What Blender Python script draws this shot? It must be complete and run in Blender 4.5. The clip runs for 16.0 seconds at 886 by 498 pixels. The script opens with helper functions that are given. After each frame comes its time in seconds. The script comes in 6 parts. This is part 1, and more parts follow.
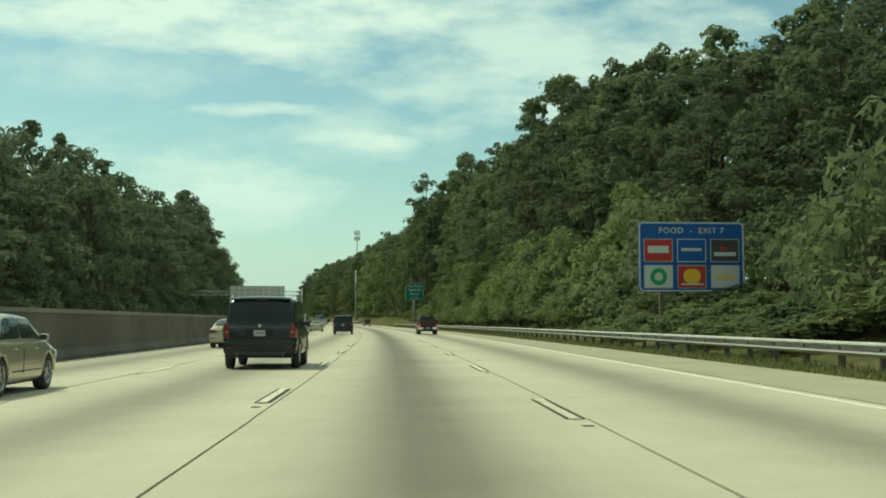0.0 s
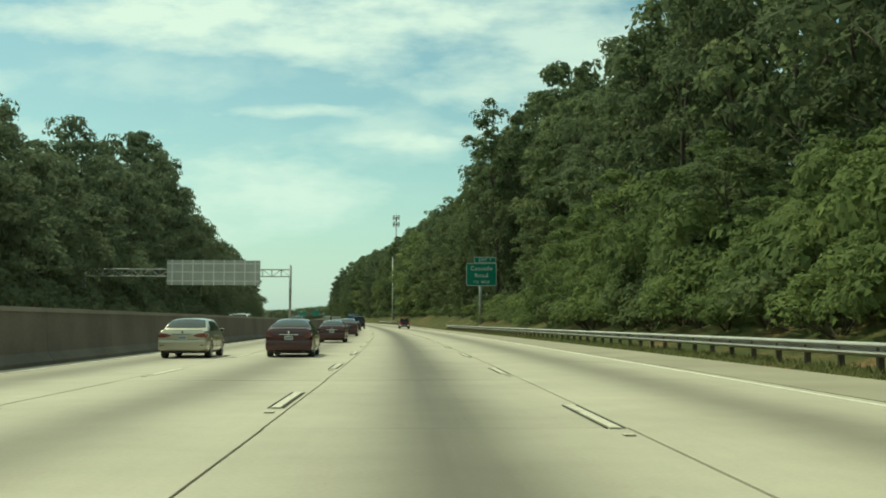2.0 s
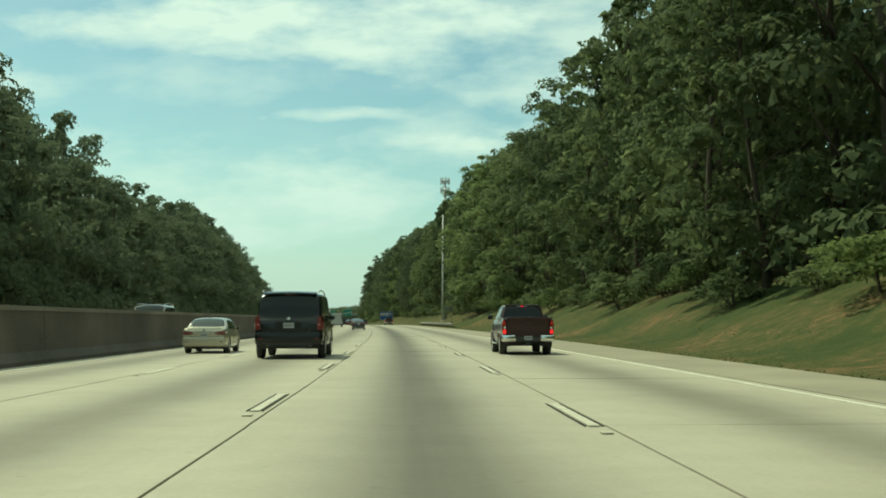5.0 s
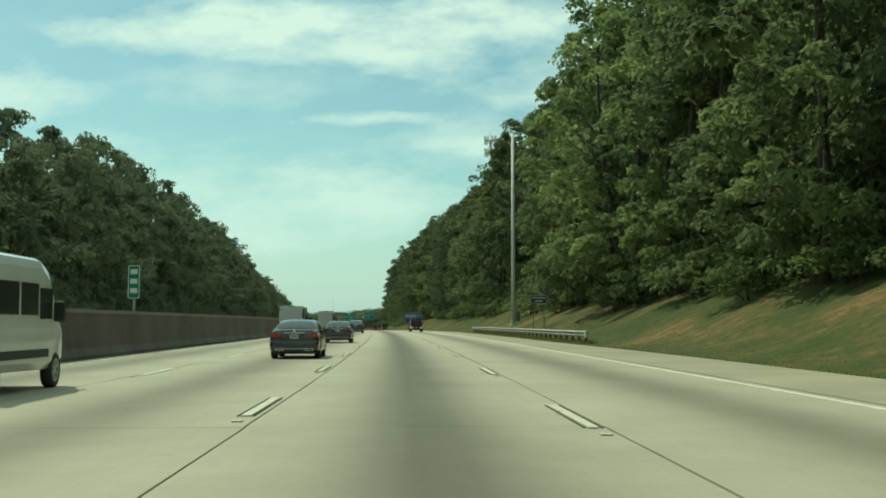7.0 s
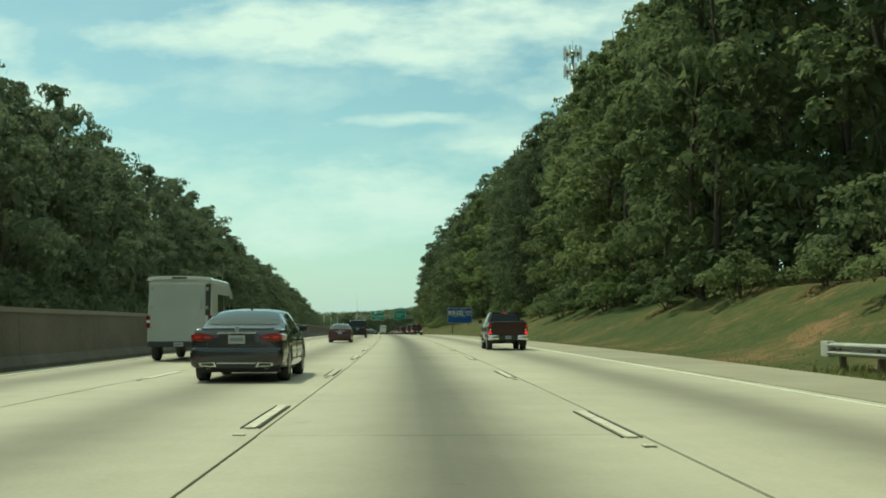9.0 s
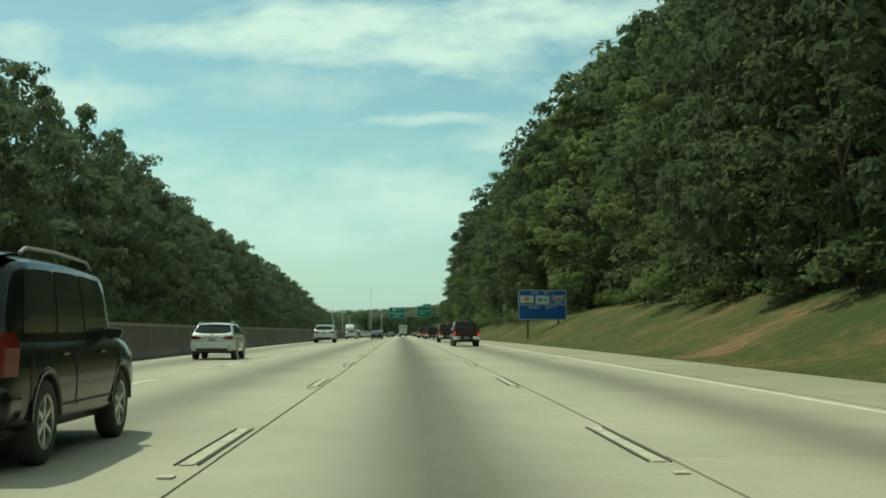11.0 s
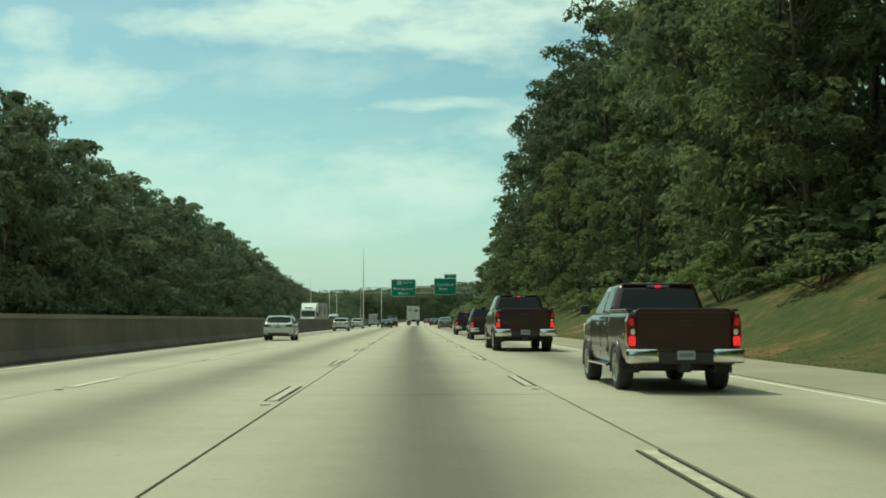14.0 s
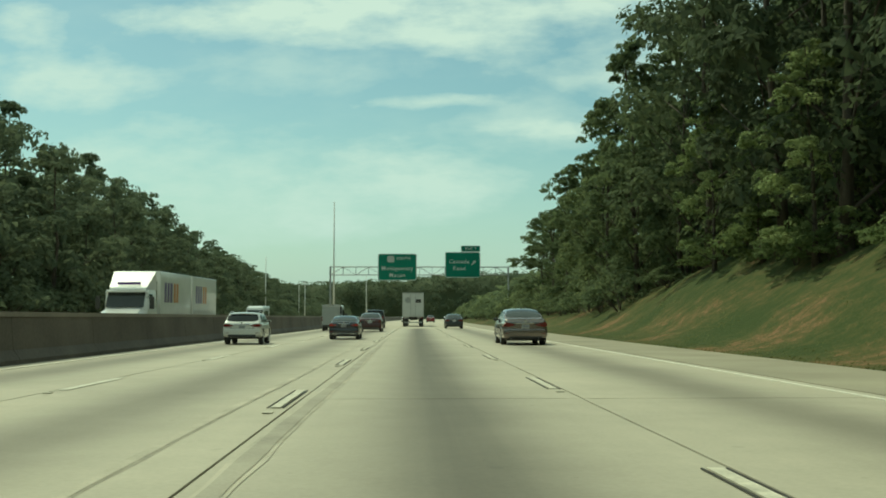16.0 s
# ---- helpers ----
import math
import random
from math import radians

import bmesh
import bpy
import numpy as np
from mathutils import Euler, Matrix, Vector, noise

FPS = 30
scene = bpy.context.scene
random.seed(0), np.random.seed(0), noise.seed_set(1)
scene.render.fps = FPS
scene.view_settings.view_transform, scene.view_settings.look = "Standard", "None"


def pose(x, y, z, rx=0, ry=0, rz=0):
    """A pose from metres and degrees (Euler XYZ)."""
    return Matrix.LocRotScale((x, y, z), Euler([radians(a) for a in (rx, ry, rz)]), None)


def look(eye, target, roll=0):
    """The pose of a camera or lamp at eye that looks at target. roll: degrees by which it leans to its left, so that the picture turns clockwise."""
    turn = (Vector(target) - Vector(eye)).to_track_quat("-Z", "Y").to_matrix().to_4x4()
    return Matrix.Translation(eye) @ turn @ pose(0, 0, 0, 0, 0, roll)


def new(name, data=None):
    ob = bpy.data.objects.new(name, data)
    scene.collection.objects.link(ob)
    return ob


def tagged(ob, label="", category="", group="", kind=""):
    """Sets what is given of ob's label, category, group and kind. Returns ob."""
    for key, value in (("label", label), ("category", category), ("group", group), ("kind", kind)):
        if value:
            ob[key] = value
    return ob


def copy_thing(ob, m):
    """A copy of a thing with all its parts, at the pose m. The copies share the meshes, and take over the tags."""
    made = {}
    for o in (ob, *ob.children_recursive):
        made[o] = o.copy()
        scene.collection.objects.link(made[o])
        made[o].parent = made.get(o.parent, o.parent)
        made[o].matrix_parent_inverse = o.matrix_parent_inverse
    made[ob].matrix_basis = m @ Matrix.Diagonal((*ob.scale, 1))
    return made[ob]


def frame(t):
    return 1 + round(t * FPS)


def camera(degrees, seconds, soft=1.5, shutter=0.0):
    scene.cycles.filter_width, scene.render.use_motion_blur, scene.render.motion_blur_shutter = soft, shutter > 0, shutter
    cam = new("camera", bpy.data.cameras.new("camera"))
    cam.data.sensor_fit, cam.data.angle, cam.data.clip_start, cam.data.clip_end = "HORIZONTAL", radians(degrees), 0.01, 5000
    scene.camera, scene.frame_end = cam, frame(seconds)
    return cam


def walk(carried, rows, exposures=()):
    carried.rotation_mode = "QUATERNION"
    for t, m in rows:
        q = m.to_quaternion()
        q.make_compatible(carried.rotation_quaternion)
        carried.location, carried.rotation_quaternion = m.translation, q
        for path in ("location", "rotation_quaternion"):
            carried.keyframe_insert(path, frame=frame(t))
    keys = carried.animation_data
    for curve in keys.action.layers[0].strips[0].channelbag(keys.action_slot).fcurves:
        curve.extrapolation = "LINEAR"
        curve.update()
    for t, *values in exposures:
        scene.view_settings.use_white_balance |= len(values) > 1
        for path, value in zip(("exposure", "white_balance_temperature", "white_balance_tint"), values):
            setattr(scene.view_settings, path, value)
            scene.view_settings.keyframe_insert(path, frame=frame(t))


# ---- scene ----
# ------------------------------------------------------------------ alignment
# The carriageway bends gently to the left; s runs along it, u to the right of
# the lane's middle, z above the pavement.
LANE, EYE = 3.10, 0.912
_s = np.arange(-700.0, 2500.5, 1.0)


def _soft(values, n=61):
    return np.convolve(np.pad(values, n // 2, mode="edge"), np.ones(n) / n, "valid")[: len(values)]


_turn = np.radians(_soft(np.interp(_s, [-700, -200, -20, 20, 60, 100, 140, 200, 260, 300, 350, 400, 455, 510, 555, 600, 650, 700, 850, 1200, 2500],
                                   [-12.04, -2.54, 1.15, 2.04, 3.06, 3.95, 4.79, 6.13, 7.42, 8.27, 9.26, 10.22, 10.98, 11.04, 10.97, 10.87, 10.6, 10.31, 9.31, 9.11, 9.11])))
_rise = np.tan(np.radians(_soft(np.interp(_s, [-700, 150, 250, 320, 400, 480, 540, 620, 1200, 2500],
                                          [0, 0, .25, .33, .08, -.15, -.33, -.38, -.2, 0]))))
_x = np.concatenate([[0], np.cumsum(-np.sin(_turn[:-1]))])
_y = np.concatenate([[0], np.cumsum(np.cos(_turn[:-1]))])
_z = np.concatenate([[0], np.cumsum(_rise[:-1])])
_x, _y, _z = _x - _x[700], _y - _y[700], _z - _z[700]


def at(s, u=0.0, z=0.0):
    """World place of station s, offset u, height z."""
    a = np.interp(s, _s, _turn)
    return Vector((np.interp(s, _s, _x) + u * math.cos(a), np.interp(s, _s, _y) + u * math.sin(a), np.interp(s, _s, _z) + z))


def spot(s, u=0.0, z=0.0, turn=0.0, size=1.0, tilt=False):
    """Pose there: local x to the right, y ahead along the road."""
    a = np.interp(s, _s, _turn) + math.radians(turn)
    pitch = math.atan(np.interp(s, _s, _rise)) if tilt else 0.0
    return Matrix.LocRotScale(at(s, u, z), Euler((pitch, 0, a)), (size, size, size))


# ------------------------------------------------------------------ camera
cam = camera(46.16, 16.0, soft=1.85)
# seconds, station, offset in the lane, yaw, pitch
DRIVE = [
    (0.0, -0.06, -0.225, -0.970, 4.035),
    (0.5, 19.32, -0.239, -0.252, 3.946),
    (1.0, 38.59, -0.260, 0.275, 3.961),
    (1.5, 57.78, -0.311, 0.886, 4.065),
    (2.0, 76.90, -0.344, 1.392, 4.065),
    (2.5, 95.97, -0.283, 1.893, 4.035),
    (3.0, 115.00, -0.246, 2.232, 4.080),
    (3.5, 134.01, -0.199, 2.502, 4.095),
    (4.0, 153.00, -0.211, 3.013, 4.124),
    (4.5, 172.00, -0.202, 3.483, 4.124),
    (5.0, 191.00, -0.185, 3.878, 4.154),
    (5.5, 210.02, -0.169, 4.236, 4.205),
    (6.0, 229.06, -0.159, 4.593, 4.265),
    (6.5, 248.13, -0.160, 4.984, 4.321),
    (7.0, 267.23, -0.180, 5.448, 4.363),
    (7.5, 286.38, -0.204, 5.956, 4.393),
    (8.0, 305.56, -0.240, 6.464, 4.422),
    (8.5, 324.79, -0.366, 6.935, 4.482),
    (9.0, 344.05, -0.321, 7.320, 4.393),
    (9.5, 363.36, -0.337, 7.717, 4.400),
    (10.0, 382.70, -0.317, 8.054, 4.411),
    (10.5, 402.08, -0.279, 8.355, 4.410),
    (11.0, 421.48, -0.240, 8.622, 4.379),
    (11.5, 440.91, -0.218, 8.925, 4.303),
    (12.0, 460.36, -0.157, 9.205, 4.244),
    (12.5, 479.81, -0.201, 9.519, 4.095),
    (13.0, 499.26, -0.165, 9.515, 3.887),
    (13.5, 518.70, -0.202, 9.328, 3.649),
    (14.0, 538.11, -0.172, 9.141, 3.560),
    (14.5, 557.49, -0.196, 8.954, 3.442),
    (15.0, 576.81, -0.221, 8.969, 3.412),
    (15.5, 596.06, -0.299, 8.963, 3.412),
    (16.0, 615.23, -0.353, 8.953, 3.412),
]
walk(cam, [(t, pose(*at(s, u, EYE), 90 + p, 0, w)) for t, s, u, w, p in DRIVE],
     exposures=[(0.0, 0.02, 6150, -16), (4.5, 0.01, 6080, -17), (7.0, -0.03, 5830, -19), (9.0, 0.00, 5930, -18), (11.5, -0.12, 5770, -20), (12.5, -0.07, 5750, -21), (14.5, -0.08, 5920, -18), (16.0, -0.20, 5960, -18)])

# ------------------------------------------------------------------ sky and sun
SUN_UP, SUN_LEFT = 60.0, 48.0
sun = new("sun", bpy.data.lights.new("sun", "SUN"))
sun.data.energy, sun.data.angle, sun.data.color = 3.2, radians(0.6), (1.0, 0.87, 0.64)
_d = Vector((-math.sin(radians(SUN_LEFT + 6)) * math.cos(radians(SUN_UP)), math.cos(radians(SUN_LEFT + 6)) * math.cos(radians(SUN_UP)), math.sin(radians(SUN_UP))))
sun.matrix_world = look((0, 0, 60), Vector((0, 0, 60)) - _d)

world = bpy.data.worlds.new("sky")
scene.world = world
world.use_nodes = True
wn, wl = world.node_tree.nodes, world.node_tree.links
wn.clear()


def wmath(op, a, b=None, clamp=False):
    n = wn.new("ShaderNodeMath")
    n.operation, n.use_clamp = op, clamp
    for i, v in enumerate((a, b)):
        if v is None:
            continue
        if isinstance(v, (int, float)):
            n.inputs[i].default_value = v
        else:
            wl.new(v, n.inputs[i])
    return n.outputs[0]


sky = wn.new("ShaderNodeTexSky")
sky.sky_type, sky.sun_disc = "NISHITA", False
sky.sun_elevation, sky.sun_rotation = radians(SUN_UP), radians(-(SUN_LEFT + 6))
sky.air_density, sky.dust_density, sky.ozone_density = 1.0, 1.2, 1.0
coord = wn.new("ShaderNodeTexCoord")
split = wn.new("ShaderNodeSeparateXYZ")
wl.new(coord.outputs["Generated"], split.inputs[0])
ahead = wmath("MAXIMUM", wmath("ABSOLUTE", split.outputs[1]), 0.08)
side = wmath("DIVIDE", split.outputs[0], ahead)
upward = wmath("DIVIDE", split.outputs[2], ahead)
plane = wn.new("ShaderNodeCombineXYZ")
wl.new(side, plane.inputs[0])
wl.new(upward, plane.inputs[1])
stretch = wn.new("ShaderNodeMapping")
stretch.inputs["Scale"].default_value = (8.0, 21.0, 1.0)
wl.new(plane.outputs[0], stretch.inputs[0])
puff = wn.new("ShaderNodeTexNoise")
puff.inputs["Scale"].default_value, puff.inputs["Detail"].default_value, puff.inputs["Roughness"].default_value = 1.0, 8.0, 0.58
wl.new(stretch.outputs[0], puff.inputs["Vector"])
wisp = wmath("MULTIPLY", wmath("SUBTRACT", puff.outputs["Fac"], 0.5), 2.6)
bend = wn.new("ShaderNodeTexNoise")
bend.inputs["Scale"].default_value, bend.inputs["Detail"].default_value = 9.0, 3.0
wl.new(plane.outputs[0], bend.inputs["Vector"])
bends = wn.new("ShaderNodeSeparateColor")
wl.new(bend.outputs["Color"], bends.inputs[0])
side = wmath("ADD", side, wmath("MULTIPLY", wmath("SUBTRACT", bends.outputs[0], 0.5), 0.10))
upward = wmath("ADD", upward, wmath("MULTIPLY", wmath("SUBTRACT", bends.outputs[1], 0.5), 0.032))
# cloud banks: sideways and upward place, half sizes, density
BANKS = [
    (-0.222, 0.304, 0.235, 0.026, 1.00), (-0.075, 0.289, 0.164, 0.034, 0.90), (-0.148, 0.207, 0.083, 0.008, 0.75),
    (-0.070, 0.175, 0.077, 0.011, 0.80), (-0.231, 0.116, 0.151, 0.035, 0.75), (-0.290, 0.248, 0.120, 0.026, 0.35),
    (-0.514, 0.239, 0.078, 0.026, 0.60), (-0.601, 0.303, 0.038, 0.024, 0.70), (-0.558, 0.247, 0.100, 0.029, 0.70),
    (-0.454, 0.189, 0.049, 0.015, 0.55), (0.119, 0.265, 0.210, 0.085, 0.70), (-0.079, 0.181, 0.082, 0.033, 0.40),
    (-0.351, 0.299, 0.144, 0.023, 0.80), (-0.185, 0.282, 0.144, 0.025, 0.90), (-0.408, 0.126, 0.193, 0.052, 0.50),
    (-0.081, 0.176, 0.065, 0.017, 0.60)]
cover = None
for bx, by, bw, bh, thick in BANKS:
    ex = wmath("DIVIDE", wmath("SUBTRACT", side, bx), bw * 1.05)
    ey = wmath("DIVIDE", wmath("SUBTRACT", upward, by), bh * 1.25)
    r2 = wmath("ADD", wmath("MULTIPLY", ex, ex), wmath("MULTIPLY", ey, ey))
    fall = wmath("SUBTRACT", wmath("ADD", 1.05, wmath("MULTIPLY", wisp, 1.5)), r2, clamp=False)
    soft = wmath("MULTIPLY", wmath("MULTIPLY", fall, 0.85, clamp=True), thick)
    cover = soft if cover is None else wmath("MAXIMUM", cover, soft)
haze = wmath("MULTIPLY", wmath("SUBTRACT", 0.16, upward, clamp=True), 1.6)
# denser cloud overhead, out of view, added to lift the shadows
over = wmath("MULTIPLY", wmath("SUBTRACT", upward, 0.34, clamp=True), wmath("MULTIPLY", puff.outputs["Fac"], 2.0))
cover = wmath("MAXIMUM", wmath("ADD", cover, wmath("MULTIPLY", wmath("ADD", wisp, 0.2), 0.16), clamp=True), wmath("MINIMUM", over, 0.75))
blue = wn.new("ShaderNodeMix")
blue.data_type, blue.blend_type = "RGBA", "MULTIPLY"
blue.inputs["Factor"].default_value = 1.0
wl.new(sky.outputs[0], blue.inputs[6])
blue.inputs[7].default_value = (1.18, 1.18 * 1.06, 1.18 * 0.84, 1)
tone = wn.new("ShaderNodeMix")
tone.data_type = "RGBA"
wl.new(wmath("MULTIPLY", cover, 0.9), tone.inputs["Factor"])
wl.new(blue.outputs[2], tone.inputs[6])
tone.inputs[7].default_value = (8.9, 8.9 * 1.04, 8.9 * 0.90, 1)
low = wn.new("ShaderNodeMix")
low.data_type = "RGBA"
wl.new(wmath("MULTIPLY", haze, 2.6, clamp=True), low.inputs["Factor"])
wl.new(tone.outputs[2], low.inputs[6])
low.inputs[7].default_value = (8.9 * 0.66, 8.9 * 0.80, 8.9 * 0.80, 1)
shine = wn.new("ShaderNodeBackground")
shine.inputs["Strength"].default_value = 0.10
wl.new(low.outputs[2], shine.inputs["Color"])
wout = wn.new("ShaderNodeOutputWorld")
wl.new(shine.outputs[0], wout.inputs["Surface"])


# ------------------------------------------------------------------ materials
def material(name, color, rough=0.7, metal=0.0, vary=0.25, grain=40.0, blotch=1.2, bump=0.1, rnd=0.0, spec=0.5, coat=0.0, emit=None):
    """A surface with blotches and grain in its colour, and a fine relief."""
    m = bpy.data.materials.new(name)
    m.use_nodes = True
    nt = m.node_tree
    b = nt.nodes["Principled BSDF"]
    b.inputs["Roughness"].default_value, b.inputs["Metallic"].default_value = rough, metal
    b.inputs["Specular IOR Level"].default_value = spec
    b.inputs["Coat Weight"].default_value = coat
    tc = nt.nodes.new("ShaderNodeTexCoord")
    big, small = nt.nodes.new("ShaderNodeTexNoise"), nt.nodes.new("ShaderNodeTexNoise")
    big.inputs["Scale"].default_value, small.inputs["Scale"].default_value = blotch, grain
    big.inputs["Detail"].default_value, small.inputs["Detail"].default_value = 4, 3
    for n in (big, small):
        nt.links.new(tc.outputs["Object"], n.inputs["Vector"])
    mixn = nt.nodes.new("ShaderNodeMath")
    mixn.operation = "MULTIPLY_ADD"
    nt.links.new(small.outputs["Fac"], mixn.inputs[0])
    mixn.inputs[1].default_value = 0.45
    nt.links.new(big.outputs["Fac"], mixn.inputs[2])
    last = mixn.outputs[0]
    if rnd:
        info = nt.nodes.new("ShaderNodeObjectInfo")
        add = nt.nodes.new("ShaderNodeMath")
        add.operation = "MULTIPLY_ADD"
        nt.links.new(info.outputs["Random"], add.inputs[0])
        add.inputs[1].default_value = rnd
        nt.links.new(last, add.inputs[2])
        last = add.outputs[0]
    ramp = nt.nodes.new("ShaderNodeValToRGB")
    lo, hi = [c * (1 - vary) for c in color], [min(1, c * (1 + vary)) for c in color]
    ramp.color_ramp.elements[0].position, ramp.color_ramp.elements[0].color = 0.45 + rnd * 0.2, (*lo, 1)
    ramp.color_ramp.elements[1].position, ramp.color_ramp.elements[1].color = 0.95 + rnd * 0.6, (*hi, 1)
    nt.links.new(last, ramp.inputs[0])
    nt.links.new(ramp.outputs[0], b.inputs["Base Color"])
    if bump:
        bp = nt.nodes.new("ShaderNodeBump")
        bp.inputs["Strength"].default_value, bp.inputs["Distance"].default_value = bump, 0.01
        nt.links.new(small.outputs["Fac"], bp.inputs["Height"])
        nt.links.new(bp.outputs[0], b.inputs["Normal"])
    if emit:
        b.inputs["Emission Color"].default_value = (*emit[0], 1)
        b.inputs["Emission Strength"].default_value = emit[1]
    return m


def math_node(nt, op, a, b=None, clamp=False):
    n = nt.nodes.new("ShaderNodeMath")
    n.operation, n.use_clamp = op, clamp
    for i, v in enumerate((a, b)):
        if v is None:
            continue
        if isinstance(v, (int, float)):
            n.inputs[i].default_value = v
        else:
            nt.links.new(v, n.inputs[i])
    return n.outputs[0]


def concrete_lane(name, color, track):
    """Grooved concrete with the oil-dark strip that traffic leaves along the middle of a lane."""
    m = bpy.data.materials.new(name)
    m.use_nodes = True
    nt = m.node_tree
    b = nt.nodes["Principled BSDF"]
    b.inputs["Roughness"].default_value, b.inputs["Specular IOR Level"].default_value = 0.78, 0.35
    tc = nt.nodes.new("ShaderNodeTexCoord")
    xyz = nt.nodes.new("ShaderNodeSeparateXYZ")
    nt.links.new(tc.outputs["Object"], xyz.inputs[0])
    geo = nt.nodes.new("ShaderNodeNewGeometry")
    info = nt.nodes.new("ShaderNodeObjectInfo")

    def noise_of(vec, scale, detail=4.0, stretch=None):
        n = nt.nodes.new("ShaderNodeTexNoise")
        n.inputs["Scale"].default_value, n.inputs["Detail"].default_value = scale, detail
        if stretch:
            mp = nt.nodes.new("ShaderNodeMapping")
            mp.inputs["Scale"].default_value = stretch
            nt.links.new(vec, mp.inputs[0])
            vec = mp.outputs[0]
        nt.links.new(vec, n.inputs["Vector"])
        return n.outputs["Fac"]

    pos = geo.outputs["Position"]
    stain = noise_of(pos, 0.35, 5)
    streak = noise_of(tc.outputs["Object"], 1.0, 3, (6.0, 0.05, 1.0))
    grain = noise_of(pos, 26.0, 3)
    speck = noise_of(pos, 3.1, 2)
    mottle = noise_of(pos, 1.7, 6)
    pit = noise_of(pos, 7.0, 2)
    # oil strip
    off = math_node(nt, "ADD", xyz.outputs[0], math_node(nt, "MULTIPLY", math_node(nt, "SUBTRACT", stain, 0.5), 0.22))
    wide = math_node(nt, "DIVIDE", off, 0.70)
    strip = math_node(nt, "POWER", 2.718, math_node(nt, "MULTIPLY", math_node(nt, "MULTIPLY", wide, wide), -1.0))
    dark = math_node(nt, "MULTIPLY", strip, math_node(nt, "ADD", 0.78, math_node(nt, "MULTIPLY", streak, 0.28)))
    dark = math_node(nt, "MULTIPLY", dark, track)
    value = math_node(nt, "ADD", 0.70, math_node(nt, "MULTIPLY", stain, 0.30))
    value = math_node(nt, "ADD", value, math_node(nt, "MULTIPLY", math_node(nt, "SUBTRACT", streak, 0.5), 0.10))
    value = math_node(nt, "ADD", value, math_node(nt, "MULTIPLY", math_node(nt, "SUBTRACT", grain, 0.5), 0.20))
    value = math_node(nt, "ADD", value, math_node(nt, "MULTIPLY", math_node(nt, "SUBTRACT", info.outputs["Random"], 0.5), 0.035))
    chip = math_node(nt, "MULTIPLY", math_node(nt, "GREATER_THAN", speck, 0.745), 0.10)
    value = math_node(nt, "SUBTRACT", value, chip)
    value = math_node(nt, "ADD", value, math_node(nt, "MULTIPLY", math_node(nt, "SUBTRACT", mottle, 0.5), 0.20))
    value = math_node(nt, "SUBTRACT", value, math_node(nt, "MULTIPLY", math_node(nt, "GREATER_THAN", pit, 0.77), 0.16))
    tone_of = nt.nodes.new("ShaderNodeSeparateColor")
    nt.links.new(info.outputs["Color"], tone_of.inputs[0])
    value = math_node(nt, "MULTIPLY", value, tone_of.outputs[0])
    value = math_node(nt, "MULTIPLY", value, math_node(nt, "SUBTRACT", 1.0, dark))
    tint = nt.nodes.new("ShaderNodeMix")
    tint.data_type, tint.blend_type = "RGBA", "MULTIPLY"
    tint.inputs["Factor"].default_value = 1.0
    tint.inputs[6].default_value = (*color, 1)
    nt.links.new(value, tint.inputs[7])
    nt.links.new(tint.outputs[2], b.inputs["Base Color"])
    bp = nt.nodes.new("ShaderNodeBump")
    bp.inputs["Strength"].default_value, bp.inputs["Distance"].default_value = 0.25, 0.006
    nt.links.new(grain, bp.inputs["Height"])
    nt.links.new(bp.outputs[0], b.inputs["Normal"])
    return m


def leaf_material(name, color, light, thin_share=0.42, deep=0.72):
    """Leaves: thin, slightly glossy, letting some light through, no two crowns quite alike."""
    m = bpy.data.materials.new(name)
    m.use_nodes = True
    nt = m.node_tree
    b = nt.nodes["Principled BSDF"]
    b.inputs["Roughness"].default_value, b.inputs["Specular IOR Level"].default_value = 0.8, 0.08
    geo, info = nt.nodes.new("ShaderNodeNewGeometry"), nt.nodes.new("ShaderNodeObjectInfo")
    n = nt.nodes.new("ShaderNodeTexNoise")
    n.inputs["Scale"].default_value, n.inputs["Detail"].default_value = 0.33, 3
    nt.links.new(geo.outputs["Position"], n.inputs["Vector"])
    v = math_node(nt, "MULTIPLY", geo.outputs["Random Per Island"], 0.45)
    v = math_node(nt, "ADD", v, math_node(nt, "MULTIPLY", info.outputs["Random"], 0.45))
    v = math_node(nt, "ADD", v, math_node(nt, "MULTIPLY", math_node(nt, "SUBTRACT", n.outputs["Fac"], 0.3), 0.9))
    ramp = nt.nodes.new("ShaderNodeValToRGB")
    e = ramp.color_ramp.elements
    e[0].position, e[0].color = 0.15, (color[0] * deep, color[1] * deep, color[2] * deep * 1.1, 1)
    e[1].position, e[1].color = 1.0, (*light, 1)
    mid = e.new(0.6)
    mid.color = (*color, 1)
    nt.links.new(v, ramp.inputs[0])
    nt.links.new(ramp.outputs[0], b.inputs["Base Color"])
    thin = nt.nodes.new("ShaderNodeBsdfTranslucent")
    nt.links.new(ramp.outputs[0], thin.inputs["Color"])
    mx = nt.nodes.new("ShaderNodeMixShader")
    mx.inputs[0].default_value = thin_share
    nt.links.new(b.outputs[0], mx.inputs[1])
    nt.links.new(thin.outputs[0], mx.inputs[2])
    nt.links.new(mx.outputs[0], nt.nodes["Material Output"].inputs["Surface"])
    return m


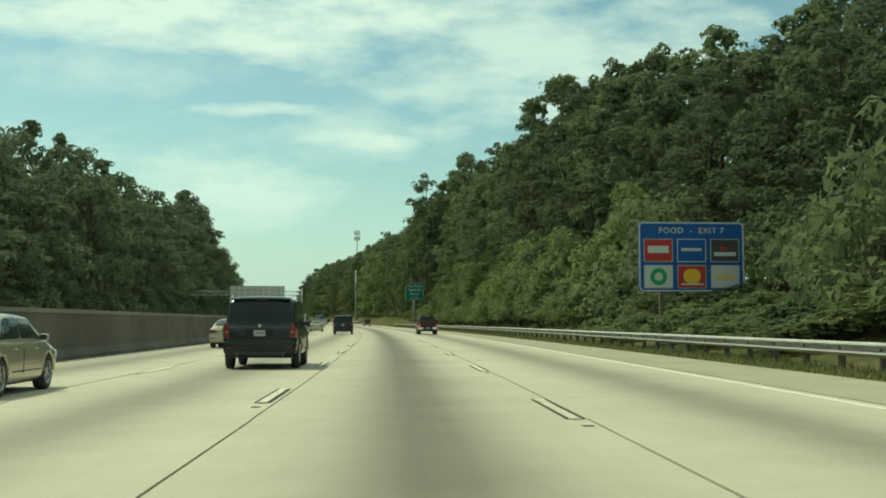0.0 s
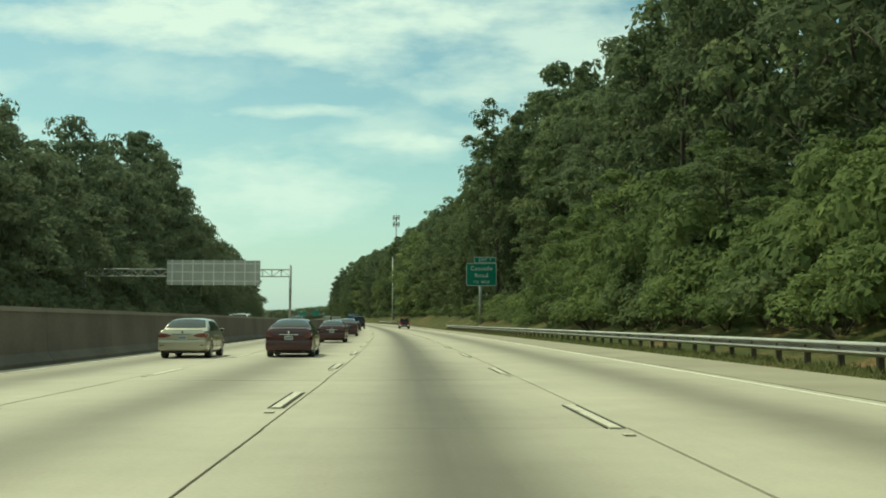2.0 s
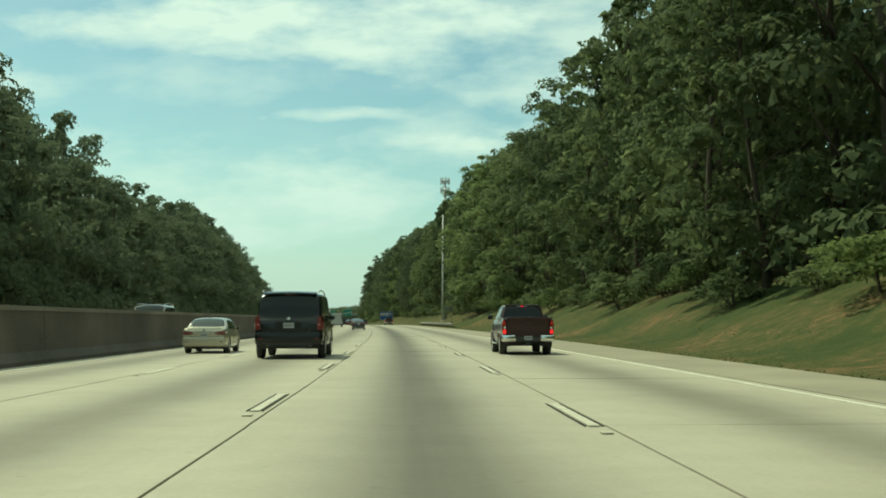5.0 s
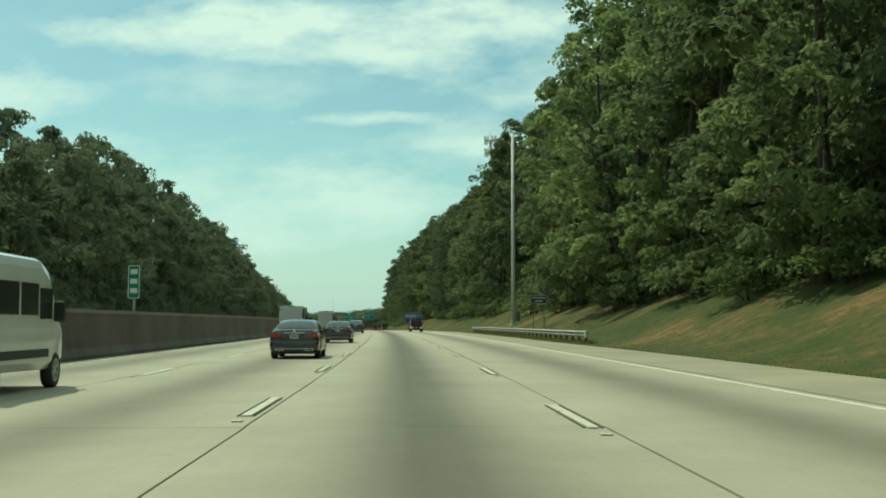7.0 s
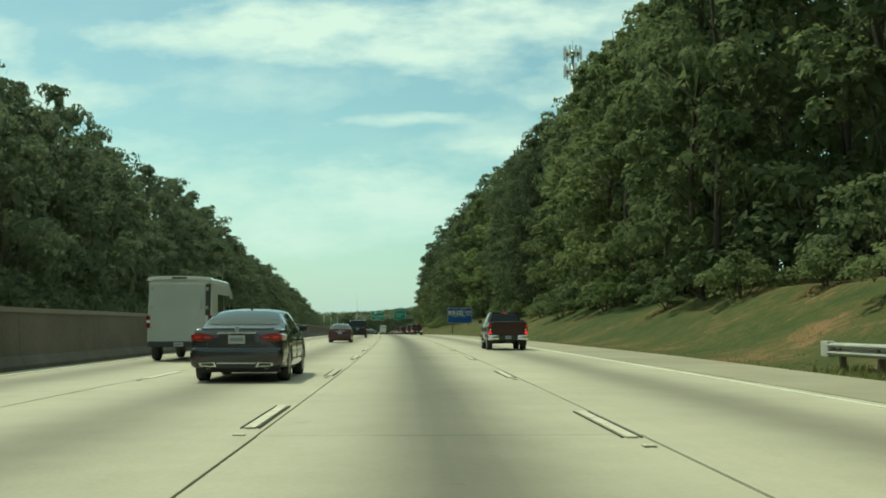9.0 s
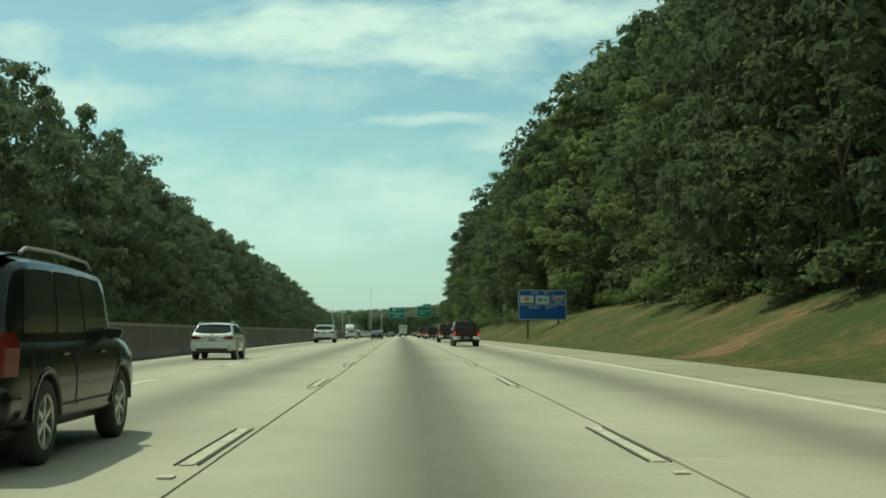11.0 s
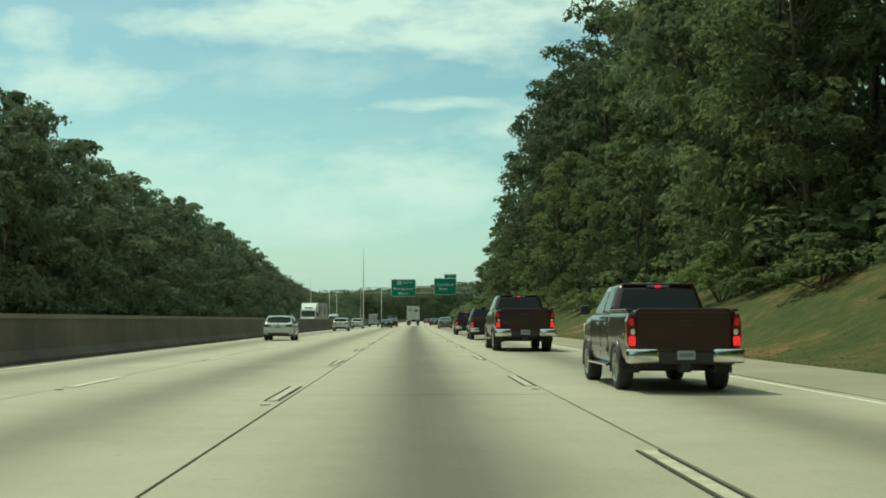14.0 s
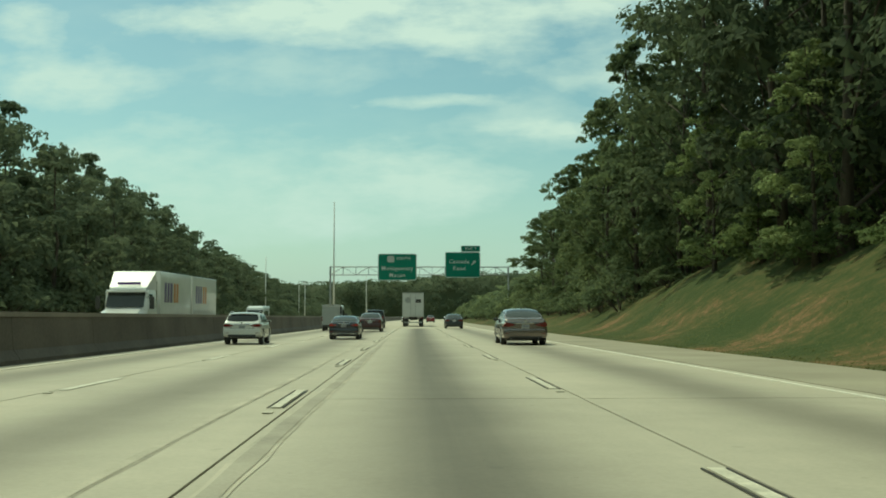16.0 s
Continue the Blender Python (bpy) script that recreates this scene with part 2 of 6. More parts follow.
M_ROAD = concrete_lane("lane_concrete", (0.495, 0.450, 0.350), 0.72)
M_ROAD_SIDE = concrete_lane("outer_lane_concrete", (0.505, 0.458, 0.355), 0.50)
M_BED = material("joint_filler", (0.035, 0.033, 0.028), 0.9, vary=0.3)
M_SHOULDER = material("tan_shoulder", (0.305, 0.275, 0.200), 0.9, vary=0.18, grain=30, blotch=0.4, bump=0.2)
M_FAR_ROAD = material("far_concrete", (0.42, 0.375, 0.285), 0.85, vary=0.12, grain=12, blotch=0.2, bump=0.1)
M_WALL = material("dark_concrete", (0.116, 0.102, 0.084), 0.9, vary=0.35, grain=14, blotch=0.5, bump=0.25)
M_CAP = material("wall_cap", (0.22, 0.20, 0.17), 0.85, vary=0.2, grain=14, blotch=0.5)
M_PAINT = material("lane_paint", (0.66, 0.63, 0.53), 0.6, vary=0.14, grain=60, blotch=3.0)
M_DASH = material("worn_dash_paint", (0.52, 0.485, 0.385), 0.75, vary=0.3, grain=40, blotch=5.0)
M_GROOVE = material("black_contrast_line", (0.055, 0.052, 0.045), 0.8, vary=0.3)
M_ZINC = material("galvanised_steel", (0.41, 0.41, 0.38), 0.62, 0.12, vary=0.18, grain=20, blotch=1.5, bump=0.05)
M_STEEL = material("grey_sign_steel", (0.36, 0.37, 0.36), 0.5, 0.6, vary=0.15)
M_CABINET = material("dull_cabinet_grey", (0.15, 0.15, 0.13), 0.7, 0.1, vary=0.2)
M_POLE = material("light_pole_aluminium", (0.62, 0.62, 0.58), 0.6, 0.0, vary=0.1)
M_POST = material("weathered_post", (0.13, 0.105, 0.08), 0.85, vary=0.3)
M_BLUE = material("blue_sign_sheet", (0.012, 0.085, 0.32), 0.45, vary=0.12, bump=0)
M_GREEN = material("green_sign_sheet", (0.005, 0.16, 0.10), 0.45, vary=0.12, bump=0)
M_WHITE = material("white_sheet", (0.55, 0.56, 0.54), 0.5, vary=0.06, bump=0)
M_REDL = material("red_panel", (0.42, 0.03, 0.03), 0.5, vary=0.1, bump=0)
M_BLACKL = material("dark_panel", (0.06, 0.05, 0.045), 0.5, vary=0.1, bump=0)
M_YELLOW = material("yellow_panel", (0.80, 0.46, 0.04), 0.5, vary=0.1, bump=0)
M_TAN = material("tan_panel", (0.48, 0.23, 0.07), 0.5, vary=0.1, bump=0)
M_LEAFG = material("logo_green", (0.05, 0.30, 0.10), 0.5, vary=0.1, bump=0)
M_BACK = material("sign_back_aluminium", (0.42, 0.43, 0.41), 0.5, 0.35, vary=0.12, blotch=0.8)
M_BARK = material("bark", (0.085, 0.070, 0.052), 0.95, vary=0.4, grain=18, blotch=2, bump=0.5)
M_LEAF = leaf_material("oak_leaves", (0.143, 0.177, 0.086), (0.235, 0.268, 0.119), 0.53, 0.84)
M_LEAF_DARK = leaf_material("shade_leaves", (0.148, 0.176, 0.106), (0.170, 0.195, 0.115), 0.50, 0.95)
M_DEEP = leaf_material("dark_oak_leaves", (0.141, 0.174, 0.091), (0.230, 0.264, 0.124), 0.52, 0.86)
# pine needles; also the dark leaf colour that stands in for shade
M_PINE_SHADE = leaf_material("pine_and_shaded_leaves", (0.108, 0.132, 0.074), (0.165, 0.198, 0.102), 0.46, 0.84)
M_VINE = leaf_material("vine_leaves", (0.149, 0.192, 0.076), (0.236, 0.282, 0.106), 0.52, 0.78)
# brighter leaf colour that puts sunlight into a few edge trees
M_SUNLIT = leaf_material("sunlit_leaves", (0.205, 0.255, 0.112), (0.300, 0.350, 0.150), 0.55, 0.82)
M_TYRE = material("tyre_rubber", (0.045, 0.045, 0.043), 0.85, vary=0.2)
M_RIM = material("alloy_rim", (0.55, 0.55, 0.55), 0.3, 0.9, vary=0.1)
M_GLASS = material("tinted_glass", (0.040, 0.048, 0.045), 0.08, vary=0.1, bump=0, spec=0.38)
M_GLASS_DARK = material("privacy_glass", (0.018, 0.021, 0.020), 0.10, vary=0.1, bump=0, spec=0.35)
M_DARK = material("black_plastic", (0.040, 0.040, 0.038), 0.6, vary=0.2)
M_CHROME = material("chrome", (0.75, 0.75, 0.74), 0.12, 1.0, vary=0.05, bump=0)
M_TAIL = material("tail_lens", (0.13, 0.008, 0.008), 0.2, vary=0.15, bump=0, coat=0.6)
M_BRAKE = material("lit_brake_lens", (0.5, 0.02, 0.01), 0.2, vary=0.1, bump=0, emit=((1.0, 0.018, 0.03), 0.8))
M_DIM = material("dim_tail_lens", (0.4, 0.02, 0.01), 0.2, vary=0.1, bump=0, emit=((1.0, 0.03, 0.015), 0.14))
M_REDLENS = material("red_lens", (0.21, 0.014, 0.012), 0.18, vary=0.15, bump=0, coat=0.6)
M_PALELENS = material("faded_red_lens", (0.17, 0.050, 0.042), 0.2, vary=0.2, bump=0, coat=0.6)
M_PINK = material("pale_red_lens", (0.38, 0.14, 0.12), 0.2, vary=0.1, bump=0)
M_LENS = material("clear_lens", (0.75, 0.73, 0.70), 0.15, vary=0.1, bump=0)
M_PLATE = material("plate_sheet", (0.42, 0.43, 0.42), 0.5, vary=0.08, bump=0)
M_PLATE_BAR = material("plate_bar", (0.22, 0.23, 0.25), 0.5, vary=0.1, bump=0)


def paint(name, color, metal=0.35, rough=0.28):
    return material(name, color, rough, metal, vary=0.08, grain=90, blotch=0.8, bump=0, coat=0.8)


# ------------------------------------------------------------------ mesh helpers
def mesh_of(name, verts, faces, mat, smooth=False):
    me = bpy.data.meshes.new(name)
    me.from_pydata([tuple(v) for v in verts], [], faces)
    me.materials.append(mat)
    if smooth:
        me.polygons.foreach_set("use_smooth", [True] * len(me.polygons))
    me.update()
    return me


def thing(name, m, label, category, group="", kind=""):
    """An empty at a thing's base, to parent its parts."""
    ob = new(name)
    ob.matrix_basis = m
    return tagged(ob, label, category, group, kind)


def piece(name, me, parent=None, m=None, label=""):
    ob = new(name, me)
    if parent is not None:
        ob.parent = parent
    if m is not None:
        ob.matrix_basis = m
    return tagged(ob, label)


def part(name, bm, mat, parent, label="", smooth=False):
    """Links a bmesh as one mesh object under a thing or a part."""
    me = bpy.data.meshes.new(name)
    bm.normal_update()
    bm.to_mesh(me)
    bm.free()
    me.materials.append(mat)
    if smooth:
        me.polygons.foreach_set("use_smooth", [True] * len(me.polygons))
    return piece(name, me, parent, None, label)


def box(x0, x1, y0, y1, z0, z1, bevel=0.0, bm=None):
    bm = bm or bmesh.new()
    r = bmesh.ops.create_cube(bm, size=1.0)
    bmesh.ops.scale(bm, vec=(x1 - x0, y1 - y0, z1 - z0), verts=r["verts"])
    bmesh.ops.translate(bm, vec=((x0 + x1) / 2, (y0 + y1) / 2, (z0 + z1) / 2), verts=r["verts"])
    if bevel:
        edges = list({e for v in r["verts"] for e in v.link_edges})
        bmesh.ops.bevel(bm, geom=edges, offset=bevel, segments=2, affect="EDGES", profile=0.6)
    return bm


def tube(a, b, r0, r1=None, n=10, bm=None):
    """A round bar from a to b."""
    bm = bm or bmesh.new()
    a, b = Vector(a), Vector(b)
    r1 = r0 if r1 is None else r1
    d = b - a
    q = d.to_track_quat("Z", "Y").to_matrix().to_4x4()
    m = Matrix.Translation((a + b) / 2) @ q
    bmesh.ops.create_cone(bm, cap_ends=True, segments=n, radius1=r0, radius2=r1, depth=d.length, matrix=m)
    return bm


def loft(rings, close=True, caps=True, bm=None):
    """Skin over rings of points, all with the same count."""
    bm = bm or bmesh.new()
    rows = [[bm.verts.new(p) for p in ring] for ring in rings]
    n = len(rings[0])
    for a, b in zip(rows, rows[1:]):
        for i in range(n if close else n - 1):
            j = (i + 1) % n
            bm.faces.new((a[i], a[j], b[j], b[i]))
    if caps:
        bm.faces.new(rows[0][::-1])
        bm.faces.new(rows[-1])
    bmesh.ops.recalc_face_normals(bm, faces=bm.faces)
    return bm


def panel_bm(corners, lift=0.0, thick=0.012, inset=(0, 0, 0, 0)):
    """A thin plate on a four-sided patch: corners bl, br, tr, tl; inset left, right, bottom, top as shares."""
    bl, br, tr, tl = [Vector(c) for c in corners]
    n = (br - bl).cross(tl - bl).normalized()

    def p(a, b):
        return bl.lerp(br, a).lerp(tl.lerp(tr, a), b)
    l, r, b0, t0 = inset
    ring = [p(l, b0), p(1 - r, b0), p(1 - r, 1 - t0), p(l, 1 - t0)]
    return loft([[v + n * (lift - thick) for v in ring], [v + n * lift for v in ring]])


def rounded(w, h, r, n=4):
    """Outline of a rounded plate round the origin in x and z."""
    pts = []
    for cx, cz, a0 in ((w / 2 - r, h / 2 - r, 0), (-w / 2 + r, h / 2 - r, 90), (-w / 2 + r, -h / 2 + r, 180), (w / 2 - r, -h / 2 + r, 270)):
        for i in range(n + 1):
            a = radians(a0 + 90 * i / n)
            pts.append((cx + r * math.cos(a), cz + r * math.sin(a)))
    return pts


def plate(w, h, y0, y1, r=0.1, cx=0.0, cz=0.0):
    ring = rounded(w, h, min(r, w * .45, h * .45))
    return loft([[(cx + x, y0, cz + z) for x, z in ring], [(cx + x, y1, cz + z) for x, z in ring]])


def frame_bm(w, h, t, y0, y1, r=0.1, cx=0.0, cz=0.0):
    """A flat rounded border strip of width t."""
    a, b = rounded(w, h, r), rounded(w - 2 * t, h - 2 * t, max(r - t, 0.02))
    bm = bmesh.new()
    rows = []
    for ring, y in ((a, y1), (a, y0), (b, y0), (b, y1)):
        rows.append([bm.verts.new((cx + x, y, cz + z)) for x, z in ring])
    n = len(a)
    for i in range(4):
        p, q = rows[i], rows[(i + 1) % 4]
        for k in range(n):
            j = (k + 1) % n
            bm.faces.new((p[k], p[j], q[j], q[k]))
    bmesh.ops.recalc_face_normals(bm, faces=bm.faces)
    return bm


def lettering(text, size, mat, parent, x, y, z, label="", wide=1.0):
    """Raised letters, standing upright and facing back along the road."""
    cu = bpy.data.curves.new("lettering", "FONT")
    cu.body, cu.size, cu.align_x, cu.align_y, cu.extrude = text, size, "CENTER", "CENTER", 0.006
    cu.resolution_u, cu.offset, cu.space_character = 2, size * 0.012, 1.12
    tmp = bpy.data.objects.new("lettering", cu)
    me = bpy.data.meshes.new_from_object(tmp)
    bpy.data.objects.remove(tmp)
    me.name = "lettering"
    me.materials.clear()
    me.materials.append(mat)
    return piece("lettering", me, parent, Matrix.LocRotScale((x, y, z), Euler((radians(90), 0, 0)), (wide, 1, 1)), label)


# ------------------------------------------------------------------ ground, shoulders, walls
CUT = lambda s: float(np.interp(s, [-200, 120, 200, 480, 520, 600, 640, 660, 680, 700, 760, 1000], [0.7, 0.8, 1.0, 1.0, 1.12, 1.05, 1.4, 1.6, 1.1, 0.8, 0.6, 0.5]))


VERGE = lambda s: float(np.interp(s, [205, 235, 300, 315, 360, 375], [7.3, 7.75, 7.75, 7.4, 7.4, 7.75]))


def ground_z(s, u):
    """Height of the soil beside the road: a cut bank on either hand."""
    if 6.5 < u < 8.6:
        u = 7.3 + (u - VERGE(s)) * (1.3 / (8.6 - VERGE(s)) if u > VERGE(s) else 1)
    if -26 < u < 7.2:
        return -0.12
    if u >= 7.2:
        z = float(np.interp(u, [7.2, 7.34, 8.6, 9.8, 12, 14, 18, 30, 60, 150, 900], [-0.06, 0.01, 0.06, 0.3, 1.35, 2.25, 3.0, 5.0, 8.0, 10.0, 12.0]))
        z *= CUT(s)
    else:
        z = float(np.interp(-u, [26, 28, 32, 45, 80, 200, 900], [-0.02, 0.6, 2.2, 4.5, 7.0, 9.0, 10.0]))
        z *= float(np.interp(s, [-200, 600, 800, 1000], [1, 1, 0.6, 0.5]))
    wave = noise.noise(Vector((s * 0.09, u * 0.16, 3.1))) * 0.35 + noise.noise(Vector((s * 0.31, u * 0.5, 8.2))) * 0.12
    return z + wave * min(1.0, max(0.0, z))


us = [-1500, -900, -500, -200, -120, -80, -60, -45, -38, -32, -30, -28, -27, -26, -20, -14, -8, 0, 7.1, 7.2, 7.26, 7.34, 7.45, 7.6, 7.7, 7.8, 8, 8.3, 8.6, 9, 9.5, 10, 10.8, 11.6, 12.4, 13.2, 14, 15, 16, 18, 20, 23, 26, 30, 36, 45, 60, 80, 120, 200, 500, 900, 1500]
stations = list(np.arange(-200, 820, 3.0)) + list(np.arange(820, 1300, 20.0)) + list(np.arange(1300, 2500, 100.0))
gv, gf = [], []
for s in stations:
    for u in us:
        gv.append(at(s, u, ground_z(s, u)))
nu = len(us)
for i in range(len(stations) - 1):
    for j in range(nu - 1):
        gf.append((i * nu + j, i * nu + j + 1, (i + 1) * nu + j + 1, (i + 1) * nu + j))


def grass_material():
    m = bpy.data.materials.new("dry_grass")
    m.use_nodes = True
    nt = m.node_tree
    b = nt.nodes["Principled BSDF"]
    b.inputs["Roughness"].default_value, b.inputs["Specular IOR Level"].default_value = 0.95, 0.15
    geo = nt.nodes.new("ShaderNodeNewGeometry")
    a, c, d = (nt.nodes.new("ShaderNodeTexNoise") for _ in range(3))
    a.inputs["Scale"].default_value, c.inputs["Scale"].default_value, d.inputs["Scale"].default_value = 0.22, 2.2, 14.0
    for n in (a, c, d):
        n.inputs["Detail"].default_value = 5
        nt.links.new(geo.outputs["Position"], n.inputs["Vector"])
    v = math_node(nt, "ADD", math_node(nt, "MULTIPLY", a.outputs["Fac"], 0.55), math_node(nt, "MULTIPLY", c.outputs["Fac"], 0.35))
    v = math_node(nt, "ADD", v, math_node(nt, "MULTIPLY", math_node(nt, "SUBTRACT", d.outputs["Fac"], 0.5), 0.35))
    ramp = nt.nodes.new("ShaderNodeValToRGB")
    e = ramp.color_ramp.elements
    e[0].position, e[0].color = 0.36, (0.050, 0.068, 0.022, 1)
    e[1].position, e[1].color = 0.585, (0.225, 0.132, 0.072, 1)
    k = e.new(0.45)
    k.color = (0.075, 0.083, 0.029, 1)
    k2 = e.new(0.51)
    k2.color = (0.110, 0.094, 0.038, 1)
    nt.links.new(v, ramp.inputs[0])
    nt.links.new(ramp.outputs[0], b.inputs["Base Color"])
    bp = nt.nodes.new("ShaderNodeBump")
    bp.inputs["Strength"].default_value, bp.inputs["Distance"].default_value = 0.8, 0.06
    nt.links.new(d.outputs["Fac"], bp.inputs["Height"])
    nt.links.new(bp.outputs[0], b.inputs["Normal"])
    return m


M_GRASS = grass_material()
tagged(piece("ground", mesh_of("ground", gv, gf, M_GRASS, smooth=True)), "dry mown grass bank with bare clay patches", "ground", kind="structure")


def ribbon(name, u0, u1, z, s0, s1, mat, step=4.0, thick=0.1):
    """A long slab that follows the road."""
    rings = []
    for s in np.arange(s0, s1 + 0.01, step):
        rings.append([at(s, u0, z), at(s, u1, z), at(s, u1, z - thick), at(s, u0, z - thick)])
    bm = loft(rings)
    me = bpy.data.meshes.new(name)
    bm.to_mesh(me)
    bm.free()
    me.materials.append(mat)
    return new(name, me)


tagged(ribbon("road_bed", -8.2, 5.3, -0.03, -120, 1500, M_BED, thick=0.08), "dark sealed joints between concrete slabs", "road", kind="structure")
rings = [[at(s, 5.25), at(s, VERGE(s)), at(s, VERGE(s), -0.1), at(s, 5.25, 0 - 0.1)] for s in np.arange(-120, 1501, 4.0)]
tagged(part("road_shoulder", loft(rings), M_SHOULDER, None), "tan hard shoulder with sandy edge", "shoulder", kind="structure")
tagged(ribbon("road_opposite", -25.5, -8.6, 0.0, -120, 1500, M_FAR_ROAD), "pale concrete carriageway behind the median wall", "road", kind="structure")
tagged(ribbon("edge_line", 4.865, 4.96, 0.012, -120, 1500, M_PAINT, thick=0.012), "solid white painted edge line", "road marking", kind="structure")
tagged(ribbon("edge_line", -7.55, -7.45, 0.012, -120, 1500, M_PAINT, thick=0.012), "worn edge line beside the median wall", "road marking", kind="structure")

WALL_H = lambda s: float(np.interp(s, [-200, 100, 300, 400, 470, 1500], [1.20, 1.25, 1.27, 1.27, 1.04, 1.02]))
wall = tagged(new("wall_median"), "long dark concrete median barrier wall", "barrier wall", kind="structure")
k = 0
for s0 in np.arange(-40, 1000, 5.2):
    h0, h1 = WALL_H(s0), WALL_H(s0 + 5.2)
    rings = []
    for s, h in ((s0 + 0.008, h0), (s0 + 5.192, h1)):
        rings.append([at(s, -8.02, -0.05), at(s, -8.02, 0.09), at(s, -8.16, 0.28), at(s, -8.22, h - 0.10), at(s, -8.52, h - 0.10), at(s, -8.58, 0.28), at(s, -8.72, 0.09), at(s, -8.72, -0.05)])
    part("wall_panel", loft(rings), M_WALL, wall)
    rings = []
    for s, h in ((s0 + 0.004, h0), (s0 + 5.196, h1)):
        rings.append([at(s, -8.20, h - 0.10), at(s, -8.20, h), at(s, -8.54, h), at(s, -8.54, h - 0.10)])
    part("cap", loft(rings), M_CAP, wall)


# ------------------------------------------------------------------ trees
def leaf_cloud(rng, centres, radii, per, size, flat=0.62, droop=0.35, ruffle=0.30, lift=0.40):
    """Leaves set over many small clumps: pointed blades that face outward and up."""
    cs, rs = np.array(centres), np.array(radii)
    idx = np.repeat(np.arange(len(cs)), per)
    n = len(idx)
    d = rng.normal(size=(n, 3))
    d /= np.linalg.norm(d, axis=1)[:, None]
    d[:, 2] = np.where(d[:, 2] < -0.35, -d[:, 2], d[:, 2])
    rad = rs[idx] * (0.72 + 0.36 * rng.random(n))
    p = cs[idx] + d * rad[:, None] * np.array([1, 1, flat])
    nrm = d + rng.normal(size=(n, 3)) * ruffle + np.array([0, 0, lift])
    nrm /= np.linalg.norm(nrm, axis=1)[:, None]
    a = np.cross(nrm, rng.normal(size=(n, 3)))
    a /= np.linalg.norm(a, axis=1)[:, None]
    b = np.cross(nrm, a)
    L = size * (0.6 + 0.8 * rng.random(n))[:, None]
    Wd = L * (0.34 + 0.22 * rng.random(n))[:, None]
    v = np.empty((n, 3, 3))
    v[:, 0], v[:, 1], v[:, 2] = p - a * L * 0.5 + b * Wd, p - a * L * 0.5 - b * Wd, p + a * L * 0.62 - np.array([0, 0, 1]) * L * droop * 0.4
    f = np.arange(n * 3).reshape(-1, 3)
    return v.reshape(-1, 3), f


def fast_mesh(name, v, f, mat):
    me = bpy.data.meshes.new(name)
    me.vertices.add(len(v))
    me.vertices.foreach_set("co", np.asarray(v, dtype=np.float32).ravel())
    me.loops.add(len(f) * 3)
    me.loops.foreach_set("vertex_index", np.asarray(f, dtype=np.int32).ravel())
    me.polygons.add(len(f))
    me.polygons.foreach_set("loop_start", np.arange(len(f), dtype=np.int32) * 3)
    me.materials.append(mat)
    me.update(calc_edges=True)
    return me


def tree(seed, height, spread, low, mat, lobes, subs, per, size, label="", name="tree", category="tree", dome=2.2, ruffle=0.34, lift=0.40, core=34, flat=0.66, puff=1.0):
    """A tree at the origin: tapered leaning trunk, a limb to each lobe of the crown, and each lobe hung with small clumps of leaves."""
    rng = np.random.default_rng(seed)
    root = thing(name, Matrix.Identity(4), label, category)
    lean = rng.normal(size=2) * 0.03 * height
    wob = rng.normal(size=(6, 2)) * 0.012 * height

    def axis(h):
        k = h / height
        i = min(4, int(k * 5))
        w = wob[i] + (wob[i + 1] - wob[i]) * (k * 5 - i)
        return Vector((lean[0] * k + w[0], lean[1] * k + w[1], h))
    r0 = height * 0.0085 + 0.04
    rings = []
    for i in range(8):
        h = height * 0.92 * i / 7
        r = r0 * (1 - 0.88 * i / 7) * (1.5 if i == 0 else 1)
        c = axis(h)
        rings.append([c + Vector((r * math.cos(a), r * math.sin(a), -0.4 if i == 0 else 0)) for a in np.linspace(0, 2 * math.pi, 8)[:-1]])
    wood = loft(rings)
    hearts, girths, centres, radii = [], [], [], []
    for i in range(lobes):
        kk = (i + rng.random()) / lobes
        k = low + (0.885 - low) * kk
        wide = spread * (1 - kk ** dome) ** 0.6 * min(1.0, 0.5 + 1.7 * kk)
        R = spread * (0.33 + 0.17 * rng.random()) * (1 - 0.20 * kk)
        out = max(0.0, wide - R * 0.5) * (0.5 + 0.5 * rng.random() ** 0.6)
        a = i * 2.39996 + rng.normal() * 0.4
        away = Vector((math.cos(a), math.sin(a), 0))
        heart = axis(height * k) + away * out
        hearts.append(heart)
        girths.append(R * 0.55)
        tube(axis(height * max(0.05, k - 0.10 - 0.06 * rng.random())), heart, r0 * 0.28 * (1 - 0.6 * kk) + 0.015, 0.02, 5, wood)
        for j in range(subs):
            d = Vector(rng.normal(size=3)) + away * 0.55 + Vector((0, 0, 0.45))
            d.normalize()
            reach = R * (0.55 + 0.40 * rng.random())
            centres.append(heart + Vector((d.x * reach, d.y * reach, d.z * reach * 0.80)))
            radii.append(R * puff * (0.24 + 0.22 * rng.random()))
    part("trunk", wood, M_BARK, root, smooth=True)
    v, f = leaf_cloud(rng, centres, radii, per, size, flat=flat, ruffle=ruffle, lift=lift)
    v2, f2 = leaf_cloud(rng, hearts, girths, core, size * 1.6, flat=0.8, ruffle=0.6, lift=0.1)
    piece("crown", fast_mesh("crown", np.concatenate([v, v2]), np.concatenate([f, f2 + len(v)]), mat), root)
    return root


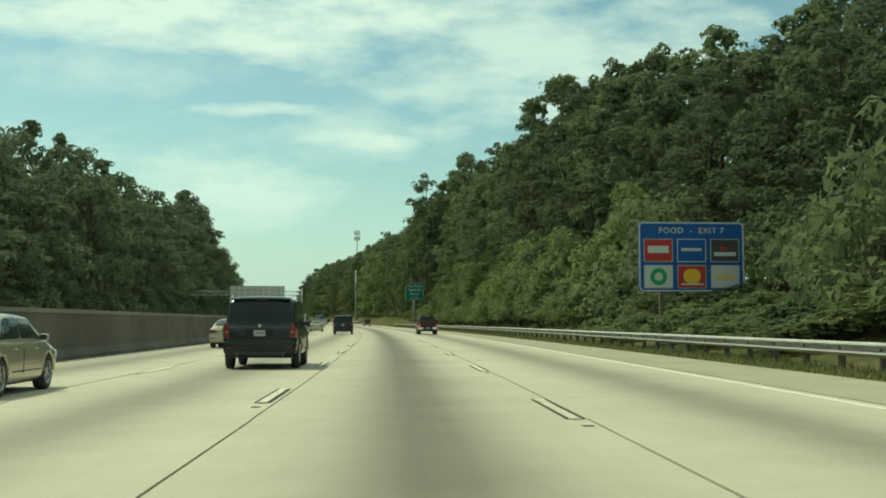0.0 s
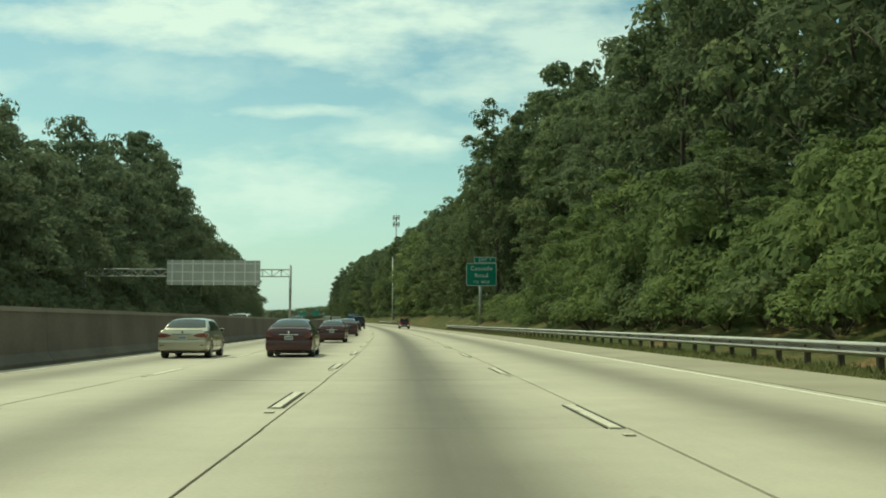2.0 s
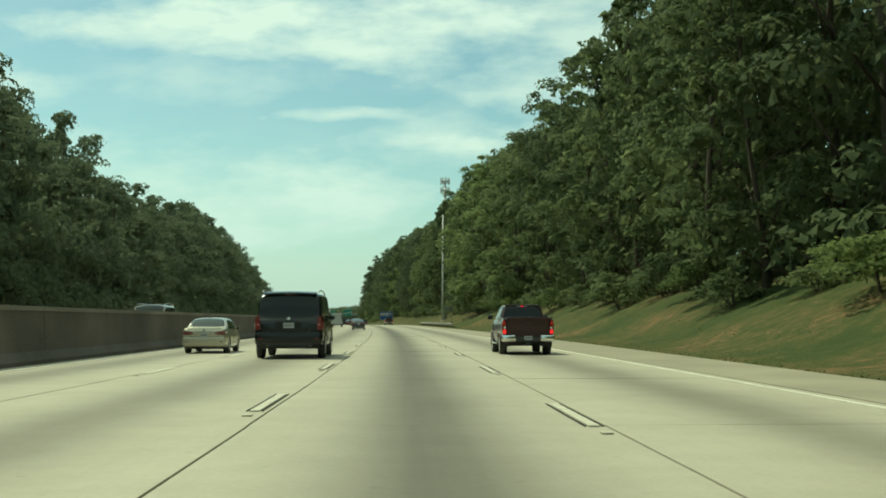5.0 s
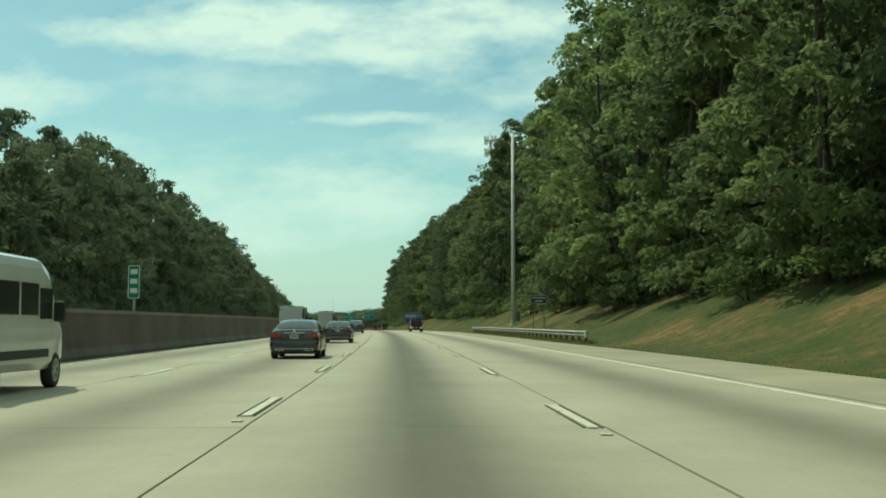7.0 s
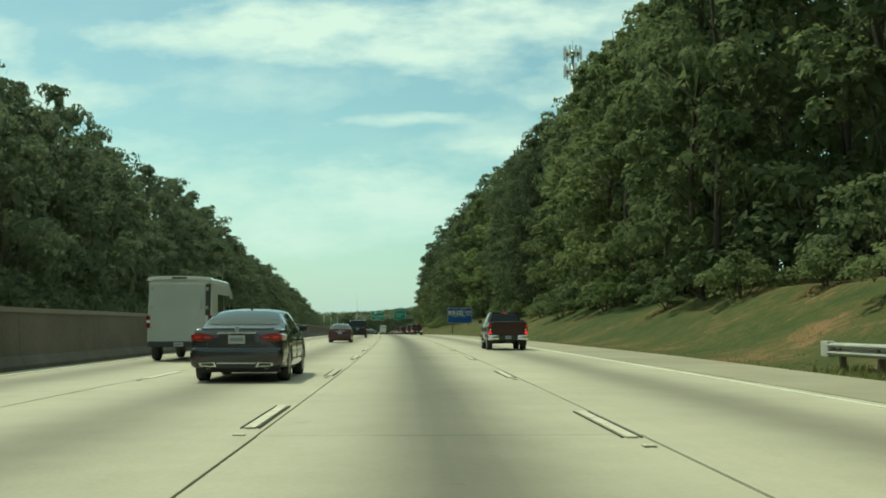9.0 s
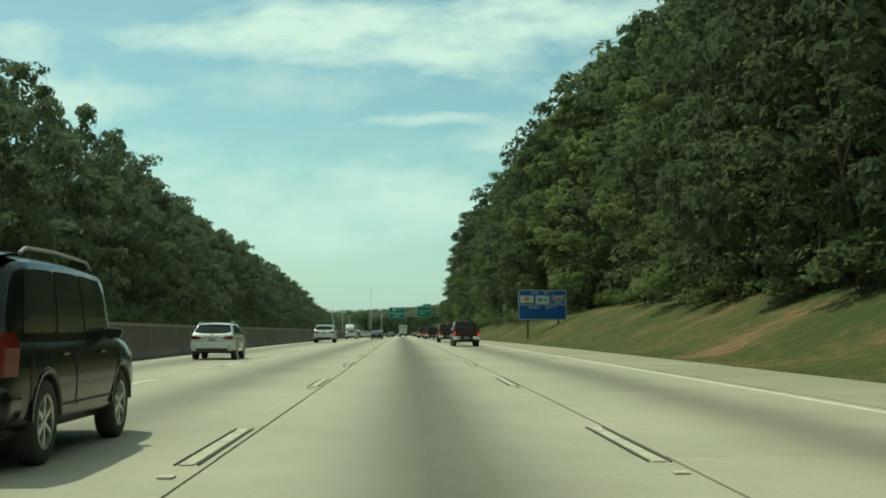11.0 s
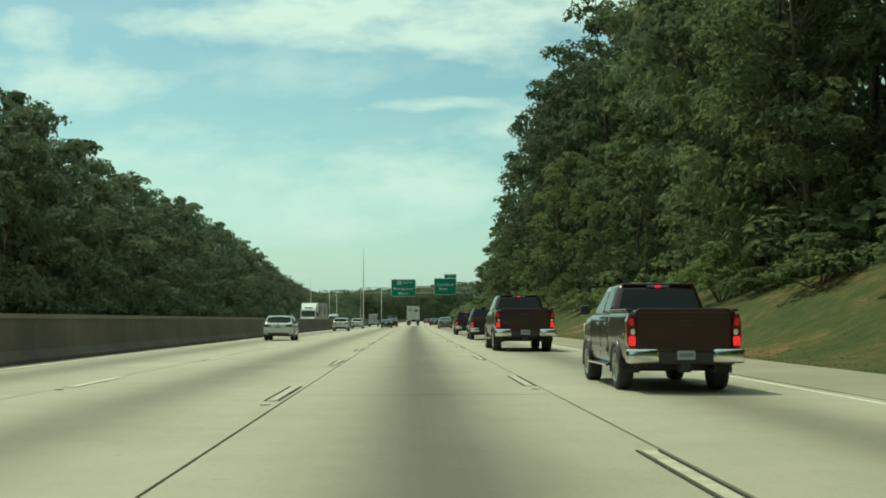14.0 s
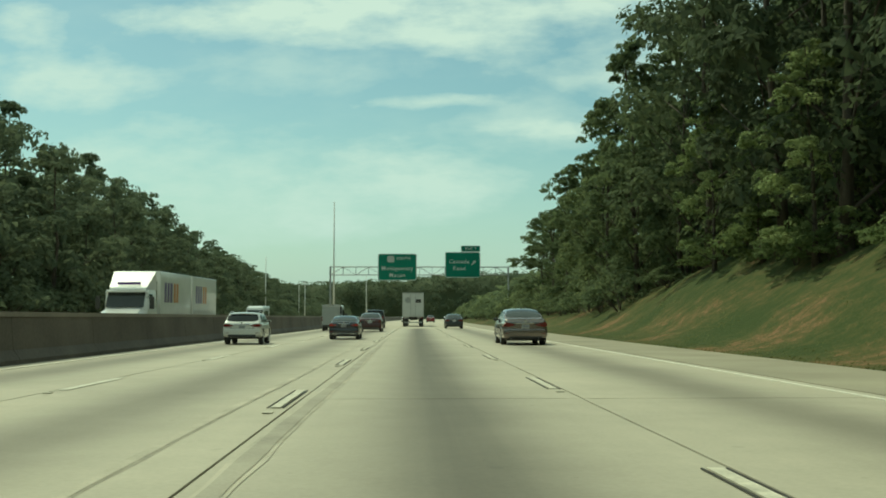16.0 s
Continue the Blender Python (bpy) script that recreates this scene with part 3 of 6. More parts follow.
def shrub(seed, height, spread, mat, clumps, per, size, label):
    """A bush: several stems from one foot under a low uneven heap of leaves."""
    rng = np.random.default_rng(seed)
    root = thing("shrub", Matrix.Identity(4), label, "shrub")
    stems = bmesh.new()
    centres, radii = [], []
    for i in range(clumps):
        a, q = i * 2.39996, math.sqrt((i + 0.5) / clumps)
        r = spread * q * (0.7 + 0.4 * rng.random())
        h = height * (1 - 0.75 * q * q) * (0.55 + 0.45 * rng.random())
        c = Vector((r * math.cos(a), r * math.sin(a), max(0.25, h * 0.85)))
        centres.append(c)
        radii.append(spread * (0.26 + 0.14 * rng.random()))
        if i % 3 == 0:
            tube((0, 0, -0.2), c, 0.05, 0.012, 5, stems)
    part("stem", stems, M_BARK, root)
    v, f = leaf_cloud(rng, centres, radii, per, size, flat=0.85)
    piece("foliage", fast_mesh("foliage", v, f, mat), root)
    return root


# kinds of tree, each 18 high before it is scaled
OAKS = [tree(11 + i, 18, 4.6 + 0.6 * (i % 3), 0.10, M_LEAF, 16, 7, 62, 0.25, label="tall leafy oak at the wood's edge") for i in range(4)]
FINES = [tree(61 + i, 18, 4.6 + 0.4 * i, 0.08, M_LEAF, 18, 8, 74, 0.20, label="tall leafy oak at the wood's edge") for i in range(3)]
VINES = [tree(41 + i, 9, 4.6, 0.03, M_VINE, 13, 7, 82, 0.165, label="tree smothered in pale green vines") for i in range(3)]
TALLS = [tree(21 + i, 18, 5.2, 0.14, M_DEEP, 16, 6, 56, 0.245, label="broad dark leafy tree rising over the bank", puff=1.1) for i in range(3)]
PINES = [tree(51 + i, 18, 3.6, 0.22, M_PINE_SHADE, 16, 6, 48, 0.23, dome=1.2, label="slender dark pine above the wood", flat=0.5) for i in range(2)]
BACKS = [tree(31 + i, 18, 5.2, 0.48, M_DEEP, 9, 6, 40, 0.33, label="leafy tree in the wood behind", core=26, puff=1.2) for i in range(3)]
LEFTS = [tree(71 + i, 18, 5.6, 0.03, M_LEAF_DARK, 14, 6, 31, 0.34, label="shady tree behind the opposite carriageway", ruffle=0.18, lift=0.0, core=44, puff=1.25) for i in range(4)]
TOPS = [tree(76 + i, 18, 5.6, 0.50, M_LEAF_DARK, 9, 6, 34, 0.34, label="shady tree behind the opposite carriageway", ruffle=0.18, lift=0.0, core=36, puff=1.25) for i in range(3)]
# broad trees in the dark pine colour, shade put into the leaves
DARKS = [tree(26 + i, 18, 5.2, 0.10, M_PINE_SHADE, 16, 6, 56, 0.235, label="broad leafy tree with shade put into its dark leaf colour", puff=1.1) for i in range(2)]
# sunlit look of these trees comes from their brighter leaf colour
SUNNY = [tree(46 + i, 18, 4.8, 0.05, M_SUNLIT, 17, 7, 70, 0.215, label="tall leafy tree at the wood's edge, sunlight put into its leaf colour") for i in range(2)]
SAPLINGS = [tree(81, 9, 2.3, 0.04, M_VINE, 12, 6, 60, 0.15, dome=1.0, label="young pale green tree on the grass bank")]
SHRUBS = [shrub(91 + i, 3.0, 2.1, M_VINE, 18, 110, 0.17, "sunlit vine-covered bush on the bank") for i in range(3)]
BUSHES = [shrub(96 + i, 3.0, 2.0, M_LEAF, 16, 65, 0.23, "low green bush under the trees") for i in range(2)]

SCRUB = [shrub(89, 3.0, 2.1, M_DEEP, 16, 44, 0.28, "sunlit scrub past the end of the wood")]
THICKET = [shrub(99 + i, 3.0, 2.0, M_DEEP, 16, 46, 0.19, "low green bush under the trees") for i in range(2)]
SHADES = [shrub(103 + i, 3.0, 2.0, M_LEAF_DARK, 16, 36, 0.25, "shaded bush behind the opposite carriageway") for i in range(2)]

rt = random.Random(7)
RIGHT_TOP = lambda s: 1.09 * float(np.interp(s, [-30, 35, 50, 66, 85, 120, 145, 175, 205, 228, 245, 265, 330, 362, 386, 420, 490, 540, 600, 630, 655, 663, 671, 684, 699, 722, 745, 800],
                                             [10.5, 13.6, 15.8, 17.4, 20.0, 24.6, 22.0, 24.5, 28.8, 31.5, 27, 23, 24, 24.6, 28.2, 24, 26, 26, 28, 28.4, 28.0, 27.4, 20.5, 17.2, 15.6, 16.0, 10, 6]))
LEFT_TOP = lambda s: 1.07 * float(np.interp(s, [30, 85, 118, 146, 190, 225, 245, 272, 300, 340, 390, 425, 450, 500, 526, 545, 562, 576, 612, 645, 680, 720, 760, 800, 870, 1000],
                                            [13, 15, 20.5, 19.8, 20.0, 25, 26.8, 25.2, 20.6, 18.7, 21.5, 24.0, 23.2, 22, 22.8, 23.4, 21.6, 20.4, 21.8, 20.0, 17.8, 16.4, 14.8, 11.5, 9, 8]))
EDGE = lambda s: float(np.interp(s, [0, 52, 63, 145, 164, 194, 204, 230, 300, 400, 470, 480, 503, 510, 560, 590, 655, 664, 676, 700, 745], [16.4, 16.4, 13.3, 12.8, 16.4, 17.4, 14.2, 13.8, 14.2, 14.0, 14.0, 16.2, 16.2, 14.0, 13.6, 13.1, 13.3, 14.1, 12.8, 12.8, 13.4]))


def stance(s, u, top, fat, native=18.0):
    """Pose and scale of a tree whose crown ends at the height top over the road."""
    g = ground_z(s, u)
    k = max(2.0, top - g) / native
    w = fat * (0.55 + 0.45 * k) * rt.uniform(0.85, 1.18)
    return Matrix.LocRotScale(at(s, u, g - 0.05), Euler((0, 0, rt.uniform(0, 6.28))), (w, w, k))


def merged(name, stands, label):
    """Many trees of the deep wood, joined: too many to count."""
    slots, vs, fs, ms, base = [], [], [], [], 0
    for kind, m in stands:
        mat3, shift = np.array(m.to_3x3()), np.array(m.translation)
        for o in kind.children:
            me = o.data
            co = np.empty(len(me.vertices) * 3, dtype=np.float32)
            me.vertices.foreach_get("co", co)
            vs.append(co.reshape(-1, 3) @ mat3.T + shift)
            me.calc_loop_triangles()
            tri = np.empty(len(me.loop_triangles) * 3, dtype=np.int32)
            me.loop_triangles.foreach_get("vertices", tri)
            fs.append(tri.reshape(-1, 3) + base)
            mt = me.materials[0]
            if mt not in slots:
                slots.append(mt)
            ms.append(np.full(len(tri) // 3, slots.index(mt), dtype=np.int32))
            base += len(me.vertices)
    me = fast_mesh(name, np.concatenate(vs), np.concatenate(fs), slots[0])
    for mt in slots[1:]:
        me.materials.append(mt)
    me.polygons.foreach_set("material_index", np.concatenate(ms))
    return tagged(piece(name, me), label, "woods", kind="stuff")


deep = []
s = 26.0
while s < 742:
    t, u0 = RIGHT_TOP(s), EDGE(s)
    tall = rt.choice((0.50, 0.62, 0.74, 0.86)) if s < 625 else rt.uniform(0.7, 0.95)
    recess = rt.random() < 0.35
    if 60 < s < 186:
        vine = rt.random() < 0.8
        tagged(copy_thing(rt.choice(VINES if vine else FINES), stance(s, u0 + rt.uniform(-0.6, 1.2), float(np.interp(s, [41, 90, 140, 170, 186], [5, 7, 8.5, 7.5, 6])) * rt.uniform(0.6, 1.3) * (1 if vine else 1.3), 0.95, 9.0 if vine else 18.0)), group="edge of the wood")
    elif s <= 60:
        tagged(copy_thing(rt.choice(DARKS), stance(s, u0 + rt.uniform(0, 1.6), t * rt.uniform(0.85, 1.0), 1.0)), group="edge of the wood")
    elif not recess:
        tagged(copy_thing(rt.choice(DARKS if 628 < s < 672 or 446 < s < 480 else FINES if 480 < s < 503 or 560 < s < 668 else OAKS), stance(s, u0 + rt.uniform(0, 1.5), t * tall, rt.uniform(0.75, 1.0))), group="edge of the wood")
    # dark-coloured trees mostly on stretches where the wood should look shaded
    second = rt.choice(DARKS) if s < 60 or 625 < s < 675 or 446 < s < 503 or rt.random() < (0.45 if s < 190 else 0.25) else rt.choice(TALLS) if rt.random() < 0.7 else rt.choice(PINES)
    if s < 640:
        tagged(copy_thing(second, stance(s + rt.uniform(1.5, 4), u0 + rt.uniform(3.4, 5.6), t * rt.uniform(0.86, 1.05), 1.0)), group="wood on the bank")
    else:
        deep.append((second, stance(s + 2, u0 + rt.uniform(3.4, 5.6), t * rt.uniform(0.9, 1.05), 1.0)))
    for k in range(2):
        uu = u0 + 2.5 + 4.0 * k + rt.uniform(0, 1.5)
        w = rt.uniform(1.3, 1.9)
        deep.append((rt.choice(THICKET), Matrix.LocRotScale(at(s + 2.5 * k, uu, ground_z(s, uu) - 0.3), Euler((0, 0, rt.uniform(0, 6.28))), (w, w, rt.uniform(1.2, 2.2)))))
    w = rt.uniform(2.0, 2.6)
    deep.append((rt.choice(THICKET), Matrix.LocRotScale(at(s + 1, u0 + 11, ground_z(s, u0 + 11) - 0.5), Euler((0, 0, rt.uniform(0, 6.28))), (w, w, t * 0.20))))
    if t > 14:
        deep.append((rt.choice(BACKS), stance(s + rt.uniform(0, 5), u0 + rt.uniform(8.5, 13), t * rt.uniform(1.02, 1.25), 1.0)))
    s += rt.uniform(4.9, 6.4)
# behind the starting point: unseen trees added to darken reflections on the cars
for s in np.arange(-112.0, 22.0, 9.0):
    deep.append((rt.choice(TALLS), stance(s, 19.0 + rt.uniform(0, 2), rt.uniform(12, 17), 1.1)))
merged("woods_behind", deep, "dense dark wood rising behind the edge trees")
far = []
s = 40.0
while s < 985:
    t = LEFT_TOP(s)
    far.append((rt.choice(LEFTS), stance(s, -29.8 - rt.uniform(0, 2.5), t * rt.uniform(0.62, 0.9), 1.0)))
    far.append((rt.choice(TOPS), stance(s + 3, -36 - rt.uniform(0, 3), t * rt.uniform(0.98, 1.16), 1.0)))
    for k in range(2):
        uu = -28.4 - rt.uniform(0, 1.5)
        far.append((rt.choice(SHADES), Matrix.LocRotScale(at(s + 3.2 * k, uu, ground_z(s, uu) - 0.2), Euler((0, 0, rt.uniform(0, 6.28))), (1.3, 1.3, rt.uniform(1.0, 1.9)))))
    far.append((rt.choice(SHADES), Matrix.LocRotScale(at(s + 2, -33.5, ground_z(s, -33.5) - 0.3), Euler((0, 0, rt.uniform(0, 6.28))), (2.3, 2.3, t * 0.22))))
    far.append((rt.choice(SHADES), Matrix.LocRotScale(at(s + 5, -39.5, ground_z(s, -39.5) - 0.3), Euler((0, 0, rt.uniform(0, 6.28))), (2.6, 2.6, t * 0.25))))
    s += rt.uniform(6.8, 8.8)
# unseen trees behind the start, added to be mirrored in car paint
for s in np.arange(-112.0, 40.0, 10.0):
    far.append((rt.choice(LEFTS), stance(s, -31.0 - rt.uniform(0, 2), rt.uniform(11, 15), 1.1)))
merged("woods_opposite", far, "shaded wood beyond the opposite carriageway")


def bush(kinds, s, u, k, wide):
    g = ground_z(s, u)
    copy_thing(rt.choice(kinds), Matrix.LocRotScale(at(s, u, g - 0.05), Euler((0, 0, rt.uniform(0, 6.28))), (wide, wide, k)))


# single trees that stand out of the edge
for kinds, s, u, top, fat, native, label in (
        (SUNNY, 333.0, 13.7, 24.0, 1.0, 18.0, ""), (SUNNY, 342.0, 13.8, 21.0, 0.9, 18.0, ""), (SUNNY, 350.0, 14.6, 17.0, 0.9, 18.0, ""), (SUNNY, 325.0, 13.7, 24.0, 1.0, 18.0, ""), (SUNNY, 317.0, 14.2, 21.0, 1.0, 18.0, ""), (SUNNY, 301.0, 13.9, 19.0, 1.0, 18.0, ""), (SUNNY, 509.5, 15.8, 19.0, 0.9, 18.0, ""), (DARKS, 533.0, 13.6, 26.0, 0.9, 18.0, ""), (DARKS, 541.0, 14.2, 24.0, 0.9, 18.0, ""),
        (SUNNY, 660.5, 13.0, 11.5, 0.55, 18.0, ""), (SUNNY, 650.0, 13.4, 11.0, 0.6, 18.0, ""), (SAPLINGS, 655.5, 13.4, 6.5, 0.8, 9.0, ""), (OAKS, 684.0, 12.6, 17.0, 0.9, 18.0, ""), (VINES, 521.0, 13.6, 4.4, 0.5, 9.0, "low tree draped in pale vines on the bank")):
    tagged(copy_thing(kinds[0], stance(s, u, top, fat, native)), label, group="edge of the wood")

# vines and bushes on the bank, clear of the two signs
s = 20.0
while s < 200:
    z = rt.uniform(0.75, 1.6) if s < 150 else rt.uniform(0.5, 0.9)
    for row in range(2):
        u = 11.0 + row * 1.7 + rt.uniform(-0.4, 0.5) + (0.8 if s > 150 else 0)
        k = z * (0.8 + 0.7 * row)
        if 26 < s < 39.5 and u < 13.2:
            u, k = 15.0 + rt.uniform(0, 0.8), min(k, 1.4)
        if 160 < s < 200:
            u, k = 11.4 + row * 2.2 + rt.uniform(-0.4, 0.6), rt.uniform(0.35, 0.5) + 0.35 * row
        bush(THICKET if s < 50 else SHRUBS if rt.random() < 0.7 else BUSHES, s + row * 1.2, u, k, 0.95 * k ** 0.5)
    s += rt.uniform(2.6, 3.8)
for row in range(2):
    for q in (25.5, 28.5, 31.5, 34.5):
        bush(THICKET, q + row, 0.36 * q + 2.2 + row * 2.0, rt.uniform(1.0, 1.3) + 0.5 * row, 0.75)
for i in range(26):
    q = 21.0 + 1.1 * i
    bush(BUSHES, q, 9.6 + 3.2 * rt.random(), rt.uniform(0.30, 0.42), 0.8)
for q, u, k in ((652.0, 13.4, 0.6), (521.5, 12.6, 0.6)):
    bush(SHRUBS, q, u, k, 0.75)
while s < 740:
    u = EDGE(s) - 1.0 + rt.uniform(-0.3, 1.2) + (0.7 if 636 < s < 668 else 0)
    k = rt.uniform(0.35, 0.95) * (1.3 if s > 672 else 1)
    bush(THICKET if s > 672 else BUSHES if rt.random() < 0.7 else SHRUBS, s, u, k, k ** 0.5)
    s += rt.uniform(4.0, 8.0) * (0.5 if s > 672 else 1)
# sunlit scrub past the end of the wood
while s < 985:
    for row in range(2):
        u = 11.5 + row * 5 + rt.uniform(-1, 2)
        k = rt.uniform(0.9, 1.5) + row * 0.7
        bush(SCRUB, s, u, k, k)
    s += rt.uniform(4.5, 7.0)

for kind in (*OAKS, *FINES, *VINES, *TALLS, *BACKS, *PINES, *LEFTS, *TOPS, *SAPLINGS, *SHRUBS, *BUSHES, *THICKET, *SHADES, *DARKS, *SUNNY, *SCRUB):
    for o in (*kind.children_recursive, kind):
        bpy.data.objects.remove(o)

# wooded hill across the end of the road
rng = np.random.default_rng(5)
CREST = lambda u: 15.5 + 2.2 * math.sin(u * 0.021 + 0.6) + 1.2 * math.sin(u * 0.06) + 0.6 * math.sin(u * 0.17)
rings = []
for s, k in ((1002, -0.2), (1006, 0.55), (1012, 0.94), (1060, 0.85), (1300, -0.1)):
    rings.append([at(s, u, CREST(u) * k) for u in range(-330, 331, 10)])
hv = [p for ring in rings for p in ring]
hn = len(rings[0])
hf = [(i * hn + j, i * hn + j + 1, (i + 1) * hn + j + 1, (i + 1) * hn + j) for i in range(len(rings) - 1) for j in range(hn - 1)]
tagged(piece("hill", mesh_of("hill", hv, hf, M_LEAF_DARK, smooth=True)), "dark wooded hillside closing the far end", "hill", kind="structure")
hc, hr = [], []
for i in range(3600):
    u = -330 + 660 * rng.random()
    k = rng.random()
    s = 1000 + 22 * k * rng.random()
    z = CREST(u) * (0.10 + 0.84 * k ** 0.6)
    hc.append(at(s, u, z))
    hr.append(1.6 + 1.2 * rng.random())
v, f = leaf_cloud(rng, hc, hr, 36, 0.62, lift=0.1)
tagged(piece("far_woods", fast_mesh("far_woods", v, f, M_LEAF_DARK)), "hazy wooded hill closing the far end", "woods", kind="stuff")

# the wood's roof, further from the road
hc, hr = [], []
for i in range(2600):
    s = -60 + 1060 * rng.random()
    u = 24 + 70 * rng.random() if i % 2 else -40 - 70 * rng.random()
    top = (RIGHT_TOP(s) * 0.86 if u > 0 else LEFT_TOP(s) * 0.86) if s > 30 else 9
    hc.append(at(s, u, ground_z(s, u) * 0.3 + top * (0.72 + 0.2 * rng.random())))
    hr.append(3.4 + 1.8 * rng.random())
v, f = leaf_cloud(rng, hc, hr, 26, 1.7)
tagged(piece("woods_roof", fast_mesh("woods_roof", v, f, M_LEAF)), "unbroken leafy roof of the wood", "woods", kind="stuff")

# grass tufts along the shoulder and over the bank
rng = np.random.default_rng(9)
tv, tf = [], []
n = 34000
ts_ = rng.random(n) * 690 + 2
tu = rng.random(n) ** 2.4 * 3.6
for i in range(n):
    s = ts_[i]
    u = VERGE(s) + 0.02 + tu[i]
    p = at(s, u, ground_z(s, u) - 0.01)
    rail = tu[i] < 0.6 and (s < 206 or 311 < s < 364)
    h = (0.05 + 0.10 * rng.random()) if rail else 0.015 + 0.03 * rng.random()
    a = rng.random() * 6.28
    w = 0.02 + 0.03 * rng.random()
    dx, dy = math.cos(a) * w, math.sin(a) * w
    k = len(tv)
    lean = rng.normal(size=2) * h * 0.5
    tv += [(p.x - dx, p.y - dy, p.z), (p.x + dx, p.y + dy, p.z), (p.x + lean[0], p.y + lean[1], p.z + h)]
    tf.append((k, k + 1, k + 2))
# taller grass grown through the guardrails
for i in range(26000):
    s = 206 * rng.random() if i % 5 else 311 + 53 * rng.random()
    u = VERGE(s) + 0.06 + 0.85 * rng.random() ** 1.3
    p = at(s, u, ground_z(s, u) - 0.02)
    h = (0.07 + 0.15 * rng.random()) * min(1.0, 0.35 + (u - VERGE(s)) * 1.6)
    a, w = rng.random() * 6.28, 0.015 + 0.02 * rng.random()
    dx, dy, k = math.cos(a) * w, math.sin(a) * w, len(tv)
    lean = rng.normal(size=2) * h * 0.35
    tv += [(p.x - dx, p.y - dy, p.z), (p.x + dx, p.y + dy, p.z), (p.x + lean[0], p.y + lean[1], p.z + h)]
    tf.append((k, k + 1, k + 2))
M_TUFT = leaf_material("grass_blades", (0.200, 0.212, 0.085), (0.260, 0.245, 0.110), 0.55)
tagged(piece("grass_tufts", fast_mesh("grass_tufts", np.array(tv), np.array(tf), M_TUFT)), "ragged dry grass along the shoulder", "grass", kind="stuff")


# ------------------------------------------------------------------ vehicles
K = 0.847


def wheel_meshes(r, w, spokes=6):
    n = 22
    ring = lambda p, x: [(x, p * math.cos(a), p * math.sin(a)) for a in np.linspace(0, 2 * math.pi, n + 1)[:-1]]
    prof = [(r * 0.04, w * 0.10), (r * 0.58, w * 0.10), (r * 0.62, w * 0.46), (r * 0.72, w / 2), (r * 0.93, w / 2), (r, w * 0.36), (r, -w * 0.36), (r * 0.93, -w / 2), (r * 0.60, -w / 2), (r * 0.04, -w * 0.45)]
    bm = loft([ring(p, x) for p, x in prof])
    tyre = bpy.data.meshes.new("wheel")
    bm.to_mesh(tyre)
    bm.free()
    tyre.materials.append(M_TYRE)
    tyre.polygons.foreach_set("use_smooth", [True] * len(tyre.polygons))
    bm = loft([ring(r * 0.655, w * 0.30), ring(r * 0.655, w * 0.495), ring(r * 0.62, w * 0.505), ring(r * 0.575, w * 0.46), ring(r * 0.565, w * 0.25)], caps=False)
    for i in range(spokes):
        a = 2 * math.pi * i / spokes
        before = set(bm.verts)
        rows = [[(x + dx, y, z) for x, y in ((w * 0.28, -h), (w * 0.40, -h * 0.8), (w * 0.40, h * 0.8), (w * 0.28, h))] for z, h, dx in ((r * 0.06, r * 0.085, w * 0.02), (r * 0.35, r * 0.055, w * 0.05), (r * 0.58, r * 0.085, w * 0.04))]
        loft(rows, bm=bm)
        bmesh.ops.rotate(bm, verts=[v for v in bm.verts if v not in before], cent=(0, 0, 0), matrix=Matrix.Rotation(a, 3, "X"))
    loft([ring(r * 0.15, w * 0.30), ring(r * 0.15, w * 0.42), ring(r * 0.08, w * 0.46)], bm=bm)
    rim = bpy.data.meshes.new("rim")
    bm.to_mesh(rim)
    bm.free()
    rim.materials.append(M_RIM)
    return tyre, rim


def cabin_ring(z, y0, y1, w, r=0.16):
    """Plan outline of a cabin at one height."""
    pts = []
    for cx, cy, a0 in ((w - r, y1 - r, 0), (-w + r, y1 - r, 90), (-w + r, y0 + r, 180), (w - r, y0 + r, 270)):
        for i in range(4):
            a = radians(a0 + 30 * i)
            pts.append((cx + r * math.cos(a), cy + r * math.sin(a), z))
    return pts


def plate_part(root, y, z, w=0.31, h=0.155, lean=0.0):
    p = part("number_plate", box(-w / 2, w / 2, y - 0.015, y + 0.01, z - h / 2, z + h / 2, 0.004), M_PLATE, root, "pale plate with an unreadable bar")
    part("plate_bar", box(-w * 0.40, w * 0.40, y - 0.019, y - 0.014, z - h * 0.20, z + h * 0.22), M_PLATE_BAR, p)


def flow(*knots):
    """A smooth curve through (y, value) knots that never overshoots."""
    x, v = np.array([k[0] for k in knots], float), np.array([k[1] for k in knots], float)
    h, d = np.diff(x), np.diff(v) / np.diff(x)
    m = np.zeros(len(x))
    for i in range(1, len(x) - 1):
        if d[i - 1] * d[i] > 0:
            a, b = 2 * h[i] + h[i - 1], h[i] + 2 * h[i - 1]
            m[i] = (a + b) / (a / d[i - 1] + b / d[i])
    m[0], m[-1] = d[0], d[-1]

    def at_y(y):
        y = min(max(y, x[0]), x[-1])
        i = min(len(h) - 1, max(0, int(np.searchsorted(x, y)) - 1))
        t = (y - x[i]) / h[i]
        return float((2 * t ** 3 - 3 * t ** 2 + 1) * v[i] + (t ** 3 - 2 * t ** 2 + t) * h[i] * m[i] + (3 * t ** 2 - 2 * t ** 3) * v[i + 1] + (t ** 3 - t ** 2) * h[i] * m[i + 1])
    return at_y


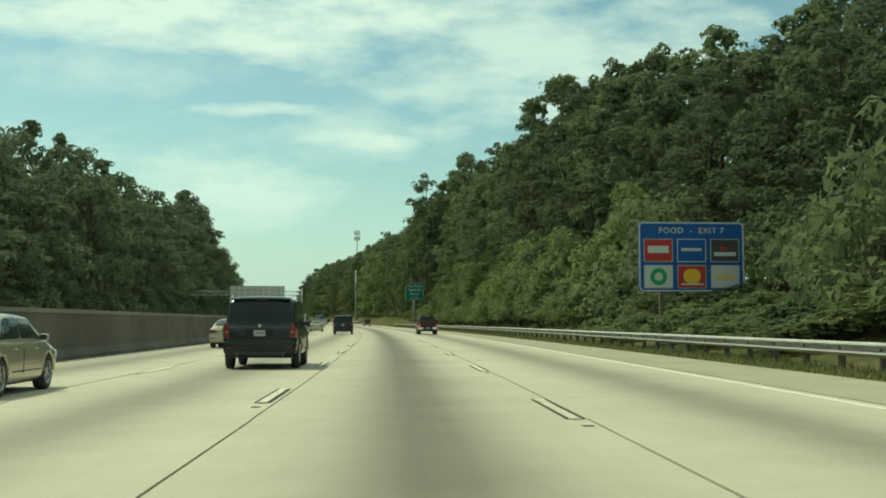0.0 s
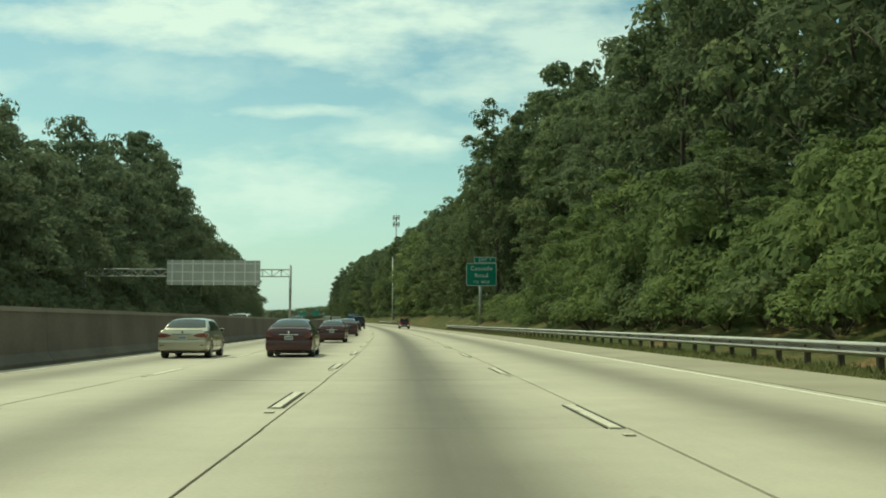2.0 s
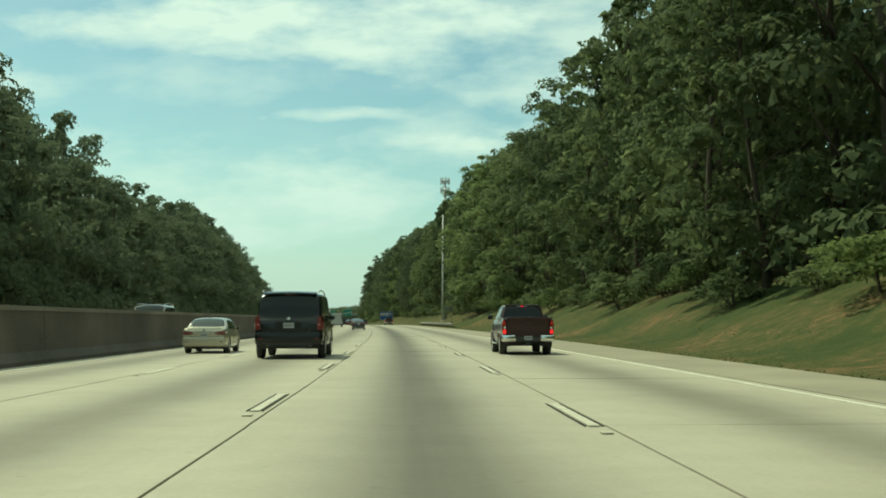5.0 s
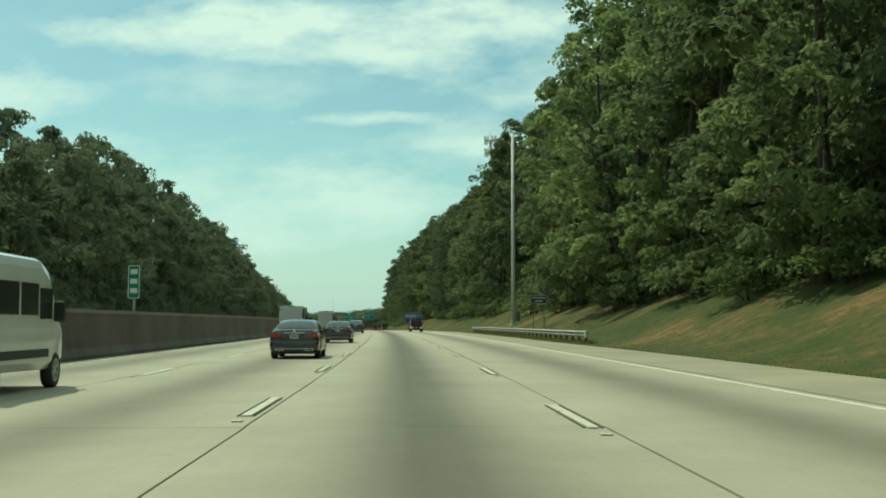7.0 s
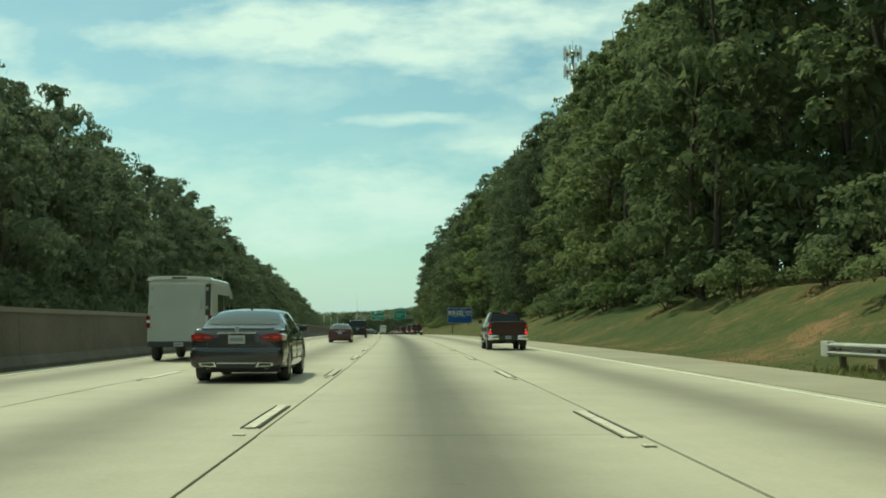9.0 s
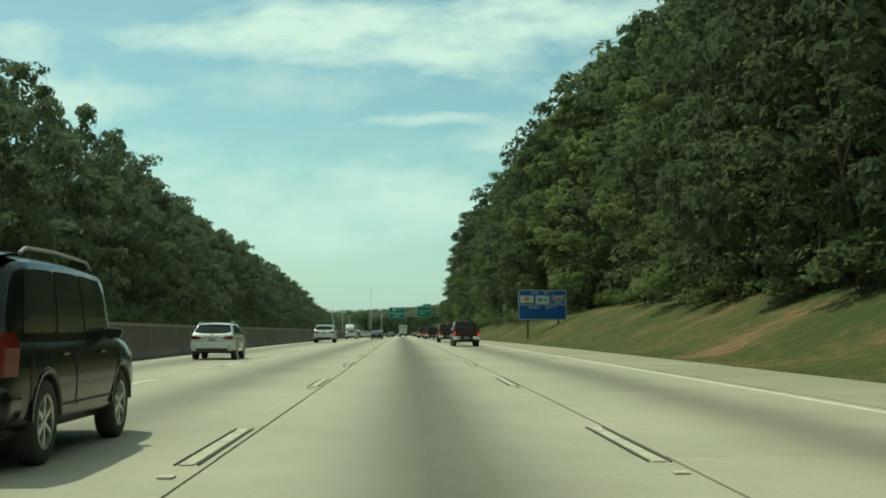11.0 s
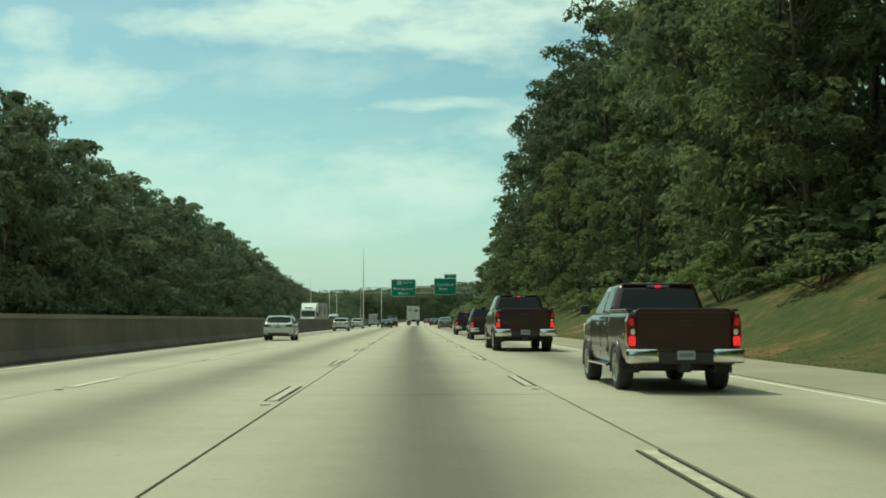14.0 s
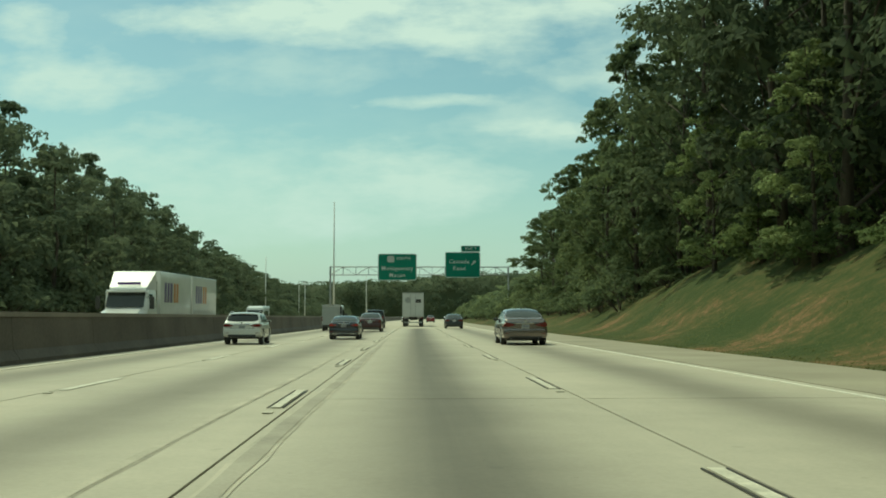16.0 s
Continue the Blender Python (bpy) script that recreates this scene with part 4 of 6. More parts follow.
def skin_patch(point, y_of, vs, n, lift=0.006, thick=0.02, trim=0.10):
    """A pane laid on a curved skin: point(y, v) on the skin, y_of(v) its two ends, corners trimmed round."""
    bm = bmesh.new()
    rows = []
    m = len(vs)
    for j, v in enumerate(vs):
        y0, y1 = y_of(v)
        e = abs(2 * j / (m - 1) - 1)
        cut = trim * (1 - math.sqrt(max(0.0, 1 - max(0.0, (e - 0.6) / 0.4) ** 2))) * 0.5
        row = []
        for i in range(n + 1):
            y = y0 + (y1 - y0) * (cut + (1 - 2 * cut) * i / n)
            p = Vector(point(y, v))
            du, dv = Vector(point(y + 0.01, v)) - Vector(point(y - 0.01, v)), Vector(point(y, v + 0.02)) - Vector(point(y, v - 0.02))
            nr = du.cross(dv)
            nr = nr.normalized() if nr.length > 1e-9 else Vector((0, 0, 1))
            out = Vector((p.x, 0, p.z - 0.6))
            if nr.dot(out) < 0:
                nr = -nr
            row.append((p, nr))
        rows.append(row)
    top = [[bm.verts.new(p + nr * lift) for p, nr in row] for row in rows]
    low = [[bm.verts.new(p - nr * thick) for p, nr in row] for row in rows]
    for j in range(m - 1):
        for i in range(n):
            bm.faces.new((top[j][i], top[j][i + 1], top[j + 1][i + 1], top[j + 1][i]))
    rim = [(0, i) for i in range(n)] + [(j, n) for j in range(m - 1)] + [(m - 1, i) for i in range(n, 0, -1)] + [(j, 0) for j in range(m - 1, 0, -1)]
    for (a, b), (c, d) in zip(rim, rim[1:] + rim[:1]):
        bm.faces.new((top[a][b], top[c][d], low[c][d], low[a][b]))
    bmesh.ops.recalc_face_normals(bm, faces=bm.faces)
    return bm


def car(name, label, m, mat, L=4.85, W=1.82, H=1.46, sill=0.24, belt=0.94, hood=0.90, deck=1.02, rear_y=0.62, roof_r=1.55, roof_f=3.05, front_y=3.85,
        wheel_r=0.33, axles=(1.02, 3.85), roof_w=0.60, lamps="wide", lit=False, chrome=True, tail_z=0.80, plate_z=0.74, wagon=False, windows=2, bumper=None, valance=0.01, dense=True, outlets=False):
    """A road car: one curved skin from the rear bumper (y = 0) to the nose, with its panes laid on it."""
    root = thing(name, m, label, "car")
    w = W / 2
    rw = w * (roof_w + 0.14)
    mid = (roof_r + roof_f) / 2
    top = flow((0, deck - 0.12), (0.05, deck - 0.035), (0.16, deck - 0.005), (max(0.2, rear_y * 0.8), deck), (max(0.24, rear_y), deck + 0.015), (max(0.30, rear_y + 0.08), deck + 0.06) if not wagon else (rear_y + 0.16, deck + 0.06),
               (roof_r - (0.10 if not wagon else 0.02), H - 0.065), (roof_r + 0.22, H - 0.02), (mid, H), (roof_f, H - 0.045), (roof_f + 0.22, H - 0.14), (front_y, hood + 0.07), (front_y + 0.10, hood + 0.04), (L - 0.75, hood), (L - 0.25, hood - 0.10), (L - 0.04, hood - 0.26), (L, hood - 0.36)) if not wagon else \
        flow((0, deck - 0.10), (0.04, deck - 0.02), (rear_y, deck + 0.02), (rear_y + (roof_r - rear_y) * 0.5, deck + 0.02 + (H - 0.09 - deck) * 0.58), (roof_r - 0.02, H - 0.075), (roof_r + 0.25, H - 0.02), (mid, H), (roof_f, H - 0.045), (roof_f + 0.22, H - 0.14), (front_y, hood + 0.07), (front_y + 0.10, hood + 0.04), (L - 0.75, hood), (L - 0.25, hood - 0.10), (L - 0.04, hood - 0.26), (L, hood - 0.36))
    wid = flow((0, w * 0.895), (0.04, w * 0.935), (0.14, w * 0.965), (0.4, w * 0.985), (1.1, w), (L - 1.1, w), (L - 0.45, w * 0.96), (L - 0.12, w * 0.87), (L, w * 0.74))
    low = flow((0, sill + 0.10), (0.08, sill + 0.05), (0.4, sill), (0.8, sill - 0.05), (L - 0.6, sill - 0.03), (L - 0.1, sill + 0.05), (L, sill + 0.14))
    edge = flow((0, w * 0.80), (0.10, w * 0.83), (max(0.2, rear_y), w * 0.84), (roof_r, rw - 0.03), (roof_r + 0.3, rw), (roof_f - 0.2, rw), (roof_f + 0.2, rw + 0.02), (front_y, w * 0.82), (L - 0.5, w * 0.78), (L, w * 0.6))
    lower = [(0.60, 0.0), (0.86, 0.015), (0.945, 0.06), (0.972, 0.13), (0.985, 0.22), (0.993, 0.32), (0.999, 0.42), (1.0, 0.52), (0.997, 0.62), (0.990, 0.72), (0.979, 0.82), (0.962, 0.91), (0.935, 0.97)]

    def section(y):
        b, t, ww = low(y), top(y), wid(y)
        sh = min(belt, t - 0.04)
        e, ze = edge(y), sh + (t - sh) * (0.80 if t - sh < 0.25 else 0.87)
        return b, t, ww, sh, e, ze

    def side(y, v):
        """The flank from shoulder (v = 0) to roof edge (v = 1)."""
        b, t, ww, sh, e, ze = section(y)
        x0 = ww * 0.925
        return (x0 + (e - x0) * v + 0.022 * math.sin(math.pi * v), y, sh + (ze - sh) * v)

    def crest(y, v):
        """Over the top from one roof edge (v = -1) to the other."""
        b, t, ww, sh, e, ze = section(y)
        a = abs(v)
        return (e * v, y, t - (t - ze) * a ** 3.2)

    def ring(y):
        b, t, ww, sh, e, ze = section(y)
        half = [(ww * x, y, b + (sh - b) * z) for x, z in lower] + [side(y, v) for v in (0.0, 0.2, 0.4, 0.6, 0.8)] + [crest(y, v) for v in (1.0, 0.95, 0.87, 0.74, 0.55, 0.3, 0.0)]
        return half + [(-x, yy, z) for x, yy, z in half[-2::-1]]
    fine = 0.062 if dense else 0.16
    ys = sorted({round(float(q), 3) for q in (*np.arange(0, 0.30, 0.03), *np.arange(0.3, L - 0.2, fine), *np.linspace(L - 0.2, L, 5))})
    r0, r1 = ring(0), ring(L)
    zc = (r0[0][2] + r0[len(r0) // 2][2]) / 2
    shrink = lambda rr, k, y: [(x * k, y, zc + (z - zc) * k) for x, _, z in rr]
    rings = [shrink(r0, 0.35, -0.018), shrink(r0, 0.80, -0.016), shrink(r0, 0.96, -0.010)] + [ring(y) for y in ys] + [shrink(r1, 0.9, L + 0.02)]
    bm = loft(rings)
    gone = [f for f in bm.faces if any((f.calc_center_median().y - a) ** 2 + (f.calc_center_median().z - wheel_r) ** 2 < (wheel_r * 1.16) ** 2 for a in axles) and abs(f.calc_center_median().x) > w * 0.5]
    bmesh.ops.delete(bm, geom=gone, context="FACES")
    part("body", bm, mat, root, smooth=True)
    # panes
    g0, g1 = (rear_y + 0.05, roof_r - 0.02) if not wagon else (rear_y + 0.01, roof_r - 0.01)
    part("rear_window", skin_patch(lambda y, v: crest(y, v), lambda v: (g0 + 0.05 * abs(v) ** 3, g1 - 0.03 * abs(v) ** 3), np.linspace(-0.94, 0.94, 25) if not wagon else np.linspace(-0.97, 0.97, 25), 12, trim=0.16 if not wagon else 0.5), M_GLASS_DARK if wagon else M_GLASS, root, "tinted rear window", smooth=False)
    part("windscreen", skin_patch(lambda y, v: crest(y, v), lambda v: (roof_f + 0.10, front_y - 0.03), np.linspace(-0.92, 0.92, 13), 8, trim=0.12), M_GLASS, root)
    back0, back1 = (rear_y + 0.30, roof_r + 0.16) if not wagon else (rear_y + 0.35, roof_r + 0.18)
    for sgn in (1, -1):
        y0, y1 = back0, front_y - 0.30
        t0, t1 = back1, roof_f + 0.02
        cuts = np.linspace(0, 1, windows + 1)
        for a, b in zip(cuts, cuts[1:]):
            a, b = a + 0.012, b - 0.012
            ends = lambda v, a=a, b=b: tuple((y0 + (t0 - y0) * v ** 1.2) * (1 - q) + (y1 + (t1 - y1) * v) * q for q in (a, b))
            part("side_window", skin_patch(lambda y, v, sgn=sgn: (lambda p: (sgn * p[0], p[1], p[2]))(side(y, v)), ends, np.linspace(0.10, 0.92, 8), 6, trim=0.06), M_GLASS, root)
        for yy in (y0 + (y1 - y0) * 0.5, y0 + 0.12, y1 + 0.25):
            part("door_line", box(sgn * (w + 0.001) - 0.004, sgn * (w + 0.001) + 0.004, yy - 0.005, yy + 0.005, sill + 0.12, belt - 0.15), M_DARK, root)
        part("sill_line", box(sgn * (w * 0.99) - 0.006, sgn * (w * 0.99) + 0.006, axles[0] + 0.55, axles[1] - 0.5, sill + 0.16, sill + 0.185), M_DARK, root)
        for q in (0.40, 0.86):
            yy = y0 + (y1 - y0) * q - 0.1
            part("door_handle", box(sgn * w * 0.985 - 0.02, sgn * w * 0.985 + 0.022, yy - 0.09, yy + 0.09, belt - 0.15, belt - 0.118, 0.01), M_CHROME if chrome else mat, root)
        mz, mx = belt + 0.06, sgn * (w + 0.03)
        mir = part("mirror", loft([[(mx + x * k, yy, mz + z * k) for x, z in rounded(0.19, 0.12, 0.05)] for yy, k in ((front_y - 0.56, 0.92), (front_y - 0.52, 1.0), (front_y - 0.44, 0.9), (front_y - 0.38, 0.5))]), mat, root, smooth=True)
        part("mirror_glass", loft([[(mx + x, yy, mz + z) for x, z in rounded(0.15, 0.09, 0.035)] for yy in (front_y - 0.567, front_y - 0.558)]), M_GLASS, mir)
        lens = M_REDLENS if lit == "dim" else M_PALELENS if lit == "pale" else M_BRAKE if lit else M_TAIL
        if lamps == "tall":
            rows = [[(sgn * w * x * k, y, z) for x, z in ((0.80, tail_z - 0.14), (0.93, tail_z - 0.15), (0.945, tail_z + 0.10), (0.90, tail_z + 0.24), (0.83, tail_z + 0.24))] for y, k in ((-0.024, 0.985), (0.0, 1.0), (0.18, 1.055))]
            b = part("tail_light", loft(rows), lens, root, "tall red tail light")
            part("reverse_lens", box(sgn * w * 0.855 - 0.035, sgn * w * 0.855 + 0.035, -0.030, 0.0, tail_z - 0.02, tail_z + 0.03, 0.01), M_PINK, b)
        elif lamps == "round":
            oval = [(w * 0.80 + 0.135 * math.cos(a), tail_z + 0.012 * math.cos(a) + 0.115 * math.sin(a)) for a in np.linspace(0, 2 * math.pi, 21)[:-1]]
            rows = [[(sgn * (w * 0.80 + (x - w * 0.80) * k), y + 0.10 * max(0, (x - w * 0.84)), tail_z + (z - tail_z) * k) for x, z in oval] for y, k in ((-0.030, 0.82), (-0.022, 1.0), (0.24, 1.0))]
            b = part("tail_light", loft(rows), paint("amber_tail_lens", (0.11, 0.040, 0.034), 0.3, 0.2), root, "round tail light with a pale rim", smooth=False)
            for cz in (0.045, -0.045):
                part("lamp_core", tube((sgn * w * 0.785, -0.036, tail_z + cz), (sgn * w * 0.785, 0.02, tail_z + cz), 0.036, n=16), M_TAIL, b)
        else:
            wedge = [(0.44, tail_z + 0.0), (0.60, tail_z - 0.055), (0.80, tail_z - 0.075), (0.94, tail_z - 0.055), (0.955, tail_z + 0.045), (0.86, tail_z + 0.085), (0.62, tail_z + 0.060)]
            rows = [[(sgn * w * x * k, y, z) for x, z in wedge] for y, k in ((-0.034, 0.955), (-0.018, 0.985), (0.10, 1.013), (0.34, 1.040))]
            b = part("tail_light", loft(rows), lens, root, "red wraparound tail light")
            part("reverse_lens", box(sgn * w * 0.60 - 0.06, sgn * w * 0.60 + 0.06, -0.040, 0.0, tail_z - 0.008, tail_z + 0.008, 0.004), M_PINK, b)
            if lit == "dim":
                part("lit_lens", box(sgn * w * 0.80 - 0.055, sgn * w * 0.80 + 0.055, -0.042, 0.0, tail_z - 0.012, tail_z + 0.020, 0.006), M_DIM, b, "glowing red lamp element")
        part("headlight", box(sgn * w * 0.72 - 0.16, sgn * w * 0.72 + 0.16, L - 0.30, L - 0.07, hood - 0.32, hood - 0.16, 0.04), M_LENS, root)
        part("exhaust_pipe", tube((sgn * w * 0.60, 0.03, sill + 0.045), (sgn * w * 0.60, 0.30, sill + 0.045), 0.036, n=12), M_STEEL, root)
        part("reflector", box(sgn * w * 0.78 - 0.07, sgn * w * 0.78 + 0.07, -0.052, 0.0, sill + 0.22, sill + 0.245, 0.006), M_TAIL, root)
    zt, zl = sill + 0.43, sill + (0.04 if valance < 0.03 else 0.09)
    fold = []
    for y, k, a, b in ((-0.040, 0.90, 0.06, 0.10), (-0.037, 0.95, 0.03, 0.05), (-0.010, 1.006, 0.0, 0.0), (0.06, 1.014, 0.0, 0.02), (0.30, 1.006, 0.05, 0.06)):
        half = [(x, zl + a + (zt - b - zl - a) * q) for x, q in ((0.55, 0.0), (0.86, 0.0), (0.93, 0.12), (0.955, 0.40), (0.955, 0.70), (0.93, 0.92), (0.86, 1.0), (0.55, 1.0))]
        ww = wid(max(0.06, y)) / 0.955
        fold.append([(x * ww * k, y, z) for x, z in half] + [(-x * ww * k, y, z) for x, z in half[::-1]])
    part("bumper", loft(fold), bumper or mat, root, smooth=True)
    if valance > 0:
        part("valance", loft([[(x * w, y, z) for x, z in ((-0.66, sill + 0.03), (0.66, sill + 0.03), (0.72, sill + 0.10 + valance), (-0.72, sill + 0.10 + valance))] for y in (-0.056, 0.35)]), M_DARK, root, "black lower valance")
    part("underbody", box(-w * 0.84, w * 0.84, 0.3, L - 0.4, sill - 0.06, sill + 0.10), M_DARK, root)
    pr = part("plate_recess", loft([[(x, y, plate_z + z) for x, z in rounded(w * 0.74, 0.20, 0.05)] for y in (-0.026, 0.03)]), mat, root)
    for sgn in (1, -1):
        part("boot_seam", box(sgn * w * 0.60 - 0.004, sgn * w * 0.60 + 0.004, -0.022, 0.03, zt + 0.0, tail_z - 0.09), M_DARK, root)
    part("boot_seam", box(-w * 0.60, w * 0.60, -0.026, 0.03, zt + 0.0, zt + 0.008), M_DARK, root)
    if outlets:
        for sgn in (1, -1):
            shape = [(0.40, -0.045), (0.74, -0.030), (0.76, 0.030), (0.44, 0.040)]
            o = part("exhaust_outlet", loft([[(sgn * w * x, y, sill + 0.10 + z) for x, z in shape] for y in (-0.068, 0.05)]), M_CHROME, root, "chrome trapezoid exhaust outlet")
            part("outlet_mouth", loft([[(sgn * w * (0.59 + (x - 0.59) * 0.78), y, sill + 0.10 + z * 0.62) for x, z in shape] for y in (-0.074, -0.06)]), M_DARK, o)
        part("diffuser_trim", box(-w * 0.40, w * 0.40, -0.066, 0.0, sill + 0.115, sill + 0.135, 0.006), M_CHROME, root, "thin chrome strip between the outlets")
        for q in (0.30, 0.50):
            part("side_crease", box(w * 0.985, w * 1.004, axles[0] + 0.45, axles[1] - 0.45, sill + q - 0.006, sill + q + 0.006, 0.004), mat, root)
    if wagon:
        rr = [[(x * k, y, z + dz) for x, dz in ((-rw * 0.90, -0.02), (-rw * 0.6, 0.0), (0, 0.012), (rw * 0.6, 0.0), (rw * 0.90, -0.02), (rw * 0.88, -0.05), (0, -0.03), (-rw * 0.88, -0.05))] for y, z, k in ((roof_r - 0.16, H - 0.065, 0.95), (roof_r + 0.05, H - 0.03, 1.0), (roof_r + 0.35, H - 0.012, 1.0))]
        part("roof_spoiler", loft(rr), mat, root, smooth=False)
        for sgn in (1, -1):
            pts = [(sgn * (rw - 0.06), y, top(y) + dz) for y, dz in ((roof_r + 0.25, -0.02), (roof_r + 0.42, 0.035), (mid, 0.035), (roof_f - 0.2, 0.03), (roof_f + 0.0, -0.03))]
            bm = bmesh.new()
            for p, q in zip(pts, pts[1:]):
                tube(p, q, 0.018, n=8, bm=bm)
            part("roof_rail", bm, M_STEEL, root)
    else:
        part("boot_lip", skin_patch(crest, lambda v: (0.045, 0.16), np.linspace(-0.9, 0.9, 13), 4, lift=0.012, trim=0.3), mat, root, smooth=True)
        part("aerial", loft([[(-0.02, roof_r + 0.25, H - 0.03), (0.02, roof_r + 0.25, H - 0.03), (0.015, roof_r + 0.45, H - 0.02), (-0.015, roof_r + 0.45, H - 0.02)], [(-0.008, roof_r + 0.25, H + 0.045), (0.008, roof_r + 0.25, H + 0.045), (0.006, roof_r + 0.33, H + 0.03), (-0.006, roof_r + 0.33, H + 0.03)]]), M_DARK, root)
    plate_part(root, -0.054 if plate_z < sill + 0.42 else -0.030, plate_z)
    if chrome:
        part("trim_bar", box(-w * 0.40, w * 0.40, -0.046, 0.0, plate_z + 0.105, plate_z + 0.14, 0.008), M_CHROME, root, "chrome strip over the plate")
    part("brake_lamp", box(-0.15, 0.15, g1 - 0.10, g1 + 0.02, top(g1) - 0.05, top(g1) - 0.01, 0.008), lens, root)
    part("emblem", tube((0, -0.045, plate_z + 0.20), (0, 0.0, plate_z + 0.20), 0.042, n=14), M_CHROME, root)
    tyre, rim = wheel_meshes(wheel_r, 0.22)
    for sgn in (1, -1):
        for y in axles:
            wm = Matrix.Translation((sgn * (w - 0.125), y, wheel_r)) @ Matrix.Rotation(0 if sgn > 0 else math.pi, 4, "Z")
            wh = piece("wheel", tyre, root, wm)
            piece("rim", rim, wh)
            A = np.linspace(radians(4), radians(176), 25)
            arch = lambda rr, x: [(sgn * x, y + rr * math.cos(a), wheel_r + rr * math.sin(a)) for a in A]
            part("wheel_arch", loft([arch(wheel_r * 1.30, w * 0.965), arch(wheel_r * 1.26, w + 0.001), arch(wheel_r * 1.15, w + 0.004), arch(wheel_r * 1.11, w * 0.97)], close=False, caps=False), mat, root, smooth=True)
            part("wheel_housing", loft([arch(wheel_r * 1.12, w * 0.985), arch(wheel_r * 1.14, w - 0.34), arch(wheel_r * 0.1, w - 0.345)], close=False, caps=False), M_DARK, root)
    return root


def suv(name, label, m, mat, L=5.1, W=1.98, H=1.88, **kw):
    v = dict(sill=0.36, belt=1.16, hood=1.16, deck=1.16, rear_y=0.10, roof_r=0.42, roof_f=3.2, front_y=3.95, wheel_r=0.40, axles=(1.05, 4.05), roof_w=0.73, lamps="tall", tail_z=1.0, plate_z=0.98, wagon=True, windows=3)
    v.update(kw)
    return car(name, label, m, mat, L, W, H, **v)


def pickup(m):
    """A large crew-cab pickup with its brake lights on."""
    mat = paint("maroon_truck_paint", (0.038, 0.012, 0.013), 0.2)
    root = thing("pickup_truck", m, "dark maroon crew-cab pickup braking in the outer lane", "pickup truck")
    L, w = 5.8, 1.0
    bed, belt, hood, sill = 1.43, 1.37, 1.32, 0.50
    st = [(0.06, sill, bed - 0.03, w * 0.955), (0.14, sill - 0.02, bed, w * 0.985), (1.0, sill - 0.02, bed, w), (2.0, sill - 0.02, bed, w), (2.05, sill - 0.06, belt, w), (4.2, sill - 0.06, belt, w), (5.0, sill, hood, w * 0.99), (5.6, sill, hood - 0.10, w * 0.95), (L, sill + 0.1, hood - 0.3, w * 0.88)]
    cols = [flow(*[(q[0], q[k]) for q in st]) for k in (1, 2, 3)]
    shape = flow((0.0, 0.90), (0.06, 0.96), (0.22, 0.985), (0.48, 1.0), (0.74, 0.99), (0.92, 0.97), (1.0, 0.93))

    def slab_ring(y):
        z0, z1, ww = (c(y) for c in cols)
        half = [(0.6 * ww, y, z0)] + [(ww * shape(q), y, z0 + (z1 - z0) * q) for q in np.linspace(0, 1, 17)] + [(0.45 * ww, y, z1)]
        return half + [(-x, y, z) for x, y, z in half[::-1]]
    bm = loft([slab_ring(y) for y in (*np.arange(.06, L - .3, .06), L - .2, L - .1, L)])
    bmesh.ops.delete(bm, geom=[f for f in bm.faces if abs(f.calc_center_median().x) > w * .5 and any((f.calc_center_median().y - a) ** 2 + (f.calc_center_median().z - .40) ** 2 < .47 ** 2 for a in (1.25, 4.85))], context="FACES")
    part("body", bm, mat, root, smooth=True)
    part("bed_liner", box(-w * 0.84, w * 0.84, 0.16, 1.96, bed - 0.05, bed + 0.006), M_DARK, root)
    for sgn in (1, -1):
        part("bed_rail", box(sgn * w * 0.93 - 0.06, sgn * w * 0.93 + 0.06, 0.10, 2.02, bed - 0.02, bed + 0.03, 0.015), mat, root)
    gate = part("tailgate", box(-w * 0.83, w * 0.83, 0.0, 0.10, sill + 0.12, bed + 0.02, 0.03), mat, root, "dark maroon tailgate")
    part("gate_lip", box(-w * 0.79, w * 0.79, -0.03, 0.08, bed - 0.05, bed + 0.035, 0.015), mat, gate)
    part("gate_handle", box(-0.14, 0.14, -0.02, 0.02, bed - 0.26, bed - 0.17, 0.015), mat, gate)
    part("gate_crease", box(-w * 0.72, w * 0.72, -0.012, 0.02, sill + 0.22, sill + 0.25, 0.006), mat, gate)
    wb, wr, H = w * 0.94, w * 0.77, 1.97
    zb = belt - 0.03
    low, high = cabin_ring(zb, 2.06, 4.45, wb), cabin_ring(H - 0.10, 2.24, 3.62, wr)
    rings = [low] + [[tuple(a + (b - a) * k for a, b in zip(p, q)) for p, q in zip(low, high)] for k in (0.33, 0.67)] + [high, cabin_ring(H - 0.05, 2.27, 3.55, wr - 0.03), cabin_ring(H - 0.015, 2.36, 3.45, wr - 0.10), cabin_ring(H, 2.6, 3.2, wr - 0.3)]
    part("cabin", loft(rings), mat, root, smooth=True)
    part("rear_window", panel_bm(((-wb * .9, 2.05, zb + .05), (wb * .9, 2.05, zb + .05), (wr * .92, 2.225, H - .12), (-wr * .92, 2.225, H - .12)), 0.03, 0.03, (.03, .03, .05, .03)), M_GLASS_DARK, root, "dark rear cab window")
    part("windscreen", panel_bm(((wb * .9, 4.455, zb + .05), (-wb * .9, 4.455, zb + .05), (-wr * .9, 3.63, H - .1), (wr * .9, 3.63, H - .1)), 0.03, 0.03, (.04, .04, .05, .04)), M_GLASS, root)
